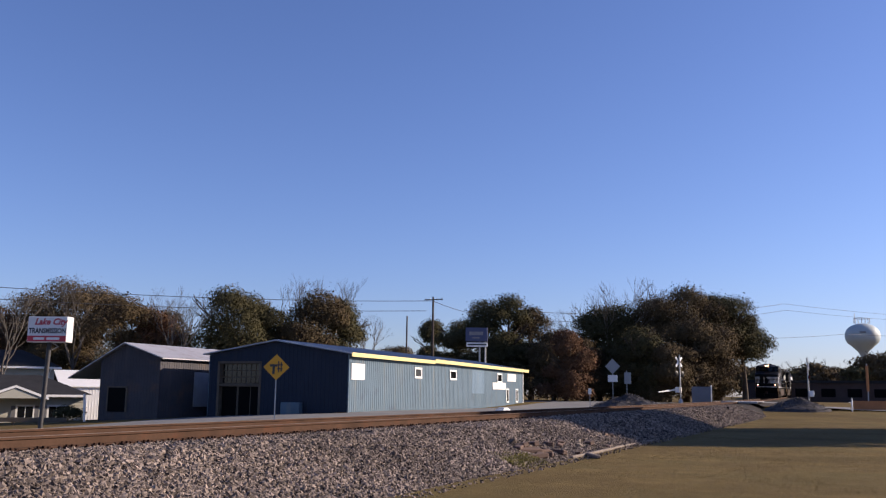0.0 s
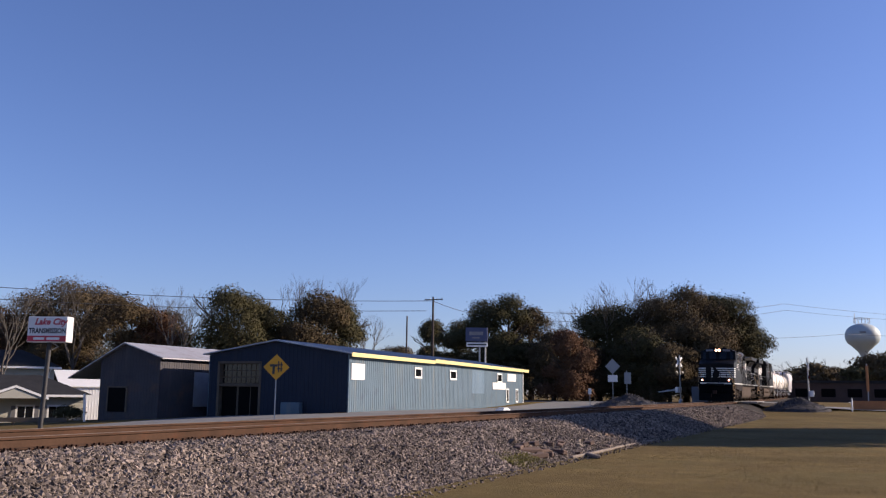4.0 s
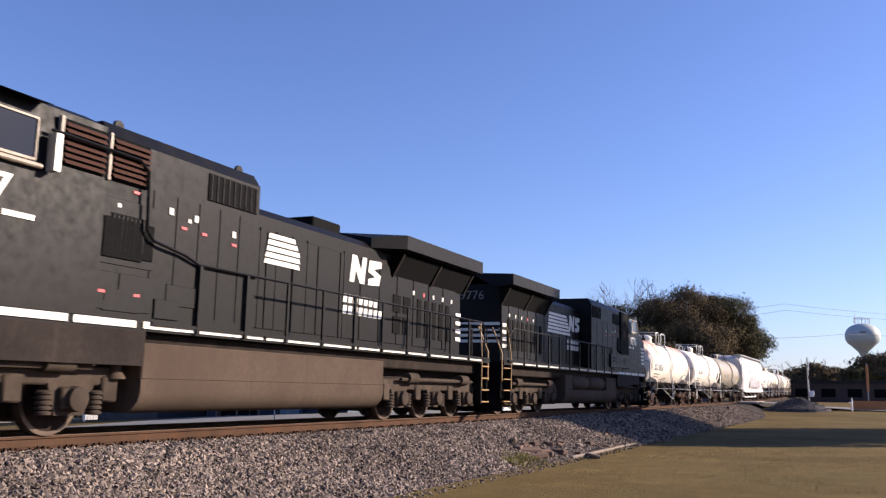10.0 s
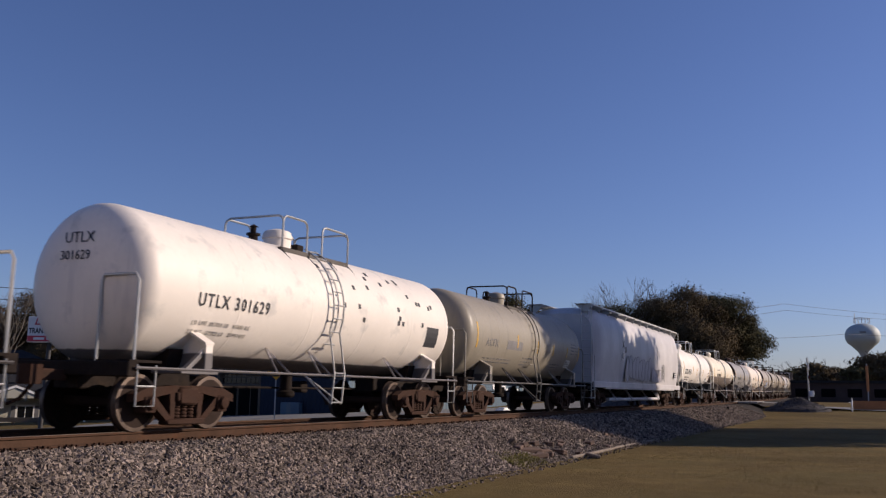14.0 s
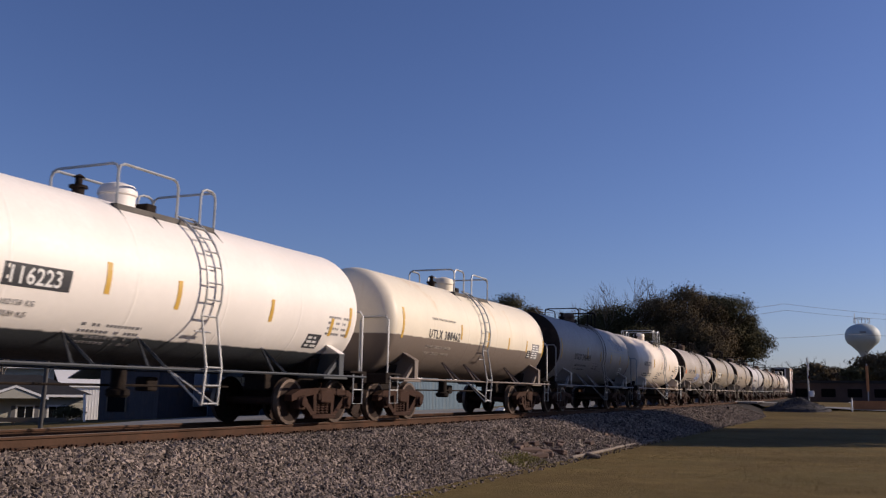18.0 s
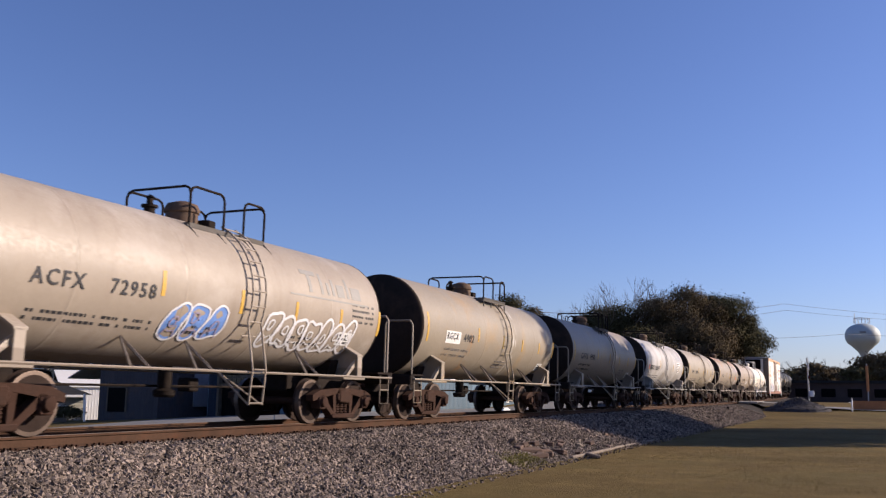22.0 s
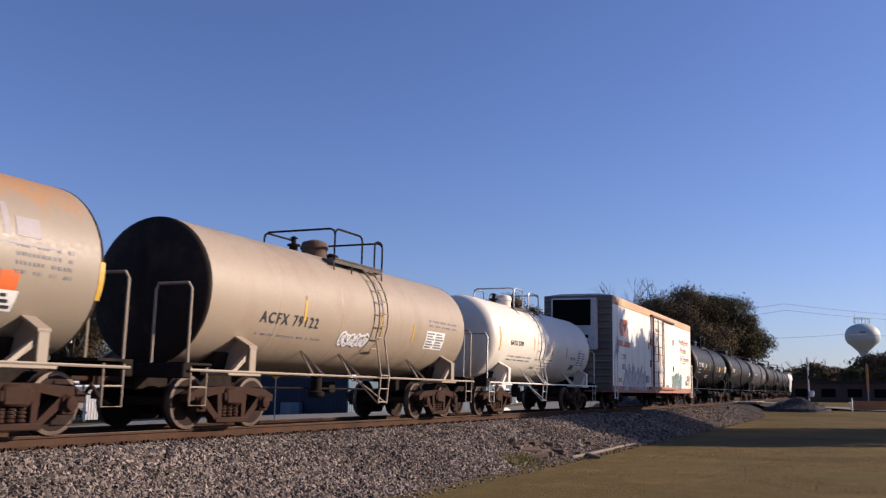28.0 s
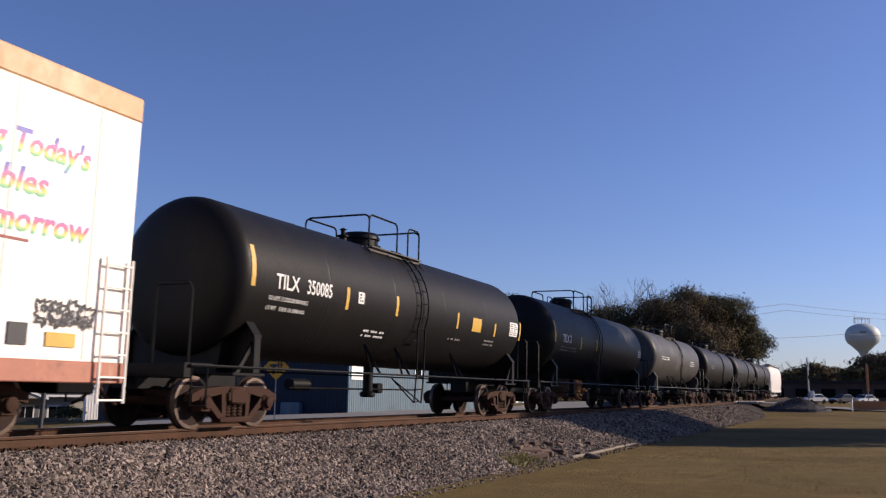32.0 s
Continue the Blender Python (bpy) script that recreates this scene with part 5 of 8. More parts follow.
def tank_paint(name, col, rust=None, low=None, low_z=1.9, streak=None, dirt=None, var=0.07, tags=None, spec=0.4):
    """Tank paint; rust: (colour, height where it starts, reach); low: colour below low_z; tags: (x0, x1, z1, colour) of washed spray paint."""
    m = mat(name, col, 0.5, var=var, scales=(0.7, 9), streak=streak, dirt=dirt, spec=spec)
    nt = m.node_tree
    N, L = nt.nodes, nt.links
    b = N["Principled BSDF"]
    src = b.inputs["Base Color"].links[0].from_socket
    co = N.new("ShaderNodeTexCoord").outputs["Object"]
    sep = N.new("ShaderNodeSeparateXYZ")
    L.new(co, sep.inputs[0])

    def math_node(op, a, c, clamp=False):
        n = N.new("ShaderNodeMath")
        n.operation, n.use_clamp = op, clamp
        for v, i in ((a, 0), (c, 1)):
            if isinstance(v, (int, float)):
                n.inputs[i].default_value = v
            else:
                L.new(v, n.inputs[i])
        return n.outputs[0]

    def noise_node(scale, sx=1.0, sz=1.0, detail=5.0):
        mp = N.new("ShaderNodeMapping")
        mp.inputs["Scale"].default_value = (sx, 1, sz)
        L.new(co, mp.inputs["Vector"])
        n = N.new("ShaderNodeTexNoise")
        n.inputs["Scale"].default_value, n.inputs["Detail"].default_value = scale, detail
        L.new(mp.outputs[0], n.inputs["Vector"])
        return n.outputs["Fac"]

    def mixin(fac, colour):
        nonlocal src
        x = N.new("ShaderNodeMix")
        x.data_type = 'RGBA'
        L.new(fac, x.inputs[0])
        L.new(src, x.inputs[6])
        x.inputs[7].default_value = (*colour, 1)
        src = x.outputs[2]
    if rust:
        n = noise_node(1.3, 1.0, 0.6)
        f = math_node('MULTIPLY', math_node('ADD', math_node('SUBTRACT', sep.outputs[2], rust[1]), math_node('MULTIPLY', math_node('SUBTRACT', n, 0.55), rust[2])), 2.2, True)
        gap = math_node('MULTIPLY', math_node('SUBTRACT', math_node('ABSOLUTE', sep.outputs[0], 0.0), 1.3), 0.8, True)
        mixin(math_node('MULTIPLY', math_node('MULTIPLY', f, gap), 0.85), rust[0])
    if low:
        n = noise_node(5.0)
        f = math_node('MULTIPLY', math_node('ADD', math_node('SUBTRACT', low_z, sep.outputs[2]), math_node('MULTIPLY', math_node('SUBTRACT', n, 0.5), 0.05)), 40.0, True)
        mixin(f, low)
    if tags:
        for x0, x1, z1, colour in tags:
            n = noise_node(3.0, 2.0, 0.7)
            f = math_node('MULTIPLY', math_node('SUBTRACT', n, 0.5), 9.0, True)
            f = math_node('MULTIPLY', f, math_node('MULTIPLY', math_node('SUBTRACT', sep.outputs[0], x0), 4.0, True))
            f = math_node('MULTIPLY', f, math_node('MULTIPLY', math_node('SUBTRACT', x1, sep.outputs[0]), 4.0, True))
            f = math_node('MULTIPLY', f, math_node('MULTIPLY', math_node('SUBTRACT', z1, sep.outputs[2]), 4.0, True))
            f = math_node('MULTIPLY', f, math_node('GREATER_THAN', 0.0, sep.outputs[1]))
            mixin(f, colour)
    L.new(src, b.inputs["Base Color"])
    return m


def head_profile(R, hl, zone):
    return [(-hl - zone * math.cos(math.pi / 2 * i / 8), max(0.03, R * math.sin(math.pi / 2 * i / 8) ** 0.55)) for i in range(9)]


def tank_body(R, zc, hl, zone=0.46, heads=True):
    def make():
        prof = (head_profile(R, hl, zone) if heads else [(-hl, R)]) + [(-hl + 0.04, R)]
        n = len(prof)
        for q in (-0.62, -0.2, 0.2, 0.62):
            x = q * hl
            prof += [(x - 0.045, R), (x - 0.03, R), (x - 0.012, R + 0.005), (x + 0.012, R + 0.005), (x + 0.03, R), (x + 0.045, R)]
        prof += [(-x, r) for x, r in prof[:n]][::-1]
        return Soup().lathe_x(prof, 56, cz=zc)
    return make


def lower(t, k):
    """Sets a vehicle's height over its trucks: body and fittings scaled by k in z, once for each shared mesh."""
    for ob in t.children_recursive:
        up, skip = ob, False
        while up is not None and up is not t:
            skip = skip or up.name.split(".")[0] in ("truck", "coupler")
            up = up.parent
        if skip:
            continue
        m = ob.matrix_basis.copy()
        m.translation.z *= k
        ob.matrix_basis = m
        if ob.data and ob.data.name not in LOWERED:
            LOWERED.add(ob.data.name)
            ob.data.transform(Matrix.Diagonal((1, 1, k, 1)))


LOWERED = set()


def graffiti(parent, x0, x1, z0, z1, cols, seed, R=None, zc=None, y=-1.5, kind=0):
    """Spray-painted letters on the near side: filled bodies and outlines; kind 1 has spiky limbs."""
    rg = random.Random(seed)
    n = max(3, int((x1 - x0) / ((z1 - z0) * 0.52)))
    hw, hz = (x1 - x0) / n * 0.60, (z1 - z0) * 0.5
    level = [0]

    def surf(p, lift):
        if R:
            a = max(-1.3, min(1.3, (p[1] - zc) / R))
            return Vector((p[0], -(R + lift) * math.cos(a), zc + (R + lift) * math.sin(a)))
        return Vector((p[0], y - lift, p[1]))

    def loop(cx, cz, ax, az, ph, m=26):
        out = []
        for j in range(m):
            a = 2 * math.pi * j / m
            r = 1 + 0.13 * math.sin(2 * a + ph[0]) + 0.12 * math.sin(3 * a + ph[1])
            if kind:
                r *= 0.62 + 0.5 * ((j * 5 + int(ph[0] * 9)) % 7) / 6
            sq = max(abs(math.cos(a)), abs(math.sin(a))) ** -0.45
            u, v = ax * r * sq * math.cos(a), az * r * sq * math.sin(a)
            out.append((cx + u + 0.18 * v, cz + max(-hz * 1.08, min(hz * 1.08, v))))
        return out

    def stroke(s, pts, w, lift, closed=True):
        m = len(pts)
        vs = []
        for j in range(m):
            a, b = (pts[j - 1], pts[(j + 1) % m]) if closed else (pts[max(j - 1, 0)], pts[min(j + 1, m - 1)])
            d = Vector((b[0] - a[0], b[1] - a[1]))
            d = Vector((-d.y, d.x)).normalized() * w * 0.5 if d.length > 1e-6 else Vector((0, w * 0.5))
            vs += [surf((pts[j][0] + d.x, pts[j][1] + d.y), lift), surf((pts[j][0] - d.x, pts[j][1] - d.y), lift)]
        s.add(vs, [(2 * j, 2 * j + 1, 2 * ((j + 1) % m) + 1, 2 * ((j + 1) % m)) for j in range(m if closed else m - 1)])
    fill = cols[0][0] if cols[0][1] >= 0.15 else None
    line_mat, lw = cols[-1] if len(cols) > 1 or fill is None else (cols[0][0], 0.05)
    inner = cols[1] if len(cols) > 2 else (line_mat, lw)
    body, edge, mark = Soup(), Soup(), Soup()
    for i in range(n):
        cx, cz = x0 + (x1 - x0) * (i + 0.5) / n, (z0 + z1) / 2 + rg.uniform(-0.12, 0.12) * hz
        ph = (rg.uniform(0, 6.28), rg.uniform(0, 6.28))
        lp = loop(cx, cz, hw * 0.86, hz * 0.80, ph)
        k = 0.004 + 0.0012 * (i % 4)
        if fill:
            body.add([surf((cx, cz), k)] + [surf(p, k) for p in lp], [(0, 1 + j, 1 + (j + 1) % len(lp)) for j in range(len(lp))])
        stroke(edge, lp, max(lw, 0.035), k + 0.007)
        stroke(mark, loop(cx + rg.uniform(-0.15, 0.15) * hw, cz + rg.uniform(-0.2, 0.3) * hz, hw * 0.26, hz * 0.22, ph, 12), max(inner[1] * 0.6, 0.03), k + 0.009)
        arm = [(cx + hw * u + 0.18 * hz * v, cz + hz * v) for u, v in ((-0.5, -0.75), (-0.35, -0.3), (-0.1, -0.42), (0.35, -0.35 + rg.uniform(-0.2, 0.2)), (0.6, -0.7))]
        stroke(mark, arm, max(inner[1] * 0.5, 0.03), k + 0.011, False)
        if kind:
            for q in range(4):
                u = rg.uniform(-1, 1)
                stroke(mark, [(cx + hw * u, cz - hz * 0.8), (cx + hw * (u + rg.uniform(-0.5, 0.5)), cz + hz * rg.uniform(-0.2, 0.9))], inner[1] * 0.5, k + 0.013 + 0.0006 * q, False)
    if fill:
        part("graffiti", body.mesh("graffiti", fill), parent, "spray-painted letter bodies")
    part("graffiti", mark.mesh("graffiti", inner[0]), parent, "sprayed strokes inside the letters")
    part("graffiti", edge.mesh("graffiti", line_mat), parent, "sprayed outlines of the letters")


M_TAGW = mat("spray_white", (0.66, 0.66, 0.68), 0.6, var=0.1)
M_TAGP = mat("spray_violet", (0.30, 0.26, 0.36), 0.6, var=0.2)
M_TAGB = mat("spray_blue", (0.14, 0.27, 0.62), 0.6, var=0.2)
M_TAGK = mat("spray_black", (0.035, 0.035, 0.04), 0.6, var=0.2)
M_TAGG = mat("spray_teal", (0.10, 0.30, 0.25), 0.6, var=0.2)
M_TAGS = mat("spray_silver", (0.42, 0.41, 0.43), 0.5, var=0.15)
M_TAGR = mat("spray_maroon", (0.25, 0.06, 0.05), 0.6, var=0.2)


def railing_set(parent, cx, zdeck, ztop, hx, hy, material, gap):
    """Safety railings round the top platform: hoops along both sides with a gap for the ladder, and a bar across each end."""
    up = ztop - zdeck

    def hoop(a, b, c=0.13):
        a, b = Vector(a), Vector(b)
        d = (b - a).normalized() * min(c, (b - a).length * 0.35)
        u = Vector((0, 0, up))
        e = Vector((0, 0, d.length))
        return [a, a + u - e, a + u - e * 0.3 + d * 0.3, a + u + d, b + u - d, b + u - e * 0.3 - d * 0.3, b + u - e, b]
    for k in (-1, 1):
        y = k * hy
        for a, b in ((cx - hx, gap - 0.30), (gap + 0.30, cx + hx)):
            if b - a > 0.25:
                part("railing", Soup().tube(hoop((a, y, zdeck), (b, y, zdeck)), 0.024, 6).mesh("railing", material, 40), parent)
    for x in (cx - hx, cx + hx):
        part("end_railing", Soup().tube(hoop((x, -hy, zdeck), (x, hy, zdeck)), 0.024, 6).mesh("end_railing", material, 40), parent)


def tank_car(name, label, s0, s1, paint, marks, R=1.33, zc=2.40, hl=5.53, trucks=4.45, ztop=4.25, trim=None, bars=None, pc=0.0, dome=-0.45, under=None, head=None, plat=1.3, sill_z=1.0, ends=None, lad=-0.1, wide=0.74):
    L = s1 - s0
    t = thing(name, label, "tank car", group="tank cars of the train")
    TRAIN.append((t, (s0 + s1) / 2, trucks))
    trim = trim or M_UNDER
    under = under or M_UNDER
    ladder_x = pc + lad
    dome += pc

    def zz(z):
        """Height of a mark, given on a shell of the common drawing."""
        return zc - 0.27 + (z - 2.53) * R / 1.40 if R < 1.45 else zc + (z - 2.94) * R / 1.56
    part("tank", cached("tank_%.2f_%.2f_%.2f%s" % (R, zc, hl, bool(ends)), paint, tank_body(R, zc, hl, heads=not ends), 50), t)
    if ends:
        for k in (-1, 1):
            part("tank_head", cached("tank_head_%.2f_%.2f_%.2f" % (R, zc, hl), ends, lambda: Soup().lathe_x(head_profile(R + 0.004, hl, 0.16)[:8] + [(-hl, R + 0.004), (-hl + 0.03, R + 0.004), (-hl + 0.03, R - 0.01)], 56, cz=zc), 50), t, "black dished tank head", at=pose(0, 0, 0, 0, 0, 0 if k < 0 else 180))
    bot = zc - R
    e = L / 2 - 0.55
    for k in (-1, 1):
        part("stub_sill", cached("stub_sill_%.2f_%.2f" % (e, trucks), under, lambda: Soup().rbox(trucks - 1.0, e, -0.27, 0.27, 0.66, 1.0, 0.02)), t, "grimy steel stub sill", at=pose(0, 0, 0, 0, 0, 0 if k > 0 else 180))
        # saddle, end platform, grab irons
        part("saddle", cached("saddle_%.2f_%.2f" % (R, zc), under, lambda: Soup().hull([(x, y, z) for x in (-0.28, 0.28) for y, z in ((-0.8, 0.95), (0.8, 0.95), (-0.9, bot + 0.28), (0.9, bot + 0.28), (-0.3, bot + 0.02), (0.3, bot + 0.02))])), t, at=pose(k * trucks, 0, 0))
        part("end_sill", cached("end_sill_%.2f" % L, under, lambda: Soup().rbox(-0.12, 0.12, -1.38, 1.38, 0.86, 1.10, 0.02).box(-0.6, 0.1, -1.38, -0.7, 1.08, 1.12).box(-0.6, 0.1, 0.7, 1.38, 1.08, 1.12)), t, at=pose(k * e, 0, 0, 0, 0, 0 if k > 0 else 180))
        coupler(t, k * (e + 0.05), k)
        freight_truck(t, k * trucks)
        s = Soup()
        xs = k * e
        s.tube([(xs - k * 0.05, -1.32, 1.1), (xs - k * 0.05, -1.32, 2.35), (xs - k * 0.05, -1.25, 2.45), (xs - k * 0.05, -0.6, 2.45), (xs - k * 0.05, -0.55, 2.35), (xs - k * 0.05, -0.55, 1.1)], 0.026, 6)
        part("handrail", s.mesh("handrail", trim if trim is not M_UNDER else paint, 40), t, "bent pipe handrail on the end platform")
        for y in (-1.38, 1.38):
            xa, xb = xs - k * 0.08, xs - k * 0.48
            st = Soup().tube([(xa, y, 1.05), (xa, y, 0.42), (xb, y, 0.42), (xb, y, 1.05)], 0.018, 6).tube([(xa, y, 0.72), (xb, y, 0.72)], 0.016, 6)
            part("stirrup_step", st.mesh("stirrup_step", trim if trim is not M_UNDER else paint), t)
        # side brackets: a web across the car with a flange along its outer edge
        def bracket():
            s = Soup()
            ya, za = -R * 0.80, zc - R * 0.60
            zm = 0.98 + (za - 0.98) * 0.72
            s.hull([(x, y, z) for x in (0.05, 0.10) for y, z in ((-1.39, 0.98), (-0.60, 0.98), (-1.39, zm), (ya, za), (-0.60, bot + 0.12))])
            s.rbox(-0.02, 0.17, -1.43, -1.385, 0.98, zm + 0.02, 0.008)
            s.hull([(x, y, z) for x in (-0.04, 0.19) for y, z in ((-1.43, zm), (-1.43, zm + 0.04), (ya - 0.02, za), (ya - 0.02, za + 0.05))])
            s.hull([(x, y, z) for x, y, z in ((-0.50, -1.40, 0.98), (-0.50, -1.30, 0.98), (-0.38, -1.40, 0.98), (0.05, -1.36, zm - 0.05), (0.05, -1.30, zm - 0.05), (0.05, -1.36, zm - 0.16))])
            return s.rbox(-0.60, 0.34, -1.43, -0.8, 0.93, 0.985, 0.01)
        for side in (1, -1):
            part("side_bracket", cached("side_bracket_%.2f_%.2f" % (R, zc), paint, bracket), t, at=pose(k * trucks, 0, 0) @ Matrix.Diagonal((side, side, 1, 1)))
    for y in (-1.42, 1.42):
        part("running_rail", Soup().tube([(-e, y, sill_z), (e, y, sill_z)], 0.025, 6).mesh("running_rail", paint), t, "thin pipe rail along the side")
    for x in (-2.4, -0.9, 2.4):
        part("sill_brace", cached("sill_brace_%.2f_%.2f" % (R, sill_z), paint, lambda: Soup().tube([(-0.20, -1.42, sill_z), (0, -R * 0.72, zc - R * 0.69), (0.20, -1.42, sill_z)], 0.03, 5)), t, at=pose(x + 0.25, 0, 0))
    # brake gear and outlet beneath
    s = Soup().tube([(-3.0, 0.35, 0.80), (-2.3, 0.35, 0.80)], 0.14, 12).rbox(0.9, 1.2, 0.2, 0.5, 0.62, 0.88, 0.03).tube([(-3.2, 0.2, 0.72), (3.2, 0.2, 0.72)], 0.022, 5)
    part("brake_gear", s.mesh("brake_gear", under, 40), t)
    s = Soup().lathe_z([(0.16, 0.52), (0.2, 0.56), (0.2, 0.64), (0.13, 0.68), (0.13, bot + 0.05)], 14)
    part("bottom_outlet", s.mesh("bottom_outlet", under, 40), t)
    # top platform with dome, valves and railings
    zd = zc + R * 0.80
    pf = Soup().box(pc - plat, pc + plat, -wide - 0.02, -wide + 0.01, zd + 0.02, zd + 0.12)
    for x in (pc - plat, pc - plat * 0.3, pc + plat * 0.4, pc + plat):
        pf.box(x - 0.03, x + 0.03, -wide, wide, zd + 0.02, zd + 0.10)
        for k in (-1, 1):
            pf.tube([(x, k * wide, zd + 0.06), (x, k * R * 0.72, zc + R * 0.68)], 0.02, 5)
    p = part("top_platform", pf.mesh("top_platform", M_GRATE), t, "open steel walkway on top of the tank")
    for k in (-1, 1):
        for j in range(int((wide - 0.36) / 0.13) + 1):
            part("grating_board", cached("grating_board_%.2f" % plat, M_GRATE, lambda: Soup().box(-plat, plat, -0.05, 0.05, 0.10, 0.13)), p, at=pose(pc, k * (0.42 + j * 0.13), zd))
    railing_set(p, pc, zd + 0.12, ztop, plat, wide, trim, ladder_x)
    zt = zc + R
    dr = 1.5 if R > 1.45 else 1.0
    dm = Soup().lathe_z([(0.30 * dr, zt - 0.12), (0.30 * dr, zt + 0.16), (0.33 * dr, zt + 0.18), (0.33 * dr, zt + 0.24), (0.28 * dr, zt + 0.34), (0.1, zt + 0.40)], 18, cx=dome)
    part("manway", dm.mesh("manway", head or (M_DOME if ends else paint), 45), t, "round manway dome with bolted lid")
    va = Soup().lathe_z([(0.10, zt - 0.03), (0.10, zt + 0.12), (0.15, zt + 0.13), (0.15, zt + 0.17), (0.06, zt + 0.18), (0.06, zt + 0.3), (0.1, zt + 0.31), (0.02, zt + 0.36)], 10, cx=dome - 0.85)
    part("valve", va.mesh("valve", under, 40), t, "safety valve")
    part("vent_pipe", Soup().lathe_z([(0.07, zt - 0.03), (0.07, zt + 0.2), (0.03, zt + 0.22)], 10, cx=dome + 0.9, cy=0.12).mesh("vent_pipe", under, 40), t)
    part("fitting_box", Soup().rbox(dome + 0.5, dome + 0.75, -0.2, 0.2, zt - 0.02, zt + 0.14, 0.02).mesh("fitting_box", under), t)
    # ladder that hugs the shell
    s = Soup()
    for dx in (-0.20, 0.20):
        pts = [(ladder_x + dx, -1.45, 0.42), (ladder_x + dx, -1.50, sill_z + 0.05)]
        pts += [(ladder_x + dx, -(R + 0.10) * math.cos(a), zc + (R + 0.10) * math.sin(a)) for a in np.linspace(-0.35, 1.12, 9)]
        s.tube(pts, 0.022, 5)
    rungs = [(-1.46, 0.45), (-1.48, 0.75), (-1.5, 1.05)] + [(-(R + 0.10) * math.cos(a), zc + (R + 0.10) * math.sin(a)) for a in np.linspace(-0.55, 1.05, 9)]
    for y, z in rungs:
        s.tube([(ladder_x - 0.2, y, z), (ladder_x + 0.2, y, z)], 0.016, 5)
    for x in (-0.2, 0.2):
        s.tube([(ladder_x + x, -1.45, 0.42), (ladder_x - 0.55, -1.0, 1.0)], 0.018, 5)
    part("ladder", s.mesh("ladder", trim if trim is not M_UNDER else paint, 40), t, "side ladder over the shell")
    # markings
    for x, z0, z1, w in (bars if bars is not None else ((-hl + 0.25, 2.38, 3.18, 0.10), (-1.7, 2.55, 2.98, 0.09), (0.35, 2.43, 2.88, 0.09), (2.1, 2.43, 2.83, 0.09), (3.8, 2.43, 2.83, 0.09), (hl - 0.05, 2.33, 2.93, 0.10))):
        part("reflector", shell_panel(x, x + w, zz(z0), zz(z1), R, zc).mesh("reflector", M_YELL), t, "yellow reflective strip")
    for mk in marks:
        kind = mk[0]
        if kind == "text":
            _, x, z, txt, size, m = mk[:6]
            small = m is not M_WHTTXT
            part("lettering", on_shell(letters(txt, size * (0.76 if small else 1.0), m, width=mk[6] if len(mk) > 6 else 1.0, bold=0.004 if size > 0.2 else 0.0, gap=1.26 if small else 1.0), x, zz(z) + 0.06 * small, R, zc), t, "stencilled reporting mark")
        elif kind == "panel":
            _, x0, x1, z0, z1, m = mk
            part("marking_panel", shell_panel(x0, x1, zz(z0), zz(z1), R, zc, 0.004).mesh("marking_panel", m), t)
        elif kind == "lines":
            # small unreadable stencil rows as bars
            _, x, z, rows, w, m = mk
            z = zz(z)
            for i in range(rows):
                rr = random.Random(int(x * 10) + i)
                xx, row = x, Soup()
                while xx < x + w:
                    a = rr.uniform(0.03, 0.09)
                    q = shell_panel(xx, min(xx + a, x + w), z - i * 0.12, z - i * 0.12 + 0.05, R, zc, 0.004, 1)
                    row.add(q.v, q.f)
                    xx += a + (0.03 if rr.random() < 0.75 else 0.13)
                part("stencil_row", row.mesh("stencil_row", m), t, "row of unreadable stencil bars")
        elif kind == "frame":
            _, x0, x1, z0, z1, m, inner = mk
            z0, z1 = zz(z0), zz(z1)
            part("placard", shell_panel(x0, x1, z0, z1, R, zc, 0.005).mesh("placard", m), t, "stencilled data panel")
            n = 3 if z1 - z0 < 0.4 else 6
            rows = Soup()
            for i in range(n):
                zb = z0 + 0.04 + i * (z1 - z0 - 0.05) / n
                for xa, xb in ((x0 + 0.05, x0 + (x1 - x0) * (0.35 + 0.08 * (i % 2))), (x0 + (x1 - x0) * 0.52, x1 - 0.05 - 0.06 * (i % 3))):
                    q = shell_panel(xa, xb, zb, zb + (z1 - z0) * 0.48 / n, R, zc, 0.009, 1)
                    rows.add(q.v, q.f)
            part("stencil_row", rows.mesh("stencil_row", inner), t, "rows of unreadable bars on the panel")
        elif kind == "tag":
            _, x0, x1, z0, z1, cols, seed = mk
            graffiti(t, x0, x1, zz(z0), zz(z1), cols, seed, R, zc)
    return t


def std_marks(ini, num, m, x=-4.4, size=0.44, z=2.42, panel=None, extra=()):
    out = [("text", x, z, ini, size, m), ("text", x + 0.37 * size * len(ini) * 1.9 + 0.25, z, num, size, m), ("lines", x + 0.1, z - 0.38, 2, 2.4, m), ("lines", -0.9, z - 0.25, 3, 0.9, m),
           ("frame", 3.9, 4.45, 2.0, 2.32, M_WHTTXT, M_BLKTXT), ("lines", 2.2, 2.05, 2, 1.1, m), ("lines", 4.3, 2.95, 4, 0.95, m)]
    return out + list(extra)


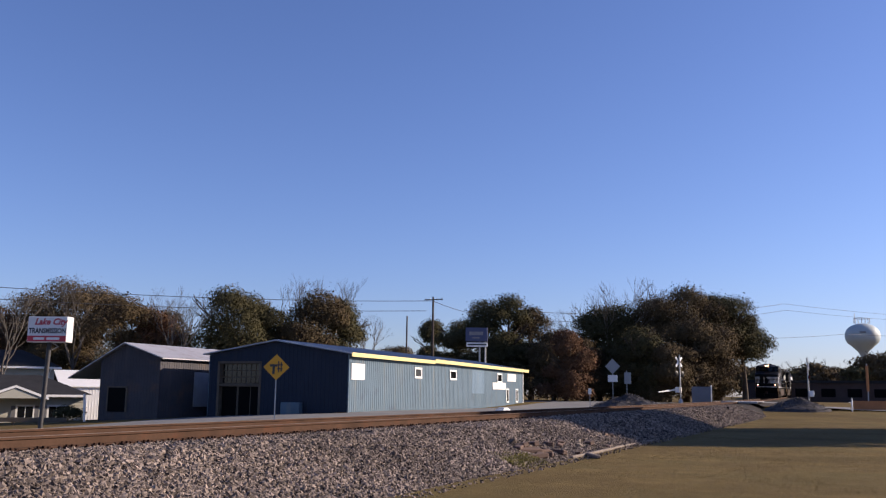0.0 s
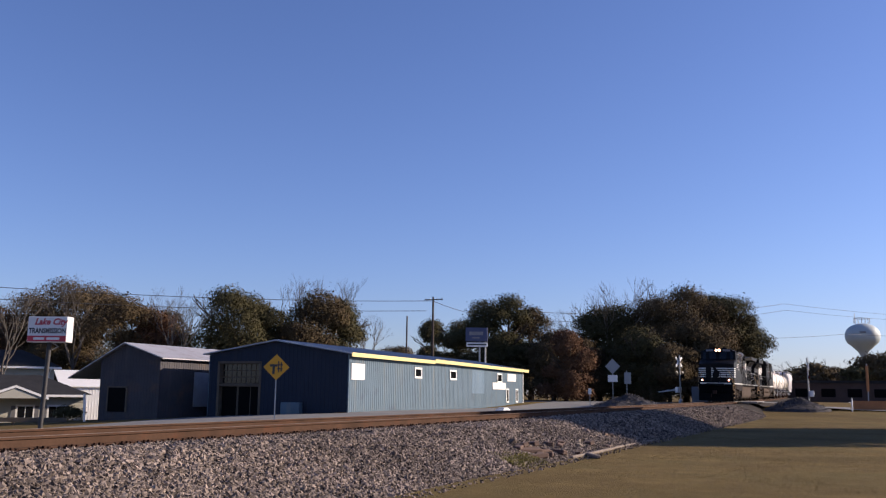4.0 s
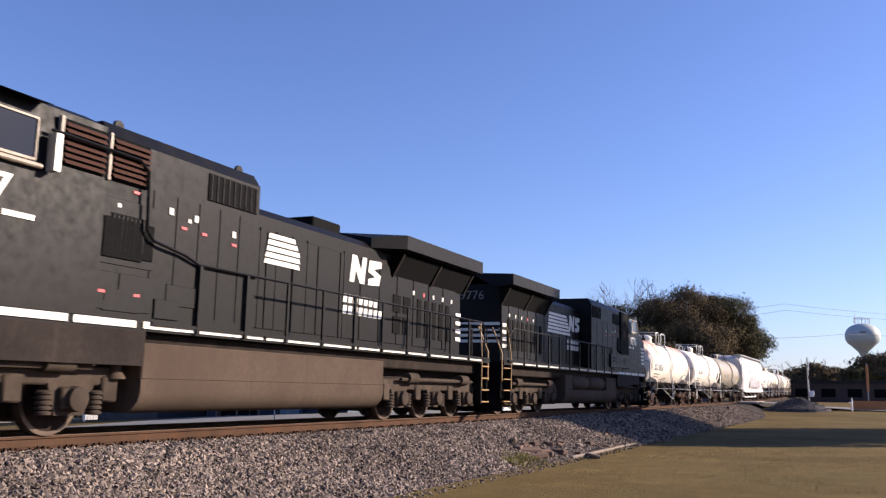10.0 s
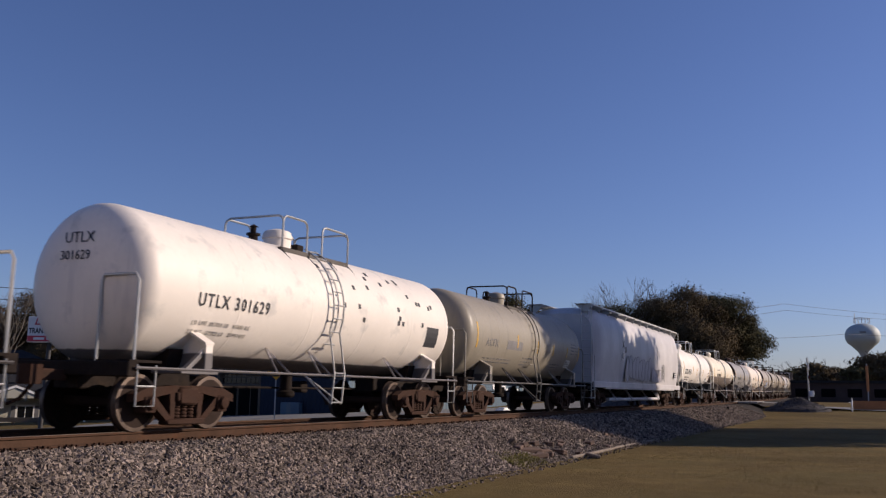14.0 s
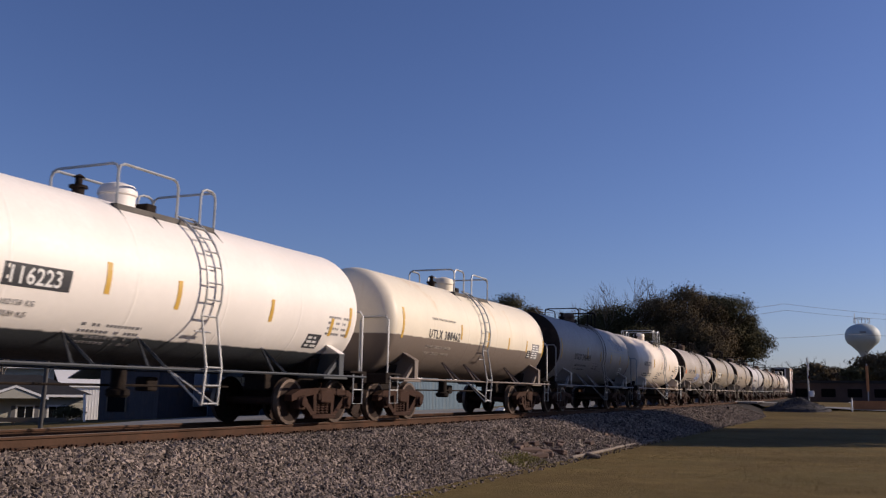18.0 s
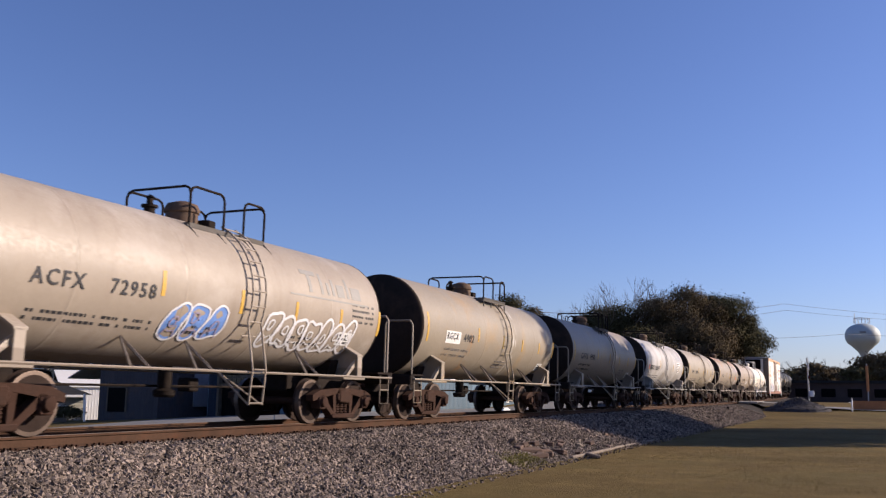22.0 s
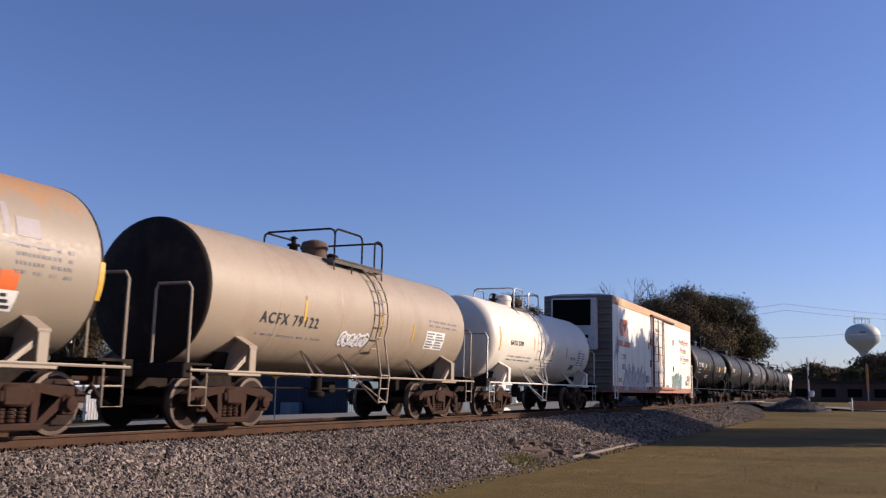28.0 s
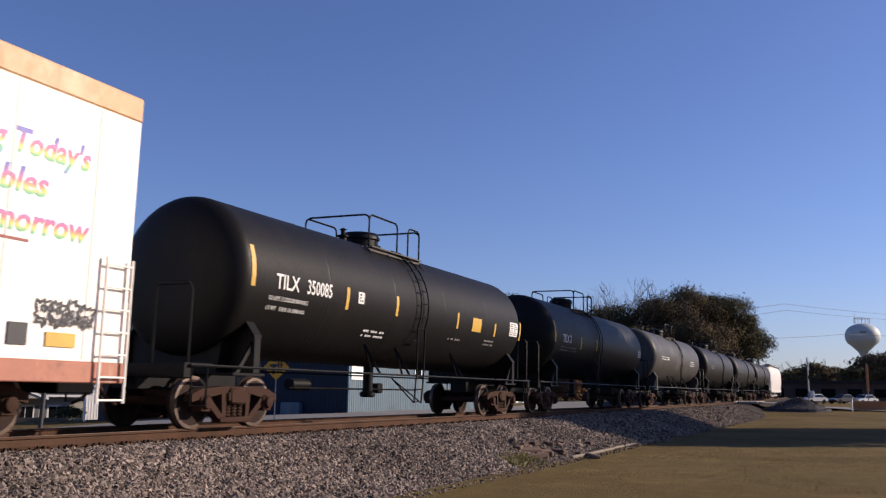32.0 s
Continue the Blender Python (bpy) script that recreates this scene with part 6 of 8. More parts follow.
WH = (0.76, 0.70, 0.63)
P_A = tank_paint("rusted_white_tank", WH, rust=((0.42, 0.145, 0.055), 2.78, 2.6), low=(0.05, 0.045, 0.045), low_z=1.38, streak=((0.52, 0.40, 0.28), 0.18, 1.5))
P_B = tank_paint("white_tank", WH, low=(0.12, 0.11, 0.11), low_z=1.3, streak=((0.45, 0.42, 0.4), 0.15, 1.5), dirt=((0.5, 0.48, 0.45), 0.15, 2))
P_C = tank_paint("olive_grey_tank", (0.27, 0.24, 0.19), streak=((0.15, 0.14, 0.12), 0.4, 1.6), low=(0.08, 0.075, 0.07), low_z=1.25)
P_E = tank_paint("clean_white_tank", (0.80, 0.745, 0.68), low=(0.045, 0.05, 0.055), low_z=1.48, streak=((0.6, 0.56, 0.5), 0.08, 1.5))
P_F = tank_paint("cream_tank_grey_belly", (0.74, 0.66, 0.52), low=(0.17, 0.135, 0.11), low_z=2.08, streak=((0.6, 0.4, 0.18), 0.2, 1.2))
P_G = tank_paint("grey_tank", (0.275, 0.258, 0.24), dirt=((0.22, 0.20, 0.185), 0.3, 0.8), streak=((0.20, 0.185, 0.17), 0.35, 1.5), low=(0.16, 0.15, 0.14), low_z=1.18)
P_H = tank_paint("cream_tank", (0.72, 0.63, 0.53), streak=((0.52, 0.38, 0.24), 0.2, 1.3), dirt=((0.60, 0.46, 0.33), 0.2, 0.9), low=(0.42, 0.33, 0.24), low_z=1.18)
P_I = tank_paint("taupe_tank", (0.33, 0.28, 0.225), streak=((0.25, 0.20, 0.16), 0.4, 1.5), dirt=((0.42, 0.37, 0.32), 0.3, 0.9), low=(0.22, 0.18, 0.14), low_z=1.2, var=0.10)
P_J = tank_paint("tan_tank_rust", (0.275, 0.235, 0.18), rust=((0.36, 0.21, 0.09), 3.66, 2.2), streak=((0.36, 0.25, 0.13), 0.2, 1.2), dirt=((0.34, 0.23, 0.12), 0.28, 0.8), tags=((1.05, 1.65, 3.6, (0.55, 0.52, 0.47)), (-2.4, -1.7, 2.5, (0.36, 0.20, 0.09))), var=0.10)
P_K = tank_paint("tan_tank", (0.295, 0.245, 0.185), streak=((0.25, 0.20, 0.15), 0.35, 1.4), dirt=((0.34, 0.245, 0.14), 0.3, 0.8), rust=((0.38, 0.22, 0.1), 3.55, 1.9), var=0.10)
P_L = tank_paint("silver_white_tank", (0.50, 0.485, 0.475), streak=((0.27, 0.25, 0.225), 0.75, 1.6), dirt=((0.36, 0.32, 0.28), 0.5, 1.1), low=(0.2, 0.19, 0.17), low_z=1.2)
P_M = tank_paint("pale_tan_tank", (0.33, 0.28, 0.21), streak=((0.26, 0.22, 0.17), 0.3, 1.4), low=(0.2, 0.17, 0.13), low_z=1.2)
P_N = tank_paint("tan_tank_rusty_top", (0.30, 0.245, 0.185), rust=((0.40, 0.21, 0.09), 2.85, 2.4), streak=((0.28, 0.2, 0.14), 0.3, 1.4))
P_O = tank_paint("beige_tank", (0.34, 0.27, 0.20), dirt=((0.27, 0.20, 0.14), 0.3, 0.7), streak=((0.25, 0.19, 0.135), 0.35, 1.4), rust=((0.42, 0.28, 0.14), 3.68, 1.0))
P_P = tank_paint("cream_white_tank", (0.70, 0.64, 0.55), streak=((0.5, 0.4, 0.3), 0.15, 1.4))
P_V = tank_paint("black_tank", (0.0085, 0.0080, 0.0078), var=0.2, dirt=((0.014, 0.012, 0.011), 0.2, 1.2), streak=((0.014, 0.012, 0.011), 0.2, 1.5), spec=0.14)
P_X = tank_paint("dusty_grey_tank", (0.055, 0.052, 0.050), var=0.2, dirt=((0.10, 0.095, 0.088), 0.35, 0.8), streak=((0.12, 0.115, 0.105), 0.3, 1.2), spec=0.15)
P_Y = tank_paint("dusty_black_tank", (0.012, 0.0105, 0.0095), var=0.25, streak=((0.030, 0.027, 0.024), 0.35, 1.2), spec=0.14)
THIELE = lambda m: [("panel", 2.6, 2.72, 3.1, 3.62, m), ("panel", 2.4, 2.95, 3.5, 3.62, m), ("panel", 3.05, 3.15, 3.1, 3.6, m), ("panel", 3.3, 3.4, 3.1, 3.4, m), ("panel", 3.5, 3.6, 3.1, 3.5, m), ("panel", 3.7, 4.0, 3.1, 3.4, m), ("panel", 4.1, 4.2, 3.1, 3.6, m), ("panel", 4.3, 4.7, 3.1, 3.4, m), ("panel", 1.9, 5.0, 2.98, 3.02, m)]


def build_tank_cars():
    T = "tank car with railed top platform"
    BH = mat("tank_head_black", (0.030, 0.022, 0.018), 0.8, var=0.3, scales=(0.8, 8), dirt=((0.065, 0.042, 0.03), 0.3, 1.2), streak=((0.015, 0.012, 0.011), 0.4, 2), spec=0.1)
    W = M_STEEL
    lift = M_WHITE
    blk, gry, wht = M_BLKTXT, M_GRYTXT, M_WHTTXT
    def boxed(ini, num):
        return [("panel", -4.6, -3.72, 2.39, 2.72, blk), ("text", -4.55, 2.44, ini, 0.33, wht, 0.93), ("panel", -3.5, -2.38, 2.39, 2.72, blk), ("text", -3.45, 2.44, num, 0.33, wht, 0.93), ("text", -4.5, 2.06, "LD LMT 225300 LB  102150 KG", 0.15, gry, 0.86), ("text", -4.5, 1.88, "LT WT   60700 LB   27530 KG", 0.15, gry, 0.86), ("lines", -1.9, 1.9, 4, 1.2, gry),
                ("frame", 3.9, 4.4, 1.85, 2.2, blk, wht), ("lines", 4.5, 2.6, 4, 0.85, gry)]
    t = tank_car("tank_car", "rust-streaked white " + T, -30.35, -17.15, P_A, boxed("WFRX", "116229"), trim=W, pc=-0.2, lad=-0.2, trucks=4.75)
    part("head_panel", Soup().box(-5.985, -5.80, -0.62, 0.62, 2.93, 3.13).mesh("head_panel", blk), t, "black number panel on the tank head")
    part("lettering", letters("WFRX 116229", 0.18, wht), t, at=pose(-5.99, 0.58, 2.97, 0, 0, -90))
    t = tank_car("tank_car", "dull white spotted " + T, -16.05, -2.85, P_B, [("text", -4.6, 2.42, "UTLX 301629", 0.42, blk, 0.9), ("text", -4.6, 2.06, "LD LMT 205700 LB   93300 KG", 0.15, gry, 0.86), ("text", -4.6, 1.88, "LT WT   57300 LB   25990 KG", 0.15, gry, 0.86), ("panel", 4.3, 5.0, 2.2, 2.75, blk)], trim=W, pc=-0.15, bars=())
    part("lettering", letters("UTLX", 0.26, blk), t, at=pose(-5.98, 0.36, 3.0, 0, 0, -90))
    part("lettering", letters("301629", 0.22, blk), t, at=pose(-5.995, 0.42, 2.72, 0, 0, -90))
    rg = random.Random(3)
    for i in range(22):
        x, z = rg.uniform(-0.6, 4.6), rg.uniform(2.3, 3.7)
        part("patch", shell_panel(x, x + 0.10, z - 0.13, z - 0.02, 1.33, 2.40, 0.008, 2).mesh("patch", M_BLKTXT), t, "round dark patch on the shell")
    tank_car("tank_car", "olive-grey dusty " + T, -3.20, 10.00, P_C, std_marks("ACFX", "", gry, extra=[("panel", -2.6, -1.2, 2.45, 2.75, gry)]), hl=5.4, trucks=4.35, pc=0.1)
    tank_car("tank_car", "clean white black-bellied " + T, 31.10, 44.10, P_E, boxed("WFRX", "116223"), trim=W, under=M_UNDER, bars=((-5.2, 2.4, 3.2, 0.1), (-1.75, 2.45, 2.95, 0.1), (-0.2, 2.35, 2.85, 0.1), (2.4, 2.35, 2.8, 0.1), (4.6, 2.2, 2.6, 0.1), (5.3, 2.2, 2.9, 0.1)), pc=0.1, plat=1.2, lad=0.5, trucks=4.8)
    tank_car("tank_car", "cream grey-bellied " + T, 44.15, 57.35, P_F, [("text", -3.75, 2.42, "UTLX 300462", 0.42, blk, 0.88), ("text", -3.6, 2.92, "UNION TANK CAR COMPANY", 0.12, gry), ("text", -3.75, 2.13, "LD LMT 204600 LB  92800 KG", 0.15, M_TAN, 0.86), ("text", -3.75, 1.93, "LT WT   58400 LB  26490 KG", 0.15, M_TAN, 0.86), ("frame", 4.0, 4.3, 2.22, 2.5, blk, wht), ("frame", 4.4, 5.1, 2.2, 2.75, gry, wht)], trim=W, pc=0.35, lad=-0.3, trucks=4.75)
    tank_car("tank_car", "grey faded-lettered " + T, 57.20, 70.40, P_G, [("text", -3.5, 2.36, "UTLX 300004", 0.44, blk, 0.95), ("text", -3.2, 2.08, "LD LMT 203400 LB  92260 KG", 0.15, gry, 0.86), ("text", -3.2, 1.90, "LT WT   59600 LB  27030 KG", 0.15, gry, 0.86), ("frame", 4.0, 4.5, 1.9, 2.25, wht, blk), ("lines", -0.6, 2.3, 3, 0.8, gry)] + THIELE(mat("faded_slate", (0.24, 0.25, 0.28), 0.6, var=0.1)), pc=0.25, lad=0.4, ends=BH)
    tank_car("tank_car", "warm cream " + T, 70.40, 83.60, P_H, [("text", -4.15, 2.5, "GATX 5717", 0.40, blk, 0.86), ("lines", -4.1, 2.1, 2, 2.3, blk), ("lines", -0.6, 2.2, 4, 1.1, blk), ("frame", 3.8, 4.3, 1.95, 2.2, blk, wht), ("text", 3.5, 2.33, "FRA AIP", 0.17, blk), ("lines", 4.3, 2.7, 4, 0.8, gry)], trim=W, hl=5.4, trucks=4.45, pc=0.95, plat=0.85, lad=-0.05, wide=0.9, bars=((-1.75, 2.5, 3.0, 0.09), (-1.6, 2.5, 3.0, 0.09), (0.35, 2.43, 2.88, 0.09), (2.6, 2.43, 2.83, 0.09), (4.2, 2.43, 2.83, 0.09)))
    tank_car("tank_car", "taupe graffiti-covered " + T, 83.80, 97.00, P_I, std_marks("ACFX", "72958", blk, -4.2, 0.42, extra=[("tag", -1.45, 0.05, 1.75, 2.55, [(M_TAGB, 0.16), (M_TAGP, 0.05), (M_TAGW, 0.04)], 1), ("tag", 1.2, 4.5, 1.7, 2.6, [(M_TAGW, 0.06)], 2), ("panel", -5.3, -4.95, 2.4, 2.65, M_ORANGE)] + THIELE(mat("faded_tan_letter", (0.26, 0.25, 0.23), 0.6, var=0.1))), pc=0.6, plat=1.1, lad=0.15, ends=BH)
    tank_car("tank_car", "tan rust-stained " + T, 97.10, 110.30, P_J, [("panel", -3.95, -2.97, 2.40, 2.76, wht), ("text", -3.89, 2.46, "RGCX", 0.34, blk, 0.92), ("text", -2.75, 2.44, "4902", 0.40, blk), ("text", -3.9, 2.12, "LD LMT  203900 LB   92480 KG", 0.15, gry, 0.86), ("text", -3.9, 1.94, "LT WT    59100 LB   26800 KG", 0.15, gry, 0.86), ("lines", 0.2, 1.95, 3, 1.1, gry), ("frame", 4.2, 4.7, 1.75, 2.05, wht, blk)], pc=0.45, plat=0.9, lad=0.2, wide=0.95, ends=BH, hl=5.4)
    tank_car("tank_car", "plain tan " + T, 110.45, 123.65, P_K, [("text", -4.2, 2.42, "GATX  4980", 0.44, blk, 0.95), ("text", -4.3, 2.12, "LD LMT  205800 LB   93350 KG", 0.16, blk, 0.86), ("text", -4.3, 1.92, "LT WT    57200 LB   25950 KG", 0.16, blk, 0.86), ("frame", 4.2, 4.7, 1.75, 2.05, wht, blk), ("lines", 2.5, 2.1, 3, 1.0, gry)] + THIELE(mat("faded_grey_letter", (0.30, 0.27, 0.24), 0.6, var=0.1)), pc=0.6, plat=0.8, lad=0.15, wide=0.95, ends=BH, hl=5.4)
    tank_car("tank_car", "streaky silver-white " + T, 123.75, 136.95, P_L, [("text", -4.2, 2.34, "SHPX 202653", 0.43, blk, 1.0), ("lines", -4.2, 2.02, 2, 2.5, gry), ("frame", 3.2, 4.1, 2.3, 3.0, wht, gry), ("panel", -4.62, -4.40, 2.42, 2.66, M_ORANGE)] + THIELE(mat("faded_blue_letter", (0.36, 0.37, 0.40), 0.6, var=0.1)), pc=0.05, plat=1.05, lad=-0.35, wide=0.95, ends=BH, hl=5.36)
    tank_car("tank_car", "pale tan dusty " + T, 136.85, 150.05, P_M, std_marks("SHPX", "200971", gry, -4.4, extra=THIELE(mat("faded_sand_letter", (0.34, 0.30, 0.25), 0.6, var=0.1))), pc=0.3, plat=1.05, lad=0.1, wide=0.95, ends=BH)
    tank_car("tank_car", "tan " + T + ", rust along its top", 150.80, 164.70, P_N, std_marks("ACFX", "", gry, -4.4, extra=[("panel", 4.1, 4.4, 2.3, 2.6, M_ORANGE)] + THIELE(mat("faded_mauve_letter", (0.33, 0.29, 0.29), 0.6, var=0.1))), pc=0.3, plat=1.05, lad=0.1, wide=0.95, ends=BH, hl=5.8, trucks=4.7)
    tank_car("tank_car", "beige " + T, 164.95, 178.15, P_O, [("text", -4.0, 2.27, "ACFX 79122", 0.40, blk, 1.0), ("lines", -4.0, 2.05, 1, 2.3, gry), ("frame", 3.1, 4.2, 2.15, 2.65, wht, gry), ("tag", -1.05, 0.15, 2.0, 2.35, [(M_TAGW, 0.05)], 5), ("lines", 3.2, 2.9, 2, 1.7, gry), ("panel", -2.6, -2.52, 2.6, 3.0, M_GOLD)], bars=((-2.6, 2.45, 2.9, 0.08), (0.6, 2.4, 2.85, 0.08), (2.3, 2.3, 2.75, 0.08)), pc=0.12, plat=1.1, lad=0.42, wide=0.95, ends=BH)
    tank_car("tank_car", "cream-white " + T, 178.25, 191.45, P_P, [("text", -4.0, 2.56, "GATX 5709", 0.28, blk, 0.95), ("lines", -4.0, 2.2, 2, 2.2, gry), ("lines", -0.6, 2.2, 4, 1.2, gry), ("text", 2.7, 2.30, "FRA AIP", 0.20, blk), ("frame", 3.0, 3.5, 1.9, 2.15, gry, blk), ("frame", 3.6, 4.7, 2.1, 2.75, wht, gry)], trim=W, hl=5.2, pc=-0.9)
    big = dict(R=1.50, zc=2.78, hl=7.05, trucks=6.75, ztop=4.87, trim=M_BLACK, under=M_BLACK, head=M_BLACK, sill_z=1.08, plat=1.35, dome=-0.2, lad=0.4, wide=0.9)
    bb = ((-7.05, 2.7, 3.5, 0.12), (-3.7, 2.55, 3.05, 0.11), (-1.4, 2.6, 3.1, 0.11), (2.2, 2.55, 3.0, 0.11), (5.0, 2.5, 2.9, 0.11), (7.2, 2.5, 3.1, 0.1))
    tank_car("tank_car", "large clean black tank car with yellow reflectors and white lettering", 214.25, 232.25, P_V, [("text", -6.3, 2.74, "TILX", 0.40, wht, 0.95), ("text", -5.25, 2.74, "350085", 0.40, wht, 0.80), ("text", -6.45, 2.50, "LD LMT 213200 LB 96700 KG", 0.115, wht, 0.92), ("text", -6.45, 2.30, "LT WT   72800 LB 33000 KG", 0.115, wht, 0.92), ("frame", -3.2, -2.95, 2.74, 3.0, wht, blk), ("lines", -2.6, 2.1, 2, 1.0, wht), ("panel", 3.3, 3.95, 2.55, 2.95, M_YELL), ("frame", 6.3, 7.0, 2.6, 3.05, wht, gry), ("lines", 1.9, 2.2, 1, 0.8, gry), ("lines", 4.4, 2.3, 2, 0.8, gry)], bars=bb, pc=-0.45, **big)
    tank_car("tank_car", "large black tank car, dusty", 232.30, 250.30, P_V, [("text", -6.1, 2.74, "TILX 2", 0.42, wht, 0.9), ("lines", -6.2, 2.52, 2, 2.0, gry), ("frame", 6.3, 7.0, 2.6, 3.0, gry, wht)], bars=bb[:3], pc=-1.4, **{**big, 'hl': 7.0, 'trucks': 6.7})
    tank_car("tank_car", "large dusty grey tank car", 250.20, 268.20, P_X, [("lines", -5.6, 2.9, 2, 2.2, wht), ("lines", 3.5, 2.9, 3, 1.6, wht)], bars=(), pc=-0.2, **{**big, 'hl': 7.0, 'trucks': 6.7, 'dome': 0.2})
    for a, b in ((268.5, 286.3), (286.3, 303.9), (303.9, 321.7)):
        tank_car("tank_car", "large grimy black tank car", a, b, P_Y, [("lines", -5.6, 2.9, 2, 1.6, gry)], bars=(), **{**big, 'hl': 7.0, 'trucks': 6.7})


def build_hopper(s0, s1, paint, label, tags=True):
    L = s1 - s0
    t = thing("covered_hopper", label, "hopper car")
    TRAIN.append((t, (s0 + s1) / 2, 7.6))
    hl = L / 2 - 1.05
    # round-sided body: width swells to the shoulder, tucks in below
    sec = [(0, 4.56), (0.75, 4.52), (1.18, 4.42), (1.42, 4.16), (1.56, 3.6), (1.60, 2.8), (1.58, 2.1), (1.50, 1.55), (1.46, 1.22)]
    full = sec + [(-a, z) for a, z in sec[1:]][::-1]
    s = Soup()
    xs = [(-hl, 0.86), (-hl + 0.25, 0.95), (-hl + 0.8, 1.0), (-hl + 0.9, 1.0), (-hl / 3 - 0.05, 1.0), (-hl / 3 - 0.02, 1.0), (-hl / 3, 1.003), (-hl / 3 + 0.02, 1.0), (-hl / 3 + 0.05, 1.0), (hl / 3 - 0.05, 1.0), (hl / 3 - 0.02, 1.0), (hl / 3, 1.003), (hl / 3 + 0.02, 1.0), (hl / 3 + 0.05, 1.0), (hl - 0.9, 1.0), (hl - 0.8, 1.0), (hl - 0.25, 0.95), (hl, 0.86)]
    vs, n = [], len(full)
    for x, k in xs:
        for y, z in full:
            vs.append((x, y * k, 1.22 + (z - 1.22) * (k * 0.7 + 0.3)))
    fs = [(i * n + j, i * n + (j + 1) % n, (i + 1) * n + (j + 1) % n, (i + 1) * n + j) for i in range(len(xs) - 1) for j in range(n)] + [tuple(range(n)), tuple(range((len(xs) - 1) * n, len(xs) * n))]
    s.add(vs, fs)
    part("body", s.mesh("body", paint, 35), t, "grey-white curved hopper body")
    part("side_sill", Soup().rbox(-hl - 0.3, hl + 0.3, -1.52, -1.42, 1.0, 1.26, 0.02).rbox(-hl - 0.3, hl + 0.3, 1.42, 1.52, 1.0, 1.26, 0.02).mesh("side_sill", paint), t)
    for x in (-5.4, -1.8, 1.8, 5.4):
        part("discharge_hopper", cached("discharge", M_UNDER, lambda: Soup().hull([(a, y, 1.25) for a in (-1.6, 1.6) for y in (-1.35, 1.35)] + [(a, y, 0.62) for a in (-0.3, 0.3) for y in (-0.3, 0.3)]).tube([(-0.2, 0, 0.55), (0.5, 0, 0.5)], 0.14, 10)), t, at=pose(x, 0, 0))
    p = Soup().tube([(-hl + 3.2, -1.15, 0.46), (hl - 4.4, -1.15, 0.46), (hl - 4.0, -1.05, 0.62), (hl - 3.7, -0.8, 0.95)], 0.085, 10)
    for x in (-5.0, -1.8, 1.8, 4.6):
        p.tube([(x - 0.06, -1.15, 0.46), (x + 0.06, -1.15, 0.46)], 0.115, 10).tube([(x + 0.3, -1.15, 0.50), (x + 0.6, -0.8, 0.9), (x + 0.7, -0.4, 1.0)], 0.05, 6)
    part("unloading_pipe", p.mesh("unloading_pipe", paint, 45), t, "white pneumatic unloading pipe")
    part("air_pipe", Soup().tube([(-hl + 1.5, -1.46, 0.98), (hl - 1.5, -1.46, 0.98)], 0.05, 8).mesh("air_pipe", paint, 45), t)
    rb = Soup()
    for k in (-1, 1):
        for j in range(4):
            y = k * (0.78 + j * 0.16)
            rb.box(-hl - 0.5, hl + 0.5, y - 0.06, y + 0.06, 4.60, 4.625)
        rb.box(-hl - 0.5, hl + 0.5, k * 1.36 - 0.015, k * 1.36 + 0.015, 4.57, 4.63)
        for i in range(13):
            x = -hl - 0.3 + i * (2 * hl + 0.6) / 12
            rb.hull([(x - 0.03, k * 1.36, 4.6), (x + 0.03, k * 1.36, 4.6), (x - 0.03, k * 0.7, 4.6), (x + 0.03, k * 0.7, 4.6), (x - 0.03, k * 1.2, 4.12), (x + 0.03, k * 1.2, 4.12)])
    part("running_board", rb.mesh("running_board", M_STEEL), t, "galvanised roof walkway")
    for x in (-5.5, -2.75, 0, 2.75, 5.5):
        part("hatch", cached("hatch", paint, lambda: Soup().lathe_z([(0.4, 4.38), (0.4, 4.5), (0.36, 4.56), (0.05, 4.6)], 16)), t, at=pose(x, 0, 0))
    for k in (-1, 1):
        lad = Soup()
        x = k * (hl + 0.45)
        for y in (-1.42, -1.0):
            lad.tube([(x, y, 0.5), (x, y, 4.6)], 0.025, 6)
        for i in range(13):
            lad.tube([(x, -1.42, 0.55 + i * 0.31), (x, -1.0, 0.55 + i * 0.31)], 0.016, 5)
        lad.tube([(x - k * 0.4, -1.45, 0.5), (x - k * 0.4, -1.45, 2.4)], 0.022, 6)
        for i in range(6):
            lad.tube([(x, -1.45, 0.55 + i * 0.36), (x - k * 0.4, -1.45, 0.55 + i * 0.36)], 0.016, 5)
        part("ladder", lad.mesh("ladder", M_STEEL), t)
        part("end_platform", Soup().rbox(x - 0.5, x + 0.12, -1.4, 1.4, 0.92, 1.06, 0.02).mesh("end_platform", M_UNDER), t)
        part("slope_sheet", Soup().hull([(k * (hl - 0.2), -1.3, 3.6), (k * (hl - 0.2), 1.3, 3.6), (k * (hl - 2.6), -1.3, 1.2), (k * (hl - 2.6), 1.3, 1.2), (k * (hl - 0.3), -1.3, 3.6), (k * (hl - 2.8), 1.3, 1.2)]).mesh("slope_sheet", paint), t)
        coupler(t, k * (L / 2 - 0.55), k)
        freight_truck(t, k * 7.6)
    part("centre_sill", Soup().rbox(-L / 2 + 0.5, L / 2 - 0.5, -0.25, 0.25, 0.65, 1.0, 0.02).mesh("centre_sill", M_UNDER), t)
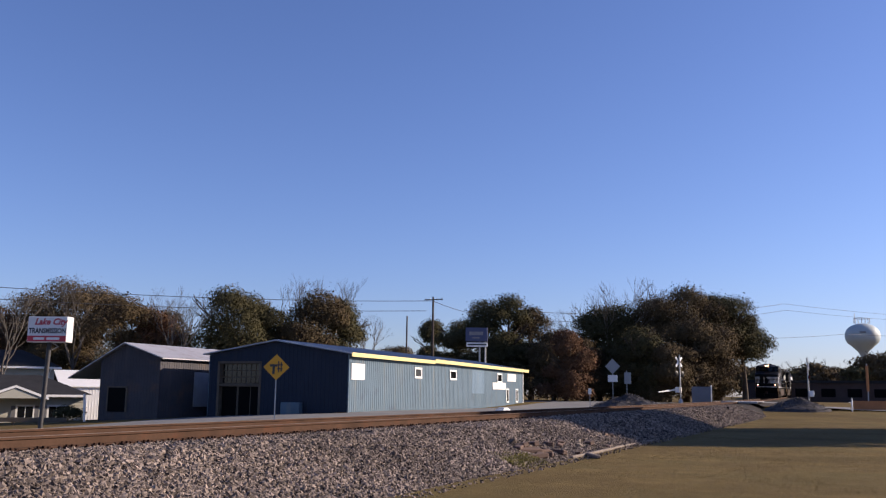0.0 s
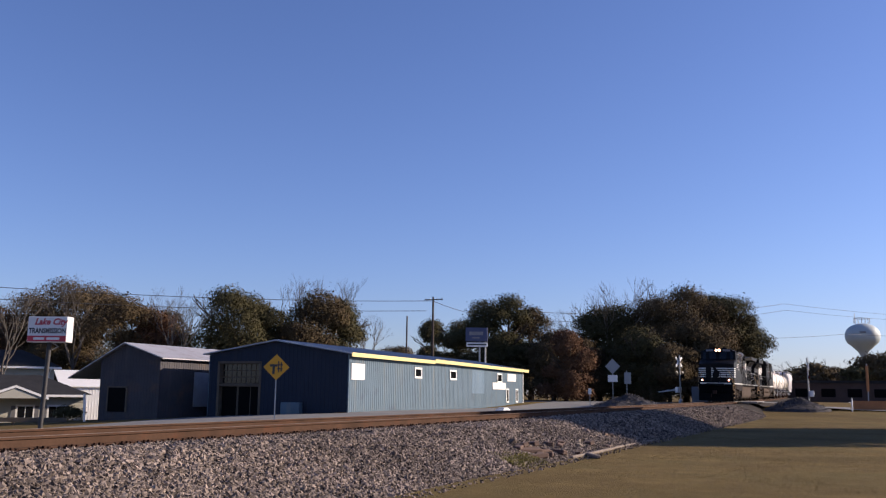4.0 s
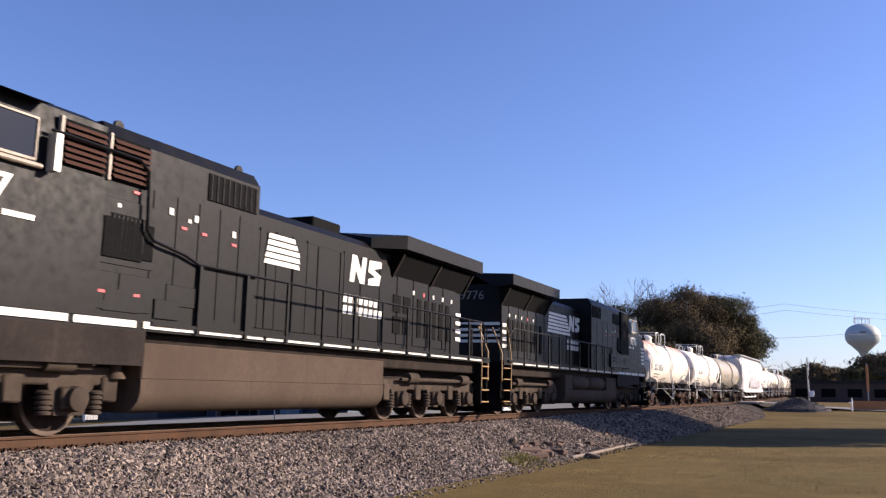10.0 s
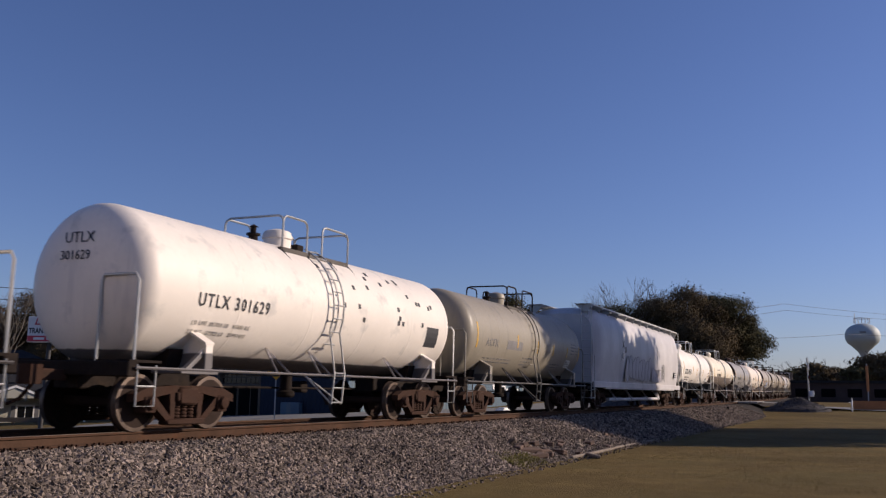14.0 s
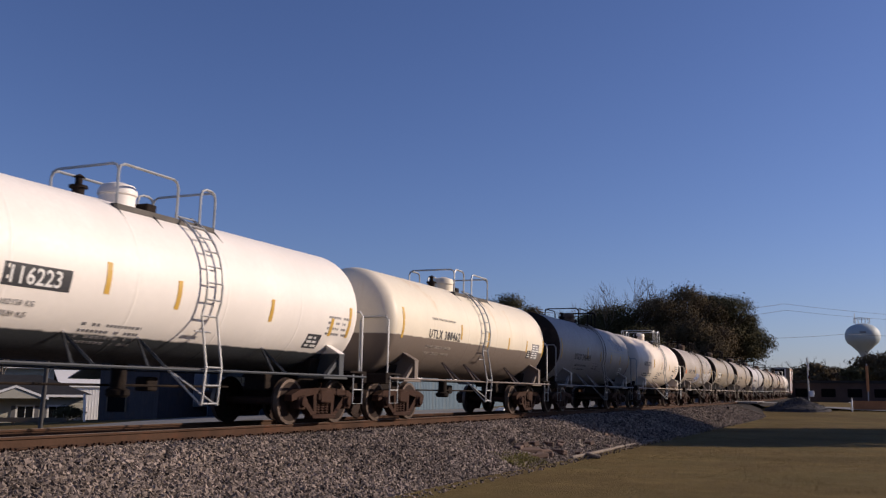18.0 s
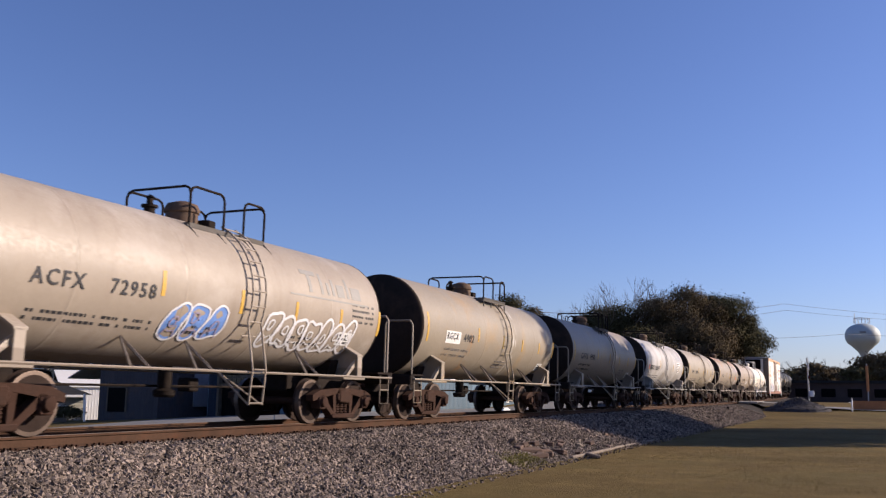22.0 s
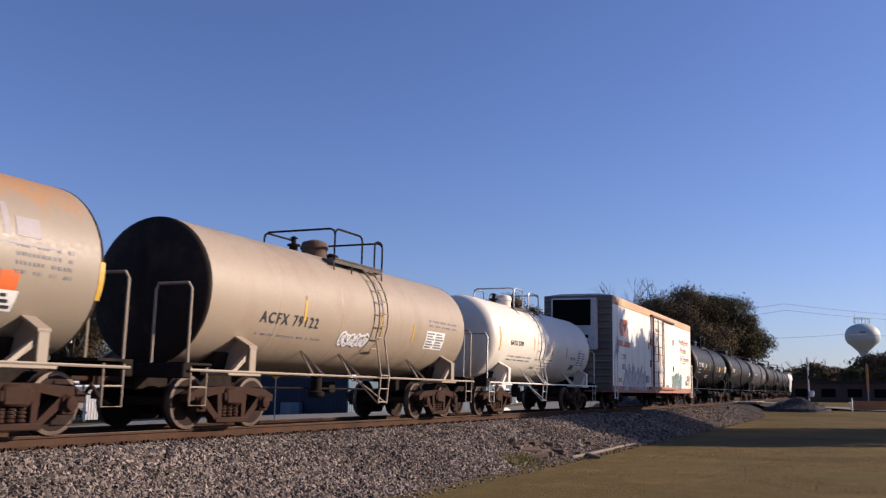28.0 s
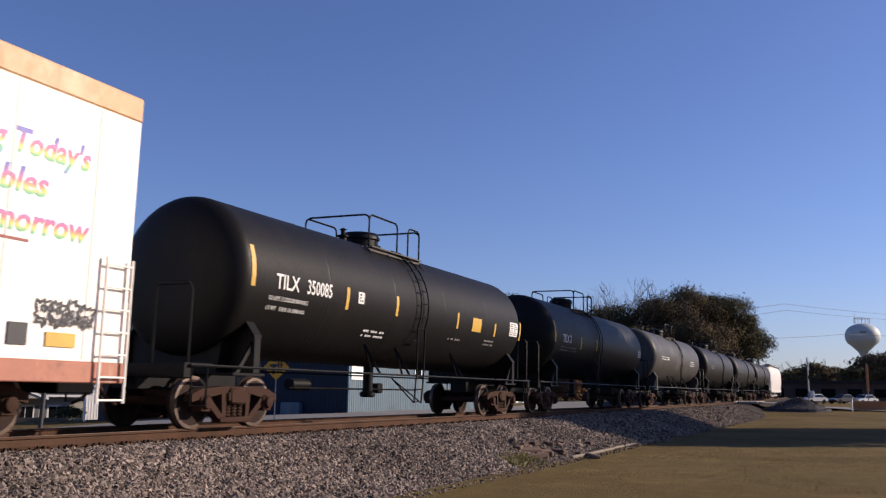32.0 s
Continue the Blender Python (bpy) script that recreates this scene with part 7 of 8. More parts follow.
    if tags:
        part("lettering", letters("X", 0.5, M_BLKTXT), t, at=pose(-5.2, -1.625, 2.9))
        part("number_board", Soup().box(-5.4, -4.85, -1.612, -1.604, 2.35, 2.72).mesh("number_board", M_WHTTXT), t, "white number patch")
        part("lettering", letters("76", 0.42, M_BLKTXT), t, at=pose(-5.38, -1.62, 2.40))
        part("stencil_frame", Soup().box(-4.6, -4.3, -1.608, -1.598, 2.72, 3.0).mesh("stencil_frame", M_GRYTXT), t)
        graffiti(t, -4.6, 0.9, 1.30, 2.62, [(mat("spray_lilac", (0.50, 0.47, 0.50), 0.6), 0.22), (M_TAGS, 0.05), (M_TAGK, 0.035)], 21, y=-1.602)
        graffiti(t, 1.2, 3.6, 1.30, 2.15, [(bpy.data.materials["spray_lilac"], 0.2), (M_TAGP, 0.05), (M_GRYTXT, 0.03)], 23, y=-1.602)
        graffiti(t, 3.7, 4.5, 1.4, 2.4, [(M_GRYTXT, 0.03), (M_TAGK, 0.02)], 22, y=-1.602, kind=1)
        part("placard", Soup().box(7.3, 7.75, -1.62, -1.58, 1.72, 2.02).mesh("placard", M_BLKTXT), t, "black data panel")
        part("stencil_bar", Soup().box(7.36, 7.69, -1.628, -1.62, 1.78, 1.84).box(7.36, 7.69, -1.628, -1.62, 1.90, 1.96).mesh("stencil_bar", M_WHTTXT), t)
    lower(t, 0.955)
    return t


def build_reefer(s0, s1):
    t = thing("refrigerator_car", "white insulated refrigerator boxcar with orange logo, rusty sills and graffiti", "boxcar")
    TRAIN.append((t, (s0 + s1) / 2, 7.65))
    M_BOX = tank_paint("reefer_white", (0.84, 0.79, 0.715), streak=((0.62, 0.52, 0.42), 0.14, 1.2), dirt=((0.66, 0.60, 0.52), 0.15, 1.2), var=0.04)
    M_BAND = mat("reefer_rust_band", (0.56, 0.33, 0.17), 0.6, var=0.12, scales=(0.6, 6), streak=((0.40, 0.17, 0.08), 0.35, 2), dirt=((0.66, 0.45, 0.28), 0.4, 1))
    M_SILL = mat("reefer_orange_sill", (0.38, 0.155, 0.10), 0.65, var=0.15, dirt=((0.20, 0.09, 0.06), 0.3, 3), streak=((0.6, 0.45, 0.35), 0.2, 3))
    hl, hw = 10.06, 1.58
    part("body", Soup().rbox(-hl, hl, -hw, hw, 1.1, 4.96, 0.015).mesh("body", M_BOX), t, "white insulated side")
    part("top_band", Soup().rbox(-hl - 0.02, hl + 0.02, -hw - 0.01, hw + 0.01, 4.955, 5.36, 0.03).mesh("top_band", M_BAND), t, "rust-stained orange top band")
    part("roof", Soup().hull([(x, y, z) for x in (-hl, hl) for y, z in ((-hw + 0.05, 5.36), (hw - 0.05, 5.36), (-0.8, 5.44), (0.8, 5.44))]).mesh("roof", M_STEEL), t)
    part("side_sill", Soup().rbox(-hl, hl, -hw - 0.012, hw + 0.012, 0.80, 1.11, 0.015).mesh("side_sill", M_SILL), t, "rust-orange side sill")
    part("underframe", Soup().rbox(-9.6, 9.6, -0.3, 0.3, 0.62, 0.95, 0.02).rbox(-5, -3, -0.9, 0.9, 0.6, 0.8, 0.03).rbox(1, 2.4, -1.2, -0.4, 0.5, 0.8, 0.03).tube([(-5.8, -1.2, 0.72), (5.8, -1.2, 0.72)], 0.03, 6).tube([(3.2, -0.9, 0.62), (4.4, -0.9, 0.62)], 0.17, 12).mesh("underframe", M_DARK, 40), t)
    for i in range(14):
        x = -9.2 + i * 1.42
        if not -2.3 < x < 1.1:
            part("panel_seam", cached("seam", mat("seam_shadow", (0.60, 0.56, 0.50), 0.6), lambda: Soup().box(-0.012, 0.012, -0.006, 0.002, 1.14, 4.94)), t, at=pose(x, -hw, 0))
    # door with its locking bars
    d0, d1, z0, z1 = -2.05, 0.95, 1.18, 4.98
    M_BARS = mat("door_bar_brown", (0.15, 0.07, 0.05), 0.7, var=0.2)
    M_DOOR = tank_paint("reefer_door_white", (0.76, 0.70, 0.62), streak=((0.42, 0.22, 0.13), 0.3, 2.0), dirt=((0.58, 0.42, 0.31), 0.3, 1.6), var=0.06)
    door = part("door", Soup().rbox(d0, d1, -hw - 0.07, -hw + 0.01, z0, z1, 0.02).mesh("door", M_DOOR), t, "rust-streaked sliding plug door")
    for za, zb in ((1.30, 2.45), (2.62, 3.35), (3.48, 4.85)):
        for xa, xb in ((d0 + 0.35, d0 + 1.38), (d0 + 1.5, d1 - 0.5)):
            part("door_panel", Soup().rbox(xa, xb, -hw - 0.085, -hw - 0.065, za, zb, 0.008).mesh("door_panel", M_DOOR), door, "raised door panel")
    for i in range(3):
        part("stencil_row", Soup().box(d0 + 0.5, d0 + 0.9 - 0.08 * i, -hw - 0.09, -hw - 0.084, 3.30 - i * 0.12, 3.36 - i * 0.12).mesh("stencil_row", M_TAGR), door, "unreadable red stencil bar")
    for z in (2.2, 3.4):
        part("keeper", Soup().rbox(d0 - 0.22, d0 - 0.10, -hw - 0.06, -hw, z, z + 0.38, 0.01).mesh("keeper", M_BARS), t, "brown door keeper")
    for x in (d0 + 0.05, d0 + 0.28, d0 + 1.42, d1 - 0.42, d1 - 0.06):
        part("lock_bar", cached("lock_bar", M_BARS, lambda: Soup().tube([(0, 0, 1.05), (0, 0, 5.0)], 0.024, 6)), door, "brown locking bar", at=pose(x, -hw - 0.11, 0))
    for z in (1.35, 1.95, 2.55, 2.95, 3.4, 4.1, 4.8):
        part("door_rib", cached("door_rib", M_BARS, lambda: Soup().box(d0 + 0.02, d1 - 0.02, -0.03, 0.0, -0.013, 0.013)), door, at=pose(0, -hw - 0.07, z))
    part("gear_box", Soup().rbox(-0.75, -0.35, -hw - 0.16, -hw - 0.07, 2.0, 2.55, 0.02).rbox(-0.15, 0.15, -hw - 0.14, -hw - 0.07, 1.9, 2.6, 0.02).mesh("gear_box", M_BOX), door)
    part("lettering", letters("PARK RIDGE", 0.26, M_TAGR), door, at=pose(-1.32, -hw - 0.092, 4.22) @ Matrix.Diagonal((0.8, 1, 1, 1)))
    part("door_track", Soup().rbox(d0 - 0.15, 4.1, -hw - 0.14, -hw, 5.0, 5.10, 0.01).mesh("door_track", M_BARS), t, "upper door track")
    part("door_track", Soup().rbox(d0 - 0.6, 4.3, -hw - 0.14, -hw, 1.0, 1.14, 0.01).mesh("door_track", M_SILL), t, "lower door track")
    # marks
    y = -hw - 0.004
    s = Soup()
    s.prism([(-8.75, 3.72), (-8.55, 3.52), (-8.2, 3.52), (-8.2, 4.28), (-8.45, 4.36), (-8.7, 4.28), (-8.82, 4.05)], y - 0.004, y, 'y')
    s.prism([(-8.15, 4.36), (-7.3, 4.36), (-7.35, 4.1), (-7.5, 4.1), (-7.6, 3.5), (-8.0, 3.5), (-7.95, 4.0), (-8.15, 4.0)], y - 0.004, y, 'y')
    part("logo", s.mesh("logo", M_ORANGE), t, "orange company emblem as plain shapes")
    fl = Soup()
    for k in range(3):
        a = k * math.pi / 3
        c = (-8.42, 4.0)
        dx, dz = 0.2 * math.cos(a), 0.22 * math.sin(a)
        nx, nz = -0.022 * math.sin(a), 0.022 * math.cos(a)
        fl.prism([(c[0] - dx - nx, c[1] - dz - nz), (c[0] + dx - nx, c[1] + dz - nz), (c[0] + dx + nx, c[1] + dz + nz), (c[0] - dx + nx, c[1] - dz + nz)], y - 0.009, y - 0.005 - 0.0005 * k, 'y')
    part("snowflake", fl.mesh("snowflake", M_WHTTXT), t)
    s = Soup()
    for i in range(9):
        w = 0.22
        s.box(-9.3 + i * 0.285, -9.3 + i * 0.285 + w, y - 0.004, y, 3.02, 3.30 if i != 4 else 3.10)
    part("brand_bar", s.mesh("brand_bar", M_ORANGE), t, "orange brand lettering drawn as bars")
    part("lettering", letters("CRYX", 0.36, M_TAGR), t, "maroon reporting mark", at=pose(-8.5, y, 2.42))
    part("lettering", letters("3075", 0.36, M_TAGR), t, "maroon car number", at=pose(-8.42, y, 1.92))
    for i, tx in enumerate(("Protecting Today's", "Perishables", "For Tomorrow")):
        part("lettering", letters(tx, 0.50, M_RAINBOW, slant=0.2, bold=0.012), t, "rainbow-coloured slogan lettering", at=pose(5.93 + (0, 0.35, 0.35)[i], y, 3.92 - 0.54 * i) @ Matrix.Diagonal(((0.84, 0.95, 0.92)[i], 1, 1, 1)))
    part("writing_bar", Soup().box(6.9, 8.2, y - 0.003, y, 2.70, 2.74).mesh("writing_bar", M_TAGR), t)
    for z in (3.72, 2.1):
        part("latch", Soup().rbox(4.0, 4.14, -hw - 0.03, -hw, z, z + 0.35, 0.01).mesh("latch", M_DARK), t, "small black latch recess")
    for x0, x1, z0, z1, m in ((-9.0, -8.5, 1.3, 1.5, M_YELL), (-2.75, -2.48, 3.15, 3.55, M_YELL), (8.6, 9.1, 1.3, 1.5, M_YELL), (-3.3, -2.5, 1.35, 1.72, M_TAGP), (-2.85, -2.5, 1.36, 1.71, M_WHTTXT), (8.0, 8.3, 1.3, 1.6, M_BLKTXT), (-8.2, -7.7, 1.0, 1.08, M_GOLD), (-1.2, -0.7, 0.85, 1.0, M_YELL), (1.9, 2.6, 1.15, 1.27, M_GOLD)):
        part("placard", Soup().box(x0, x1, y - 0.02, y - 0.004 * (m is not M_WHTTXT), z0, z1).mesh("placard", m), t)
    graffiti(t, -8.1, -3.4, 0.85, 2.2, [(M_TAGS, 0.24), (M_TAGW, 0.12), (M_TAGP, 0.06)], 31, y=y, kind=1)
    graffiti(t, 3.7, 6.6, 0.85, 2.1, [(M_TAGG, 0.16), (M_TAGS, 0.10), (M_TAGK, 0.05)], 32, y=y, kind=1)
    graffiti(t, -9.6, -9.1, 2.4, 3.5, [(M_TAGP, 0.03)], 33, y=y)
    graffiti(t, 8.4, 9.4, 1.55, 2.0, [(M_TAGK, 0.02)], 34, y=y, kind=1)
    # refrigeration end
    M_END = mat("reefer_end_brown", (0.15, 0.12, 0.10), 0.75, var=0.2, scales=(1, 8), streak=((0.3, 0.26, 0.22), 0.3, 2))
    end = part("end_wall", Soup().rbox(-hl - 0.08, -hl, -hw, hw, 0.9, 5.35, 0.02).mesh("end_wall", M_END), t, "brown ribbed end wall")
    for i in range(13):
        part("end_rib", cached("end_rib", M_END, lambda: Soup().rbox(-0.07, 0.0, -hw + 0.05, hw - 0.05, 0, 0.12, 0.02)), end, at=pose(-hl - 0.08, 0, 1.2 + i * 0.32))
    un = part("cooling_unit", Soup().rbox(-hl - 0.42, -hl - 0.05, -0.95, 1.15, 2.75, 5.2, 0.05).mesh("cooling_unit", mat("unit_grey", (0.50, 0.48, 0.46), 0.6, var=0.1, dirt=((0.3, 0.27, 0.24), 0.3, 2))), t, "grey refrigeration unit with a black grille")
    part("grille", Soup().rbox(-hl - 0.46, -hl - 0.40, -0.7, 1.05, 3.9, 5.12, 0.02).mesh("grille", M_DARK), un, "black condenser grille")
    part("vent", Soup().box(-hl - 0.44, -hl - 0.41, -0.6, -0.35, 2.95, 3.15).box(-hl - 0.44, -hl - 0.41, 0.4, 0.6, 2.95, 3.1).box(-hl - 0.44, -hl - 0.41, -0.6, -0.4, 3.3, 3.45).mesh("vent", M_DARK), un)
    for k in (-1, 1):
        lad = Soup()
        for x, yy in ((k * (hl - 0.05), -hw - 0.08), (k * (hl - 0.55), -hw - 0.08)):
            lad.tube([(x, yy, 0.5), (x, yy, 2.7)], 0.024, 6)
        for i in range(7):
            lad.tube([(k * (hl - 0.05), -hw - 0.08, 0.55 + i * 0.34), (k * (hl - 0.55), -hw - 0.08, 0.55 + i * 0.34)], 0.018, 5)
        part("ladder", lad.mesh("ladder", M_BOX), t, "short cream corner ladder")
        coupler(t, k * (s1 - s0 - 1.1) / 2, k)
        part("draft_sill", Soup().rbox(min(k * hl, k * (hl + 0.75)), max(k * hl, k * (hl + 0.75)), -0.3, 0.3, 0.62, 1.0, 0.02).mesh("draft_sill", M_DARK), t)
        freight_truck(t, k * 7.65)
    lower(t, 0.945)
    return t


# ---- locomotives ----
def loco_truck(parent, cx):
    wb, r = 2.0, 0.53

    def bolster():
        s = Soup().rbox(-2.6, 2.6, -0.55, 0.55, 0.55, 0.95, 0.04)
        for x in (-wb, 0, wb):
            s.tube([(x, -0.95, r), (x, 0.95, r)], 0.11, 10).rbox(x - 0.45, x + 0.45, -0.45, 0.45, 0.2, 0.8, 0.05)
        return s

    def cast_frame():
        s = Soup()
        s.rbox(-2.85, 2.85, -0.10, 0.10, 0.72, 1.0, 0.03)
        for x in (-wb, 0, wb):
            s.hull([(x + a, y, z) for a, z in ((-0.42, 0.75), (0.42, 0.75), (-0.26, 0.30), (0.26, 0.30)) for y in (-0.10, 0.09)])
            s.rbox(x - 0.24, x + 0.24, -0.2, 0.1, 0.38, 0.70, 0.03)
            s.lathe_y([(-0.30, 0.10), (-0.28, 0.17), (-0.16, 0.19)], 14, cx=x, cz=r)
        for x in (-2.7, -1.0, 1.0, 2.7):
            s.rbox(x - 0.16, x + 0.16, -0.14, 0.10, 0.48, 0.86, 0.03)
        s.tube([(-2.2, -0.24, 0.98), (2.2, -0.24, 0.98)], 0.045, 6)
        for x in (-1.6, 1.6):
            s.tube([(x - 0.25, -0.22, 1.02), (x + 0.25, -0.22, 1.02)], 0.13, 12)
        return s

    def coil():
        prof = []
        for i in range(5):
            prof += [(0.085, 0.30 + i * 0.07), (0.12, 0.315 + i * 0.07), (0.12, 0.345 + i * 0.07)]
        return Soup().lathe_z(prof + [(0.085, 0.65)], 12)
    M_LT = bpy.data.materials.get("loco_truck_dust") or mat("loco_truck_dust", (0.062, 0.047, 0.037), 0.9, var=0.3, scales=(2, 18), dirt=((0.035, 0.027, 0.022), 0.4, 3), spec=0.1)
    t = part("truck", cached("loco_bolster", M_LT, bolster, 40), parent, "dusty three-axle truck", at=pose(cx, 0, 0))
    for k in (-1, 1):
        part("side_frame", cached("loco_side_frame", M_LT, cast_frame, 40), t, at=pose(0, k * 1.12, 0, 0, 0, 0 if k < 0 else 180))
        for x in (-2.45, -1.55, -0.45, 0.45, 1.55, 2.45):
            part("spring", cached("loco_spring", M_LT, coil, 40), t, at=pose(x, k * 1.2, 0))
        for x in (-wb, 0, wb):
            part("wheel", wheel_mesh(r), t, at=pose(x, k * 0.755, r, 0, 0, 0 if k < 0 else 180))


def build_loco(number, centre, flip):
    """Six-axle road locomotive, its cab towards -x in its own space; flip turns the numerals so that they read from outside."""
    t = thing("locomotive", "black diesel freight locomotive with white nose stripes and lit headlights" if not flip else "black diesel freight locomotive running long hood first", "locomotive")
    TRAIN.append((t, centre, -7.0 if flip else 7.0))
    # frame and walkway
    fr = part("underframe", Soup().rbox(-10.15, 10.3, -1.28, 1.28, 1.30, 1.64, 0.03).rbox(-9.9, 10.0, -0.9, 0.9, 1.0, 1.4, 0.03).mesh("underframe", M_UNDER), t, "dusty black underframe")
    for k in (-1, 1):
        for a, b in ((-9.65, -8.3), (-8.05, -6.75), (-6.6, -5.5), (-5.4, -4.2), (-4.05, -1.0), (-0.9, 2.4), (2.5, 5.9), (6.0, 9.6)):
            part("sill_stripe", Soup().box(a, b, min(k * 1.525, k * 1.50), max(k * 1.525, k * 1.50), 1.68, 1.79).mesh("sill_stripe", M_LWHITE), t, "white sill stripe")
    part("walkway", Soup().box(-10.2, 10.3, -1.5, 1.5, 1.64, 1.80).box(-3.9, 10.0, -1.56, 1.56, 1.74, 1.80).mesh("walkway", M_BLACK), t)
    # nose and wide cab
    def mirror(pts):
        return pts + [(x, -y, z) for x, y, z in pts]
    nose = Soup().hull(mirror([(-9.58, 1.50, 1.8), (-9.72, 0.95, 1.8), (-8.4, 1.52, 1.8), (-9.58, 1.50, 3.48), (-9.72, 0.95, 3.52), (-8.35, 1.52, 3.70), (-9.58, 0.9, 3.66), (-8.45, 0.95, 4.02), (-8.40, 1.48, 3.96)]))
    part("nose", nose.mesh("nose", M_BLACK, 30), t, "black angular nose")
    cab = Soup().hull(mirror([(-8.45, 1.52, 1.8), (-5.0, 1.52, 1.8), (-8.42, 1.52, 3.9), (-5.0, 1.52, 3.9), (-8.18, 1.46, 4.74), (-5.0, 1.46, 4.74), (-8.05, 1.0, 4.96), (-5.0, 1.0, 4.96), (-8.5, 0.9, 3.98), (-8.24, 0.9, 4.78), (-8.12, 0.6, 5.02), (-5.0, 0.6, 5.02)]))
    c = part("cab", cab.mesh("cab", M_BLACK, 30), t, "black wide cab")
    for k in (-1, 1):
        part("windshield", Soup().hull([(-8.52, k * 0.16, 4.02), (-8.46, k * 1.32, 3.98), (-8.30, k * 0.16, 4.70), (-8.25, k * 1.26, 4.66), (-8.50, k * 0.16, 4.02), (-8.44, k * 1.32, 3.98), (-8.26, k * 0.16, 4.70), (-8.21, k * 1.26, 4.66)]).mesh("windshield", M_GLASS), c, "dark windshield pane")
        for a, b in ((-7.75, -7.05), (-6.95, -6.3)):
            w = part("side_window", Soup().box(a, b, min(k * 1.535, k * 1.50), max(k * 1.535, k * 1.50), 3.90, 4.46).mesh("side_window", M_GLASS), c, "cab side window")
            f = Soup()
            y0, y1 = min(k * 1.555, k * 1.51), max(k * 1.555, k * 1.51)
            f.box(a - 0.022, a, y0, y1, 3.87, 4.49).box(b, b + 0.022, y0, y1, 3.87, 4.49).box(a, b, y0, y1, 3.86, 3.90).box(a, b, y0, y1, 4.46, 4.49)
            part("window_frame", f.mesh("window_frame", M_CREAM), w, "worn cream window frame")
        part("armrest", Soup().rbox(-7.0, -6.2, min(k * 1.62, k * 1.52), max(k * 1.62, k * 1.52), 3.76, 3.83, 0.02).mesh("armrest", M_CREAM), c)
        part("mirror", Soup().box(-6.12, -6.02, min(k * 1.72, k * 1.56), max(k * 1.72, k * 1.56), 3.75, 4.3).mesh("mirror", M_STEEL), c, "bright wind deflector")
        part("sunshade", Soup().hull([(-7.9, k * 1.46, 4.74), (-6.2, k * 1.46, 4.74), (-7.9, k * 1.72, 4.68), (-6.2, k * 1.72, 4.68), (-7.9, k * 1.46, 4.76)]).mesh("sunshade", M_BLACK), c)
        for a in (-5.85, -4.95) if k < 0 or not flip else ():
            v = part("cab_vent", cached("cab_vent%d" % k, M_DARK, lambda: Soup().rbox(0, 0.78, min(k * 1.54, k * 1.49), max(k * 1.54, k * 1.49), 3.92, 4.62, 0.01)), c, "louvred intake", at=pose(a, 0, 0))
            part("vent_post", cached("vent_post%d" % k, M_CREAM, lambda: Soup().box(-0.07, -0.02, min(k * 1.56, k * 1.5), max(k * 1.56, k * 1.5), 3.9, 4.64)), v, "pale post beside the louvres")
            for i in range(7):
                part("louvre", cached("cab_louvre%d" % k, M_RUSTLOUVRE, lambda: Soup().hull([(x, k * yy, z) for x in (0.02, 0.76) for yy, z in ((1.54, 0.05), (1.585, 0.0), (1.585, 0.02), (1.54, 0.07))])), v, "rust-brown louvre slat", at=pose(0, 0, 3.95 + i * 0.092))
        y = k * 1.53
        # stripes on the side of the nose
        for i in range(5):
            z = 2.28 + i * 0.19
            part("stripe", Soup().hull([(-9.585, k * 1.51, z), (-9.585, k * 1.51, z + 0.11), (-8.95 + 0.05 * i, k * 1.522, z), (-8.93 + 0.05 * i, k * 1.522, z + 0.11), (-9.57, k * 1.48, z), (-8.95, k * 1.49, z + 0.1)]).mesh("stripe", M_LWHITE), t, "white nose stripe")
        m = letters(number, 0.54, M_LWHITE, bold=0.010, width=1.16)
        if k < 0:
            part("road_number", m, t, "white road number", at=pose(-7.85, -1.528, 3.22))
        else:
            part("road_number", m, t, "white road number", at=pose(-6.55, 1.528, 3.22, 0, 0, 180))
        part("writing_bar", Soup().box(-7.2, -6.98, min(y, y * 1.003), max(y, y * 1.003), 3.02, 3.10).box(-6.7, -6.2, min(y, y * 1.003), max(y, y * 1.003), 3.02, 3.10).mesh("writing_bar", M_LWHITE), t)
        for x0, x1, z0, z1 in ((-5.0, -4.2, 2.72, 3.35),):
            part("hatch", Soup().rbox(x0, x1, min(k * 1.50, k * 1.54), max(k * 1.50, k * 1.54), z0, z1, 0.01).mesh("hatch", M_DARK), t, "black side opening")
    # stripes across the nose
    for i in range(5):
        z = 2.28 + i * 0.19
        part("stripe", Soup().box(-9.735, -9.715, -0.95, 0.95, z, z + 0.11).mesh("stripe", M_LWHITE), t, "white nose stripe")
        for k in (-1, 1):
            part("stripe", Soup().hull([(-9.733, k * 0.95, z), (-9.733, k * 0.95, z + 0.11), (-9.592, k * 1.51, z), (-9.592, k * 1.51, z + 0.11), (-9.71, k * 0.95, z), (-9.57, k * 1.5, z + 0.1)]).mesh("stripe", M_LWHITE), t)
    part("emblem", Soup().prism([(-0.22, 2.3), (0.25, 2.25), (0.34, 2.6), (0.15, 2.85), (0.32, 3.12), (0.05, 3.2), (-0.12, 2.9), (-0.3, 2.8)], -9.755, -9.738, 'x').mesh("emblem", M_BLACK), t, "black emblem shape on the nose")
    part("nose_door", Soup().rbox(-9.75, -9.69, 0.42, 0.88, 1.95, 3.42, 0.01).mesh("nose_door", M_BLACK), t)
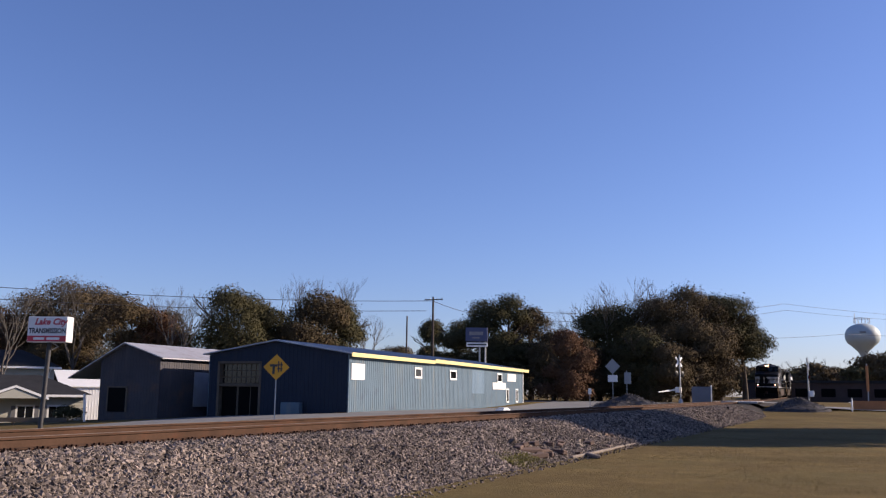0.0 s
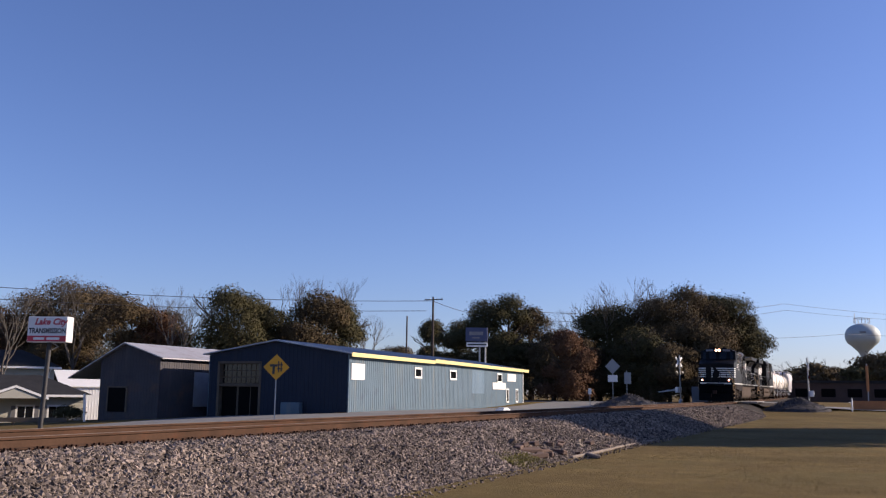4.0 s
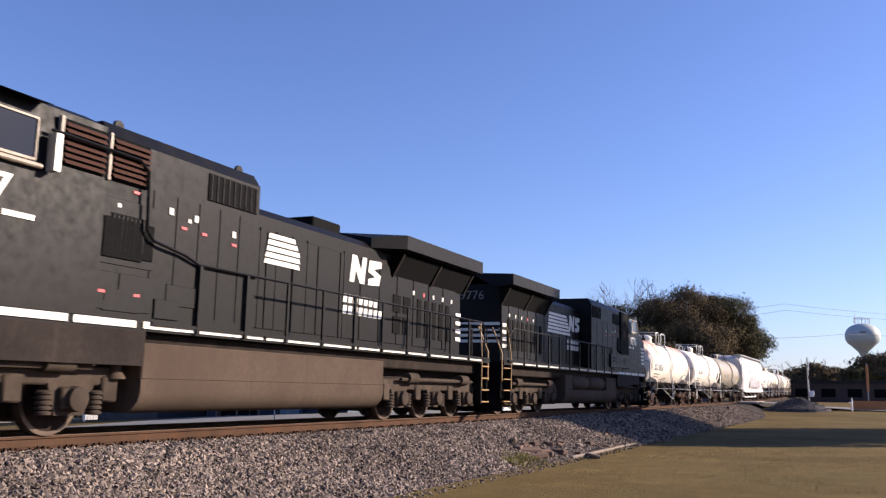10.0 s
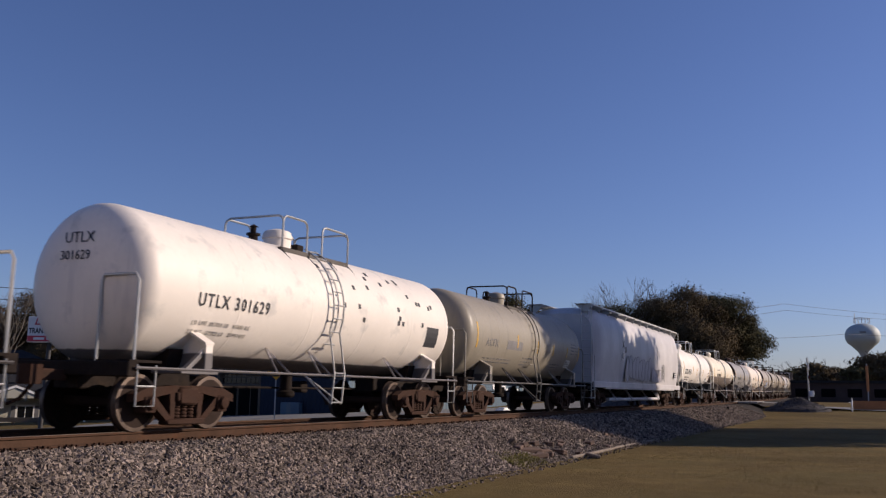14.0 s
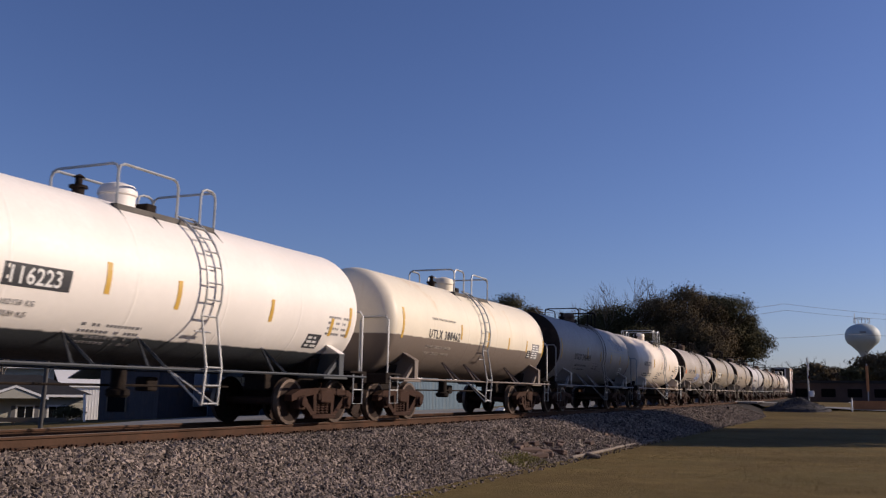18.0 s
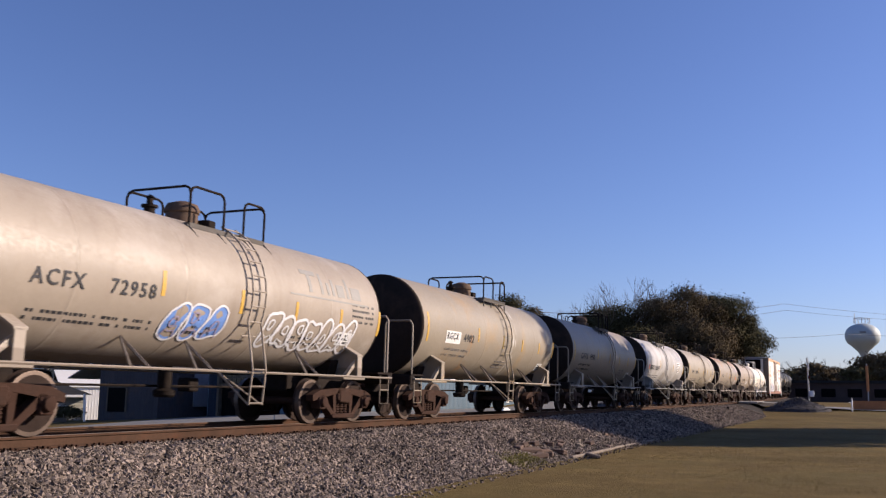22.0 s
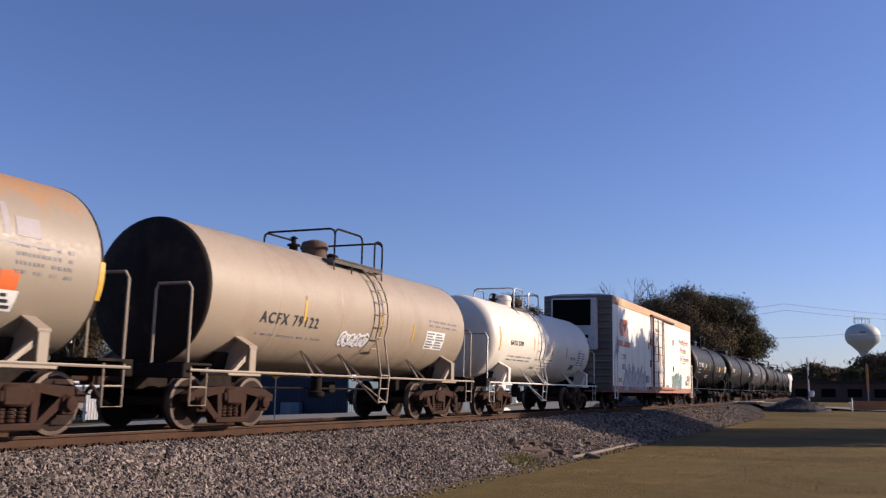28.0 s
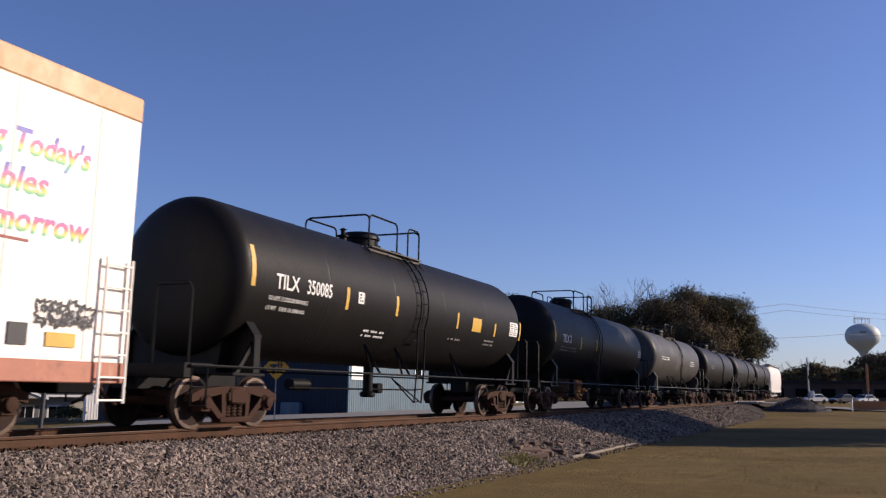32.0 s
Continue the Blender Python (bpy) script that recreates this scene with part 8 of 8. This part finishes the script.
    # number boards and headlights over the windshield
    hb = part("headlight_housing", Soup().rbox(-8.38, -8.0, -0.34, 0.34, 4.70, 4.95, 0.03).mesh("headlight_housing", M_BLACK), t)
    lit = M_LENS if not flip else M_DARK
    for y in (-0.13, 0.13):
        part("headlight", Soup().lathe_x([(-8.38, 0.12), (-8.60, 0.12), (-8.60, 0.108), (-8.405, 0.108)], 18, cy=y, cz=4.82).mesh("headlight", M_DARK), hb, "warm headlight in a dark cup" if not flip else "unlit headlight")
        part("reflector", Soup().lathe_x([(-8.425, 0.10), (-8.415, 0.104)], 18, cy=y, cz=4.82).mesh("reflector", lit), hb, "glowing warm reflector" if not flip else "dark reflector")
        part("bulb", Soup().lathe_x([(-8.60, 0.03), (-8.57, 0.05), (-8.54, 0.03)], 10, cy=y, cz=4.82).mesh("bulb", M_BULB if not flip else M_DARK), hb)
    for k in (-1, 1):
        part("number_board", Soup().hull([(-8.36, k * 0.42, 4.74), (-8.28, k * 1.05, 4.72), (-8.30, k * 0.42, 4.94), (-8.22, k * 1.02, 4.90), (-8.2, k * 0.42, 4.74), (-8.15, k * 1.05, 4.72)]).mesh("number_board", M_GRYTXT), hb)
        d = part("ditch_light", Soup().lathe_x([(-10.05, 0.07), (-10.12, 0.11), (-10.36, 0.11), (-10.36, 0.098), (-10.16, 0.098)], 16, cy=k * 1.12, cz=2.02).mesh("ditch_light", M_BLACK, 40), t, "ditch light")
        part("reflector", Soup().lathe_x([(-10.19, 0.085), (-10.175, 0.09)], 14, cy=k * 1.12, cz=2.02).mesh("reflector", M_DITCH if not flip else M_DARK), d, "glowing ditch light reflector" if not flip else "dark reflector")
        part("bulb", Soup().lathe_x([(-10.36, 0.03), (-10.32, 0.055), (-10.28, 0.03)], 10, cy=k * 1.12, cz=2.02).mesh("bulb", M_BULB if not flip else M_DARK), d)
    # long hood
    xe = 0.3 if flip else -1.3
    h1 = Soup().hull(mirror([(-5.0, 1.50, 1.8), (xe, 1.50, 1.8), (-5.0, 1.50, 4.62), (xe, 1.50, 4.62), (-5.0, 1.34, 4.86), (xe, 1.34, 4.86)]))
    part("equipment_cab", h1.mesh("equipment_cab", M_BLACK, 30), t, "black auxiliary cab")
    h2 = Soup().hull(mirror([(xe, 0.98, 1.8), (9.2, 0.98, 1.8), (xe, 0.98, 4.26), (9.2, 0.98, 4.26), (xe, 0.8, 4.44), (9.2, 0.8, 4.44)]))
    hood = part("hood", h2.mesh("hood", M_BLACK, 30), t, "long black engine hood")
    for k in (-1, 1):
        for x in np.arange(xe + 0.05, 8.3, 0.92):
            part("hood_door", cached("hood_door%d" % k, M_BLACK, lambda: Soup().rbox(0.03, 0.88, min(k * 0.975, k * 1.0), max(k * 0.975, k * 1.0), 1.95, 3.95, 0.008)), hood, at=pose(float(x), 0, 0))
        for x in (5.25, 5.8, 6.25, 6.7, 7.15, 7.6, 8.05, 8.45) if k > 0 else (6.35, 6.8, 7.25, 7.7, 8.15):
            part("louvre_panel", cached("louvre_panel%d" % k, M_DARK, lambda: Soup().rbox(0, 0.24, min(k * 1.0, k * 1.02), max(k * 1.0, k * 1.02), 0, 1.05, 0.005)), hood, "tall dark louvred vent", at=pose(x, 0, 2.2))
        for x in (5.0, 5.55) if k < 0 else ():
            for z in (2.22, 2.78):
                part("louvre_panel", cached("square_vent", M_DARK, lambda: Soup().rbox(0, 0.40, -1.02, -1.0, 0, 0.46, 0.005)), hood, "dark louvred vent", at=pose(x, 0, z))
        gr = part("dynamic_grille", Soup().rbox(xe - 1.45, xe - 0.08, min(k * 1.52, k * 1.46), max(k * 1.52, k * 1.46), 4.06, 4.56, 0.01).mesh("dynamic_grille", M_DARK), t, "dark grille")
        for i in range(9):
            part("grille_bar", cached("grille_bar%d" % k, M_BLACK, lambda: Soup().box(-0.01, 0.01, min(k * 1.535, k * 1.52), max(k * 1.535, k * 1.52), 4.08, 4.54)), gr, at=pose(xe - 1.38 + i * 0.155, 0, 0))
        part("intake_hatch", Soup().rbox(-4.75, -3.95, min(k * 1.53, k * 1.49), max(k * 1.53, k * 1.49), 2.75, 3.35, 0.02).mesh("intake_hatch", M_DARK), t, "dark intake grille")
        for x, z in ((-5.6, 2.35), (-4.9, 2.2), (-3.6, 2.4)):
            part("access_door", cached("access_door%d" % k, M_BLACK, lambda: Soup().rbox(0, 0.75, min(k * 1.515, k * 1.5), max(k * 1.515, k * 1.5), 0, 0.35, 0.008)), t, at=pose(x, 0, z - 0.3))
        if k < 0 or not flip:
            part("side_grab", Soup().tube([(-6.1, k * 1.60, 4.36), (-4.45, k * 1.60, 4.34), (-4.25, k * 1.60, 4.2), (-4.2, k * 1.60, 3.25), (-4.05, k * 1.60, 3.1), (-3.3, k * 1.57, 2.98), (-2.9, k * 1.55, 2.86)], 0.026, 6).mesh("side_grab", M_BLACK, 40), t, "black grab rail that steps down the side")
        for i in range(5):
            part("door_seam", cached("door_seam%d" % k, M_DARK, lambda: Soup().box(-0.012, 0.012, min(k * 1.506, k * 1.495), max(k * 1.506, k * 1.495), 1.95, 3.95)), t, at=pose(-4.0 + i * (xe + 4.0) / 5, 0, 0))
        for x, z in ((-3.6, 3.62), (-3.0, 3.6), (-2.0, 3.5)):
            part("handle", cached("door_handle%d" % k, M_LWHITE, lambda: Soup().rbox(-0.05, 0.05, min(k * 1.52, k * 1.5), max(k * 1.52, k * 1.5), 0, 0.12, 0.005)), t, "small pale latch tag", at=pose(x, 0, z))
        w = Soup().hull([(x, k * y, z) for x in (4.7, 9.6) for y, z in ((0.9, 4.28), (1.52, 4.36), (1.52, 4.72), (0.0, 4.80))] + [(3.9, k * 0.95, 4.3), (3.9, k * 0.95, 4.56), (3.9, 0.0, 4.74)])
        part("radiator_wing", w.mesh("radiator_wing", M_BLACK, 25), t, "overhanging radiator wing")
        part("radiator_screen", Soup().hull([(x, k * y, z) for x in (4.9, 9.4) for y, z in ((0.985, 3.70), (1.30, 4.27), (0.97, 4.26))]).mesh("radiator_screen", M_DARK), t)
        # emblem blocks on the hood: five bars and two plain shapes with bars for the name
        y0, y1 = min(k * 1.004, k * 1.012), max(k * 1.004, k * 1.012)

        # marks read the same way on both sides; the far side carries the larger emblem
        b0, b1, nb, n0 = (-0.40, 0.84, 5, 2.85) if k < 0 else (4.55, 2.15, 6, 1.85)
        sx = -k
        for i in range(nb):
            z = 3.30 + i * 0.135 if k < 0 else 3.12 + i * 0.14
            cut = 0.09 * max(0, i - 2) if k < 0 else -0.10 * (5 - i)
            part("hood_bar", Soup().prism([(b0 + sx * 0.03 * i, z), (b1 - sx * cut, z), (b1 - sx * cut - sx * 0.04, z + 0.10), (b0 + sx * 0.03 * (i + 1), z + 0.10)], y0, y1, 'y').mesh("hood_bar", M_LWHITE), hood, "white hood stripe")
        q = Soup().prism([(n0 + sx * u, 3.32 + w) for u, w in ((0.0, 0), (0.2, 0), (0.27, 0.32), (0.47, 0), (0.67, 0), (0.77, 0.66), (0.57, 0.66), (0.51, 0.32), (0.30, 0.66), (0.10, 0.66))], y0, y1, 'y')
        q.prism([(n0 + sx * u, 3.32 + w) for u, w in ((0.85, 0), (1.4, 0.05), (1.47, 0.3), (1.1, 0.42), (1.5, 0.5), (1.47, 0.66), (0.9, 0.63), (0.85, 0.34), (1.2, 0.24), (0.85, 0.15))], y0, y1, 'y')
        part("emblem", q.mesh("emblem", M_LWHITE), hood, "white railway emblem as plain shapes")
        m0 = 2.6 if k < 0 else 2.1
        for r_ in range(2):
            for i in range(7 + r_):
                xa = m0 + sx * i * 0.235
                zq = 2.80 - r_ * 0.27
                part("brand_bar", Soup().prism([(xa, zq), (xa + sx * 0.165, zq), (xa + sx * 0.19, zq + 0.20), (xa + sx * 0.025, zq + 0.20)], y0, y1, 'y').mesh("brand_bar", M_LWHITE), hood, "white brand lettering drawn as a bar")
        # skirts, framed doors, labels and latches along the side
        def slab(name, x0, x1, z0, z1, d, m, label=""):
            base = 1.50 if x1 <= (0.35 if flip else -1.25) else 0.98
            return part(name, Soup().rbox(x0, x1, min(k * base, k * (base + d)), max(k * base, k * (base + d)), z0, z1, 0.006).mesh(name, m), t, label)
        slab("skirt", -8.45, -6.62, 1.20, 1.64, 0.012, M_SKIRT, "dusty skirt below the cab")
        slab("skirt", -6.58, -3.98, 1.08, 1.64, 0.022, M_SKIRT, "dusty battery box below the walkway")
        for x0, x1, z0, z1 in ((-7.75, -6.62, 1.98, 2.72), (-6.55, -5.4, 1.98, 2.72), (-5.32, -4.65, 1.92, 2.50), (-4.6, -3.95, 1.92, 2.50), (-5.75, -3.92, 2.62, 3.66)) if k < 0 or not flip else ((-7.75, -6.62, 1.98, 2.72), (-6.55, -5.4, 1.98, 2.72)):
            slab("side_door", x0, x1, z0, z1, 0.014, M_BLACK, "black side door with a shadow gap")
        grl = slab("door_grille", -4.86, -4.16, 2.84, 3.42, 0.030, M_DARK, "dark mesh grille")
        for i in range(8):
            part("slat", cached("door_slat%d" % k, M_BLACK, lambda: Soup().box(-0.012, 0.012, min(k * 1.53, k * 1.54), max(k * 1.53, k * 1.54), 2.86, 3.40)), grl, at=pose(-4.81 + i * 0.086, 0, 0))
        for i in range(5):
            slab("louvre", -6.15, -5.9, 2.86 + i * 0.06, 2.885 + i * 0.06, 0.015, M_DARK)
        if k > 0 and flip:
            for i in range(4):
                for a in (-5.3, -3.4):
                    slab("louvre", a, a + 0.5, 2.20 + i * 0.07, 2.23 + i * 0.07, 0.09, M_DARK)
        for x, z in ((-5.35, 3.80), (-4.45, 3.80), (-5.0, 2.16), (-4.3, 2.16), (-3.35, 3.42), (-2.85, 3.40), (-2.05, 3.34)):
            slab("warning_label", x, x + 0.14, z, z + 0.055, 0.018, M_TAGRED, "small red warning label")
        for x, z in ((-6.0, 3.62), (-5.1, 3.52), (-4.75, 3.52), (-3.2, 3.56), (-7.3, 3.12)):
            slab("label", x, x + 0.08, z, z + 0.07, 0.018, M_LWHITE, "small white label")
        for x in (xe + 0.2, xe + 0.75, xe + 1.3, xe + 1.85, xe + 2.4, xe + 3.9):
            slab("door_seam", x, x + 0.025, 1.95, 4.0, 0.028, M_DARK)
        for x in (6.1, 6.7, 7.3, 7.9, 8.5):
            slab("label", x, x + 0.10, 3.34, 3.46, 0.024, M_LWHITE if x != 6.7 else M_TAGRED, "small label on the radiator doors")
        slab("perforated_box", -3.85, -3.3, 1.86, 2.18, 0.03, M_BLACK, "perforated step box")
        for i in range(3):
            part("radiator_frame", Soup().hull([(4.9 + i * 2.2 + dx, k * y, z) for dx in (0, 0.07) for y, z in ((1.0, 3.69), (1.03, 3.69), (1.315, 4.27), (1.34, 4.27))]).mesh("radiator_frame", M_SKIRT), t, "grey screen frame")
        for i in range(4):
            part("hood_bar", Soup().box(8.85, 9.19, y0, y1, 2.25 + i * 0.24, 2.37 + i * 0.24).mesh("hood_bar", M_LWHITE), hood, "white rear hood stripe")
        # handrails
        s = Soup()
        pts = [(x, k * 1.55, 2.86) for x in (-2.9, -1.2, 2, 5, 9.6)]
        s.tube(([(-2.95, k * 1.55, 2.5)] if flip and k > 0 else []) + pts + [(9.9, k * 1.46, 2.5)], 0.026, 6)
        part("handrail", s.mesh("handrail", M_BLACK, 40), t)
        for x in np.arange(-2.85, 9.8, 1.27):
            part("stanchion", cached("stanchion", M_BLACK, lambda: Soup().box(-0.035, 0.035, -0.02, 0.02, 1.66, 2.87)), t, at=pose(float(x), k * 1.55, 0))
        # steps at both ends
        for sg, xs in ((-1, -10.15), (1, 10.3)):
            st = part("step_well", Soup().hull([(xs, k * 1.02, 1.62), (xs - sg * 0.62, k * 1.02, 1.62), (xs, k * 1.02, 0.42), (xs - sg * 0.62, k * 1.02, 0.42), (xs, k * 0.98, 1.62), (xs - sg * 0.62, k * 0.98, 0.42)]).box(min(xs - sg * 0.60, xs - sg * 0.66), max(xs - sg * 0.60, xs - sg * 0.66), min(k * 1.0, k * 1.5), max(k * 1.0, k * 1.5), 0.4, 1.7).mesh("step_well", M_BLACK), t)
            for i in range(4):
                part("step", cached("step", M_GOLD, lambda: Soup().rbox(-0.28, 0.28, -0.24, 0.24, -0.02, 0.02, 0.008)), st, "yellow-edged step tread", at=pose(xs - sg * 0.30, k * 1.26, 0.45 + i * 0.36))
            part("grab_iron", Soup().tube([(xs - sg * 0.62, k * 1.50, 0.85), (xs - sg * 0.62, k * 1.50, 1.9), (xs - sg * 0.55, k * 1.42, 2.75), (xs - sg * 0.45, k * 1.38, 2.9)], 0.022, 6).tube([(xs + sg * 0.02, k * 1.44, 1.1), (xs + sg * 0.02, k * 1.44, 2.0), (xs - sg * 0.0, k * 1.1, 2.85)], 0.026, 6).mesh("grab_iron", M_GOLD, 40), t, "dull yellow grab iron by the steps")
        part("sand_box", Soup().rbox(-9.5, -8.7, min(k * 1.5, k * 1.2), max(k * 1.5, k * 1.2), 1.05, 1.36, 0.03).mesh("sand_box", M_UNDER), t)
    # stripes and number on the hood's end
    for i in range(4):
        part("end_stripe", Soup().box(9.2, 9.215, -0.92, 0.92, 2.42 + i * 0.2, 2.52 + i * 0.2).mesh("end_stripe", M_LWHITE), hood, "white stripe across the hood end")
    part("road_number", letters(number, 0.44, M_GRYTXT), hood, "white road number", at=pose(9.208, -0.52, 3.92, 0, 0, 90))
    # end railing over the pilot
    for xs in (-10.12, 10.26):
        for k in (-1, 1):
            s = Soup().tube([(xs, k * 1.35, 1.8), (xs, k * 1.35, 2.74), (xs, k * 1.27, 2.82), (xs, k * 0.47, 2.85), (xs, k * 0.4, 2.78), (xs, k * 0.4, 1.8)], 0.024, 6).tube([(xs, k * 0.9, 1.8), (xs, k * 0.9, 2.83)], 0.02, 6)
            part("end_railing", s.mesh("end_railing", M_BLACK, 40), t)
        sg = -1 if xs < 0 else 1
        part("pilot", Soup().rbox(min(xs, xs + sg * 0.10), max(xs, xs + sg * 0.10), -1.42, 1.42, 0.55, 1.75, 0.02).mesh("pilot", M_DARK), t)
        part("snow_plow", Soup().hull([(xs, -1.45, 0.14), (xs, 1.45, 0.14), (xs + sg * 0.55, -0.5, 0.12), (xs + sg * 0.55, 0.5, 0.12), (xs, -1.45, 0.85), (xs, 1.45, 0.85), (xs + sg * 0.30, -0.5, 0.7), (xs + sg * 0.30, 0.5, 0.7)]).mesh("snow_plow", M_DARK), t, "black pilot plow")
        coupler(t, xs + sg * 0.08, sg)
        hs = Soup()
        for y in (-0.75, -0.55, 0.55, 0.75):
            hs.tube([(xs + sg * 0.1, y, 1.1), (xs + sg * 0.22, y * 1.02, 0.8), (xs + sg * 0.2, y * 0.95, 0.5)], 0.025, 6)
        part("air_hose", hs.mesh("air_hose", M_DARK, 40), t)
        part("anticlimber", Soup().rbox(min(xs, xs + sg * 0.35), max(xs, xs + sg * 0.35), -0.75, 0.75, 1.52, 1.72, 0.02).mesh("anticlimber", M_BLACK), t)
    part("front_stripe", Soup().box(-10.27, -10.255, -1.3, 1.3, 1.66, 1.78).mesh("front_stripe", M_LWHITE), t, "white line across the pilot")
    # roof gear
    part("exhaust_stack", Soup().rbox(2.1, 3.3, -0.45, 0.45, 4.36, 4.80, 0.03).mesh("exhaust_stack", M_DARK), t, "black exhaust stack")
    part("horn", Soup().tube([(-6.2, 0.4, 5.05), (-6.6, 0.4, 5.12)], [0.04, 0.09], 8).tube([(-6.2, 0.25, 5.05), (-6.7, 0.25, 5.1)], [0.04, 0.08], 8).mesh("horn", M_DARK), t)
    s = Soup()
    for x, y in ((-7.9, -0.5), (-7.4, -0.3), (-7.0, 0.2), (-6.6, -0.5), (-5.8, -0.2)):
        s.lathe_z([(0.10, 4.98), (0.10, 5.08), (0.05, 5.13)], 10, cx=x, cy=y)
    part("antenna", s.mesh("antenna", M_DARK, 40), t)
    for k in (-1, 1):
        for x in (-4.6, -1.65):
            part("lifting_lug", cached("lifting_lug", M_BLACK, lambda: Soup().lathe_y([(-0.03, 0.09), (0.03, 0.09)], 10)), t, at=pose(x, k * 1.25, 4.90))
    # fuel tank, cut away on one side for the air reservoirs
    low = [(-1.46, 0.88), (-1.46, 0.66), (-1.42, 0.52), (-1.30, 0.38), (-1.15, 0.33), (1.15, 0.33), (1.30, 0.38), (1.42, 0.52), (1.46, 0.66), (1.46, 0.88)]
    ft = Soup().prism(low, -3.95, 3.78, 'x').rbox(-3.95, 3.78, -1.46, 0.55, 0.87, 1.46, 0.02).rbox(-3.95, -2.2, 0.5, 1.46, 0.87, 1.46, 0.02).rbox(2.85, 3.78, 0.5, 1.46, 0.87, 1.46, 0.02)
    part("fuel_tank", ft.mesh("fuel_tank", M_TANKDUST, 35), t, "dusty brown fuel tank")
    part("bell", Soup().lathe_z([(0.05, 1.30), (0.05, 1.18), (0.09, 1.12), (0.12, 0.98), (0.17, 0.90), (0.17, 0.87)], 14, cx=-4.25, cy=-1.2).mesh("bell", M_TANKDUST, 50), t, "dusty bell hung ahead of the fuel tank")
    for x0, x1 in ((-2.05, 0.25), (0.42, 2.72)):
        part("air_reservoir", Soup().lathe_x([(x0, 0.12), (x0 + 0.06, 0.24), (x0 + 0.14, 0.285), (x1 - 0.14, 0.285), (x1 - 0.06, 0.24), (x1, 0.12)], 18, cy=1.2, cz=1.16).mesh("air_reservoir", M_TANKDUST, 50), t, "dusty brown air reservoir")
    if flip:
        # flat plate on the wall, the depth's shade put into its black
        part("cab_recess", Soup().box(-6.05, -4.5, 1.47, 1.56, 2.66, 4.68).mesh("cab_recess", M_DARK), t, "black open recess behind the cab")
        part("side_vent", Soup().rbox(-4.3, -3.75, 1.45, 1.52, 4.0, 4.5, 0.02).rbox(-3.6, -3.2, 1.45, 1.52, 4.0, 4.5, 0.02).mesh("side_vent", M_DARK), t, "dark side vent")
        part("battery_box", Soup().rbox(-6.1, -2.6, 1.45, 1.58, 1.96, 2.56, 0.02).mesh("battery_box", M_BLACK), t)
    lower(t, 0.945)
    loco_truck(t, -7.05)
    loco_truck(t, 7.05)
    return t


build_loco("9527", -63.4, False)
build_loco("9776", -41.6, True)
P_HOP = tank_paint("hopper_grey_white", (0.52, 0.495, 0.495), streak=((0.38, 0.355, 0.36), 0.45, 0.9), dirt=((0.60, 0.57, 0.57), 0.4, 0.7), var=0.10)
P_HOP2 = tank_paint("hopper_white", (0.55, 0.52, 0.49), streak=((0.6, 0.56, 0.5), 0.15, 0.9), var=0.05)
build_tank_cars()
build_hopper(9.7, 30.5, P_HOP, "grey-white round-sided covered hopper car with graffiti and roof walkways")
build_reefer(191.98, 214.18)
build_hopper(321.8, 341.8, P_HOP2, "white covered hopper car far back in the train", tags=False)
build_track()


# ---- the train's run ----
def run(s16, t):
    """Distance along the line at t seconds of what is at s16 at 16 s."""
    d = t - 16
    return s16 - 13.0 * d + 0.0079 * d * d / 2 + 0.2881 * d ** 3 / 300


def motions():
    for ob, (first, *rest) in CARS:
        rows = []
        for t, y in ((0.0, first[1] - 10.0), (28.0, first[1] - 10.0), first, *rest):
            x = 152.0 - 1.2 * y
            rows.append((t, pose(x, y, ground_z(x, y), 0, 0, -40)))
        walk(ob, rows)
    for ob, s16, half in TRAIN:
        rows = []
        for i in range(33):
            s = run(s16, i)
            a, b = line(s - half), line(s + half)
            x, y, z = [(p + q) / 2 for p, q in zip(a[:3], b[:3])]
            hd = math.degrees(math.atan2(b[1] - a[1], b[0] - a[0]))
            up = math.degrees(math.atan2(b[2] - a[2], 2 * abs(half)))
            rows.append((float(i), pose(x, y, z, LEAN if half > 0 else -LEAN, -up, hd)))
        walk(ob, rows)


motions()
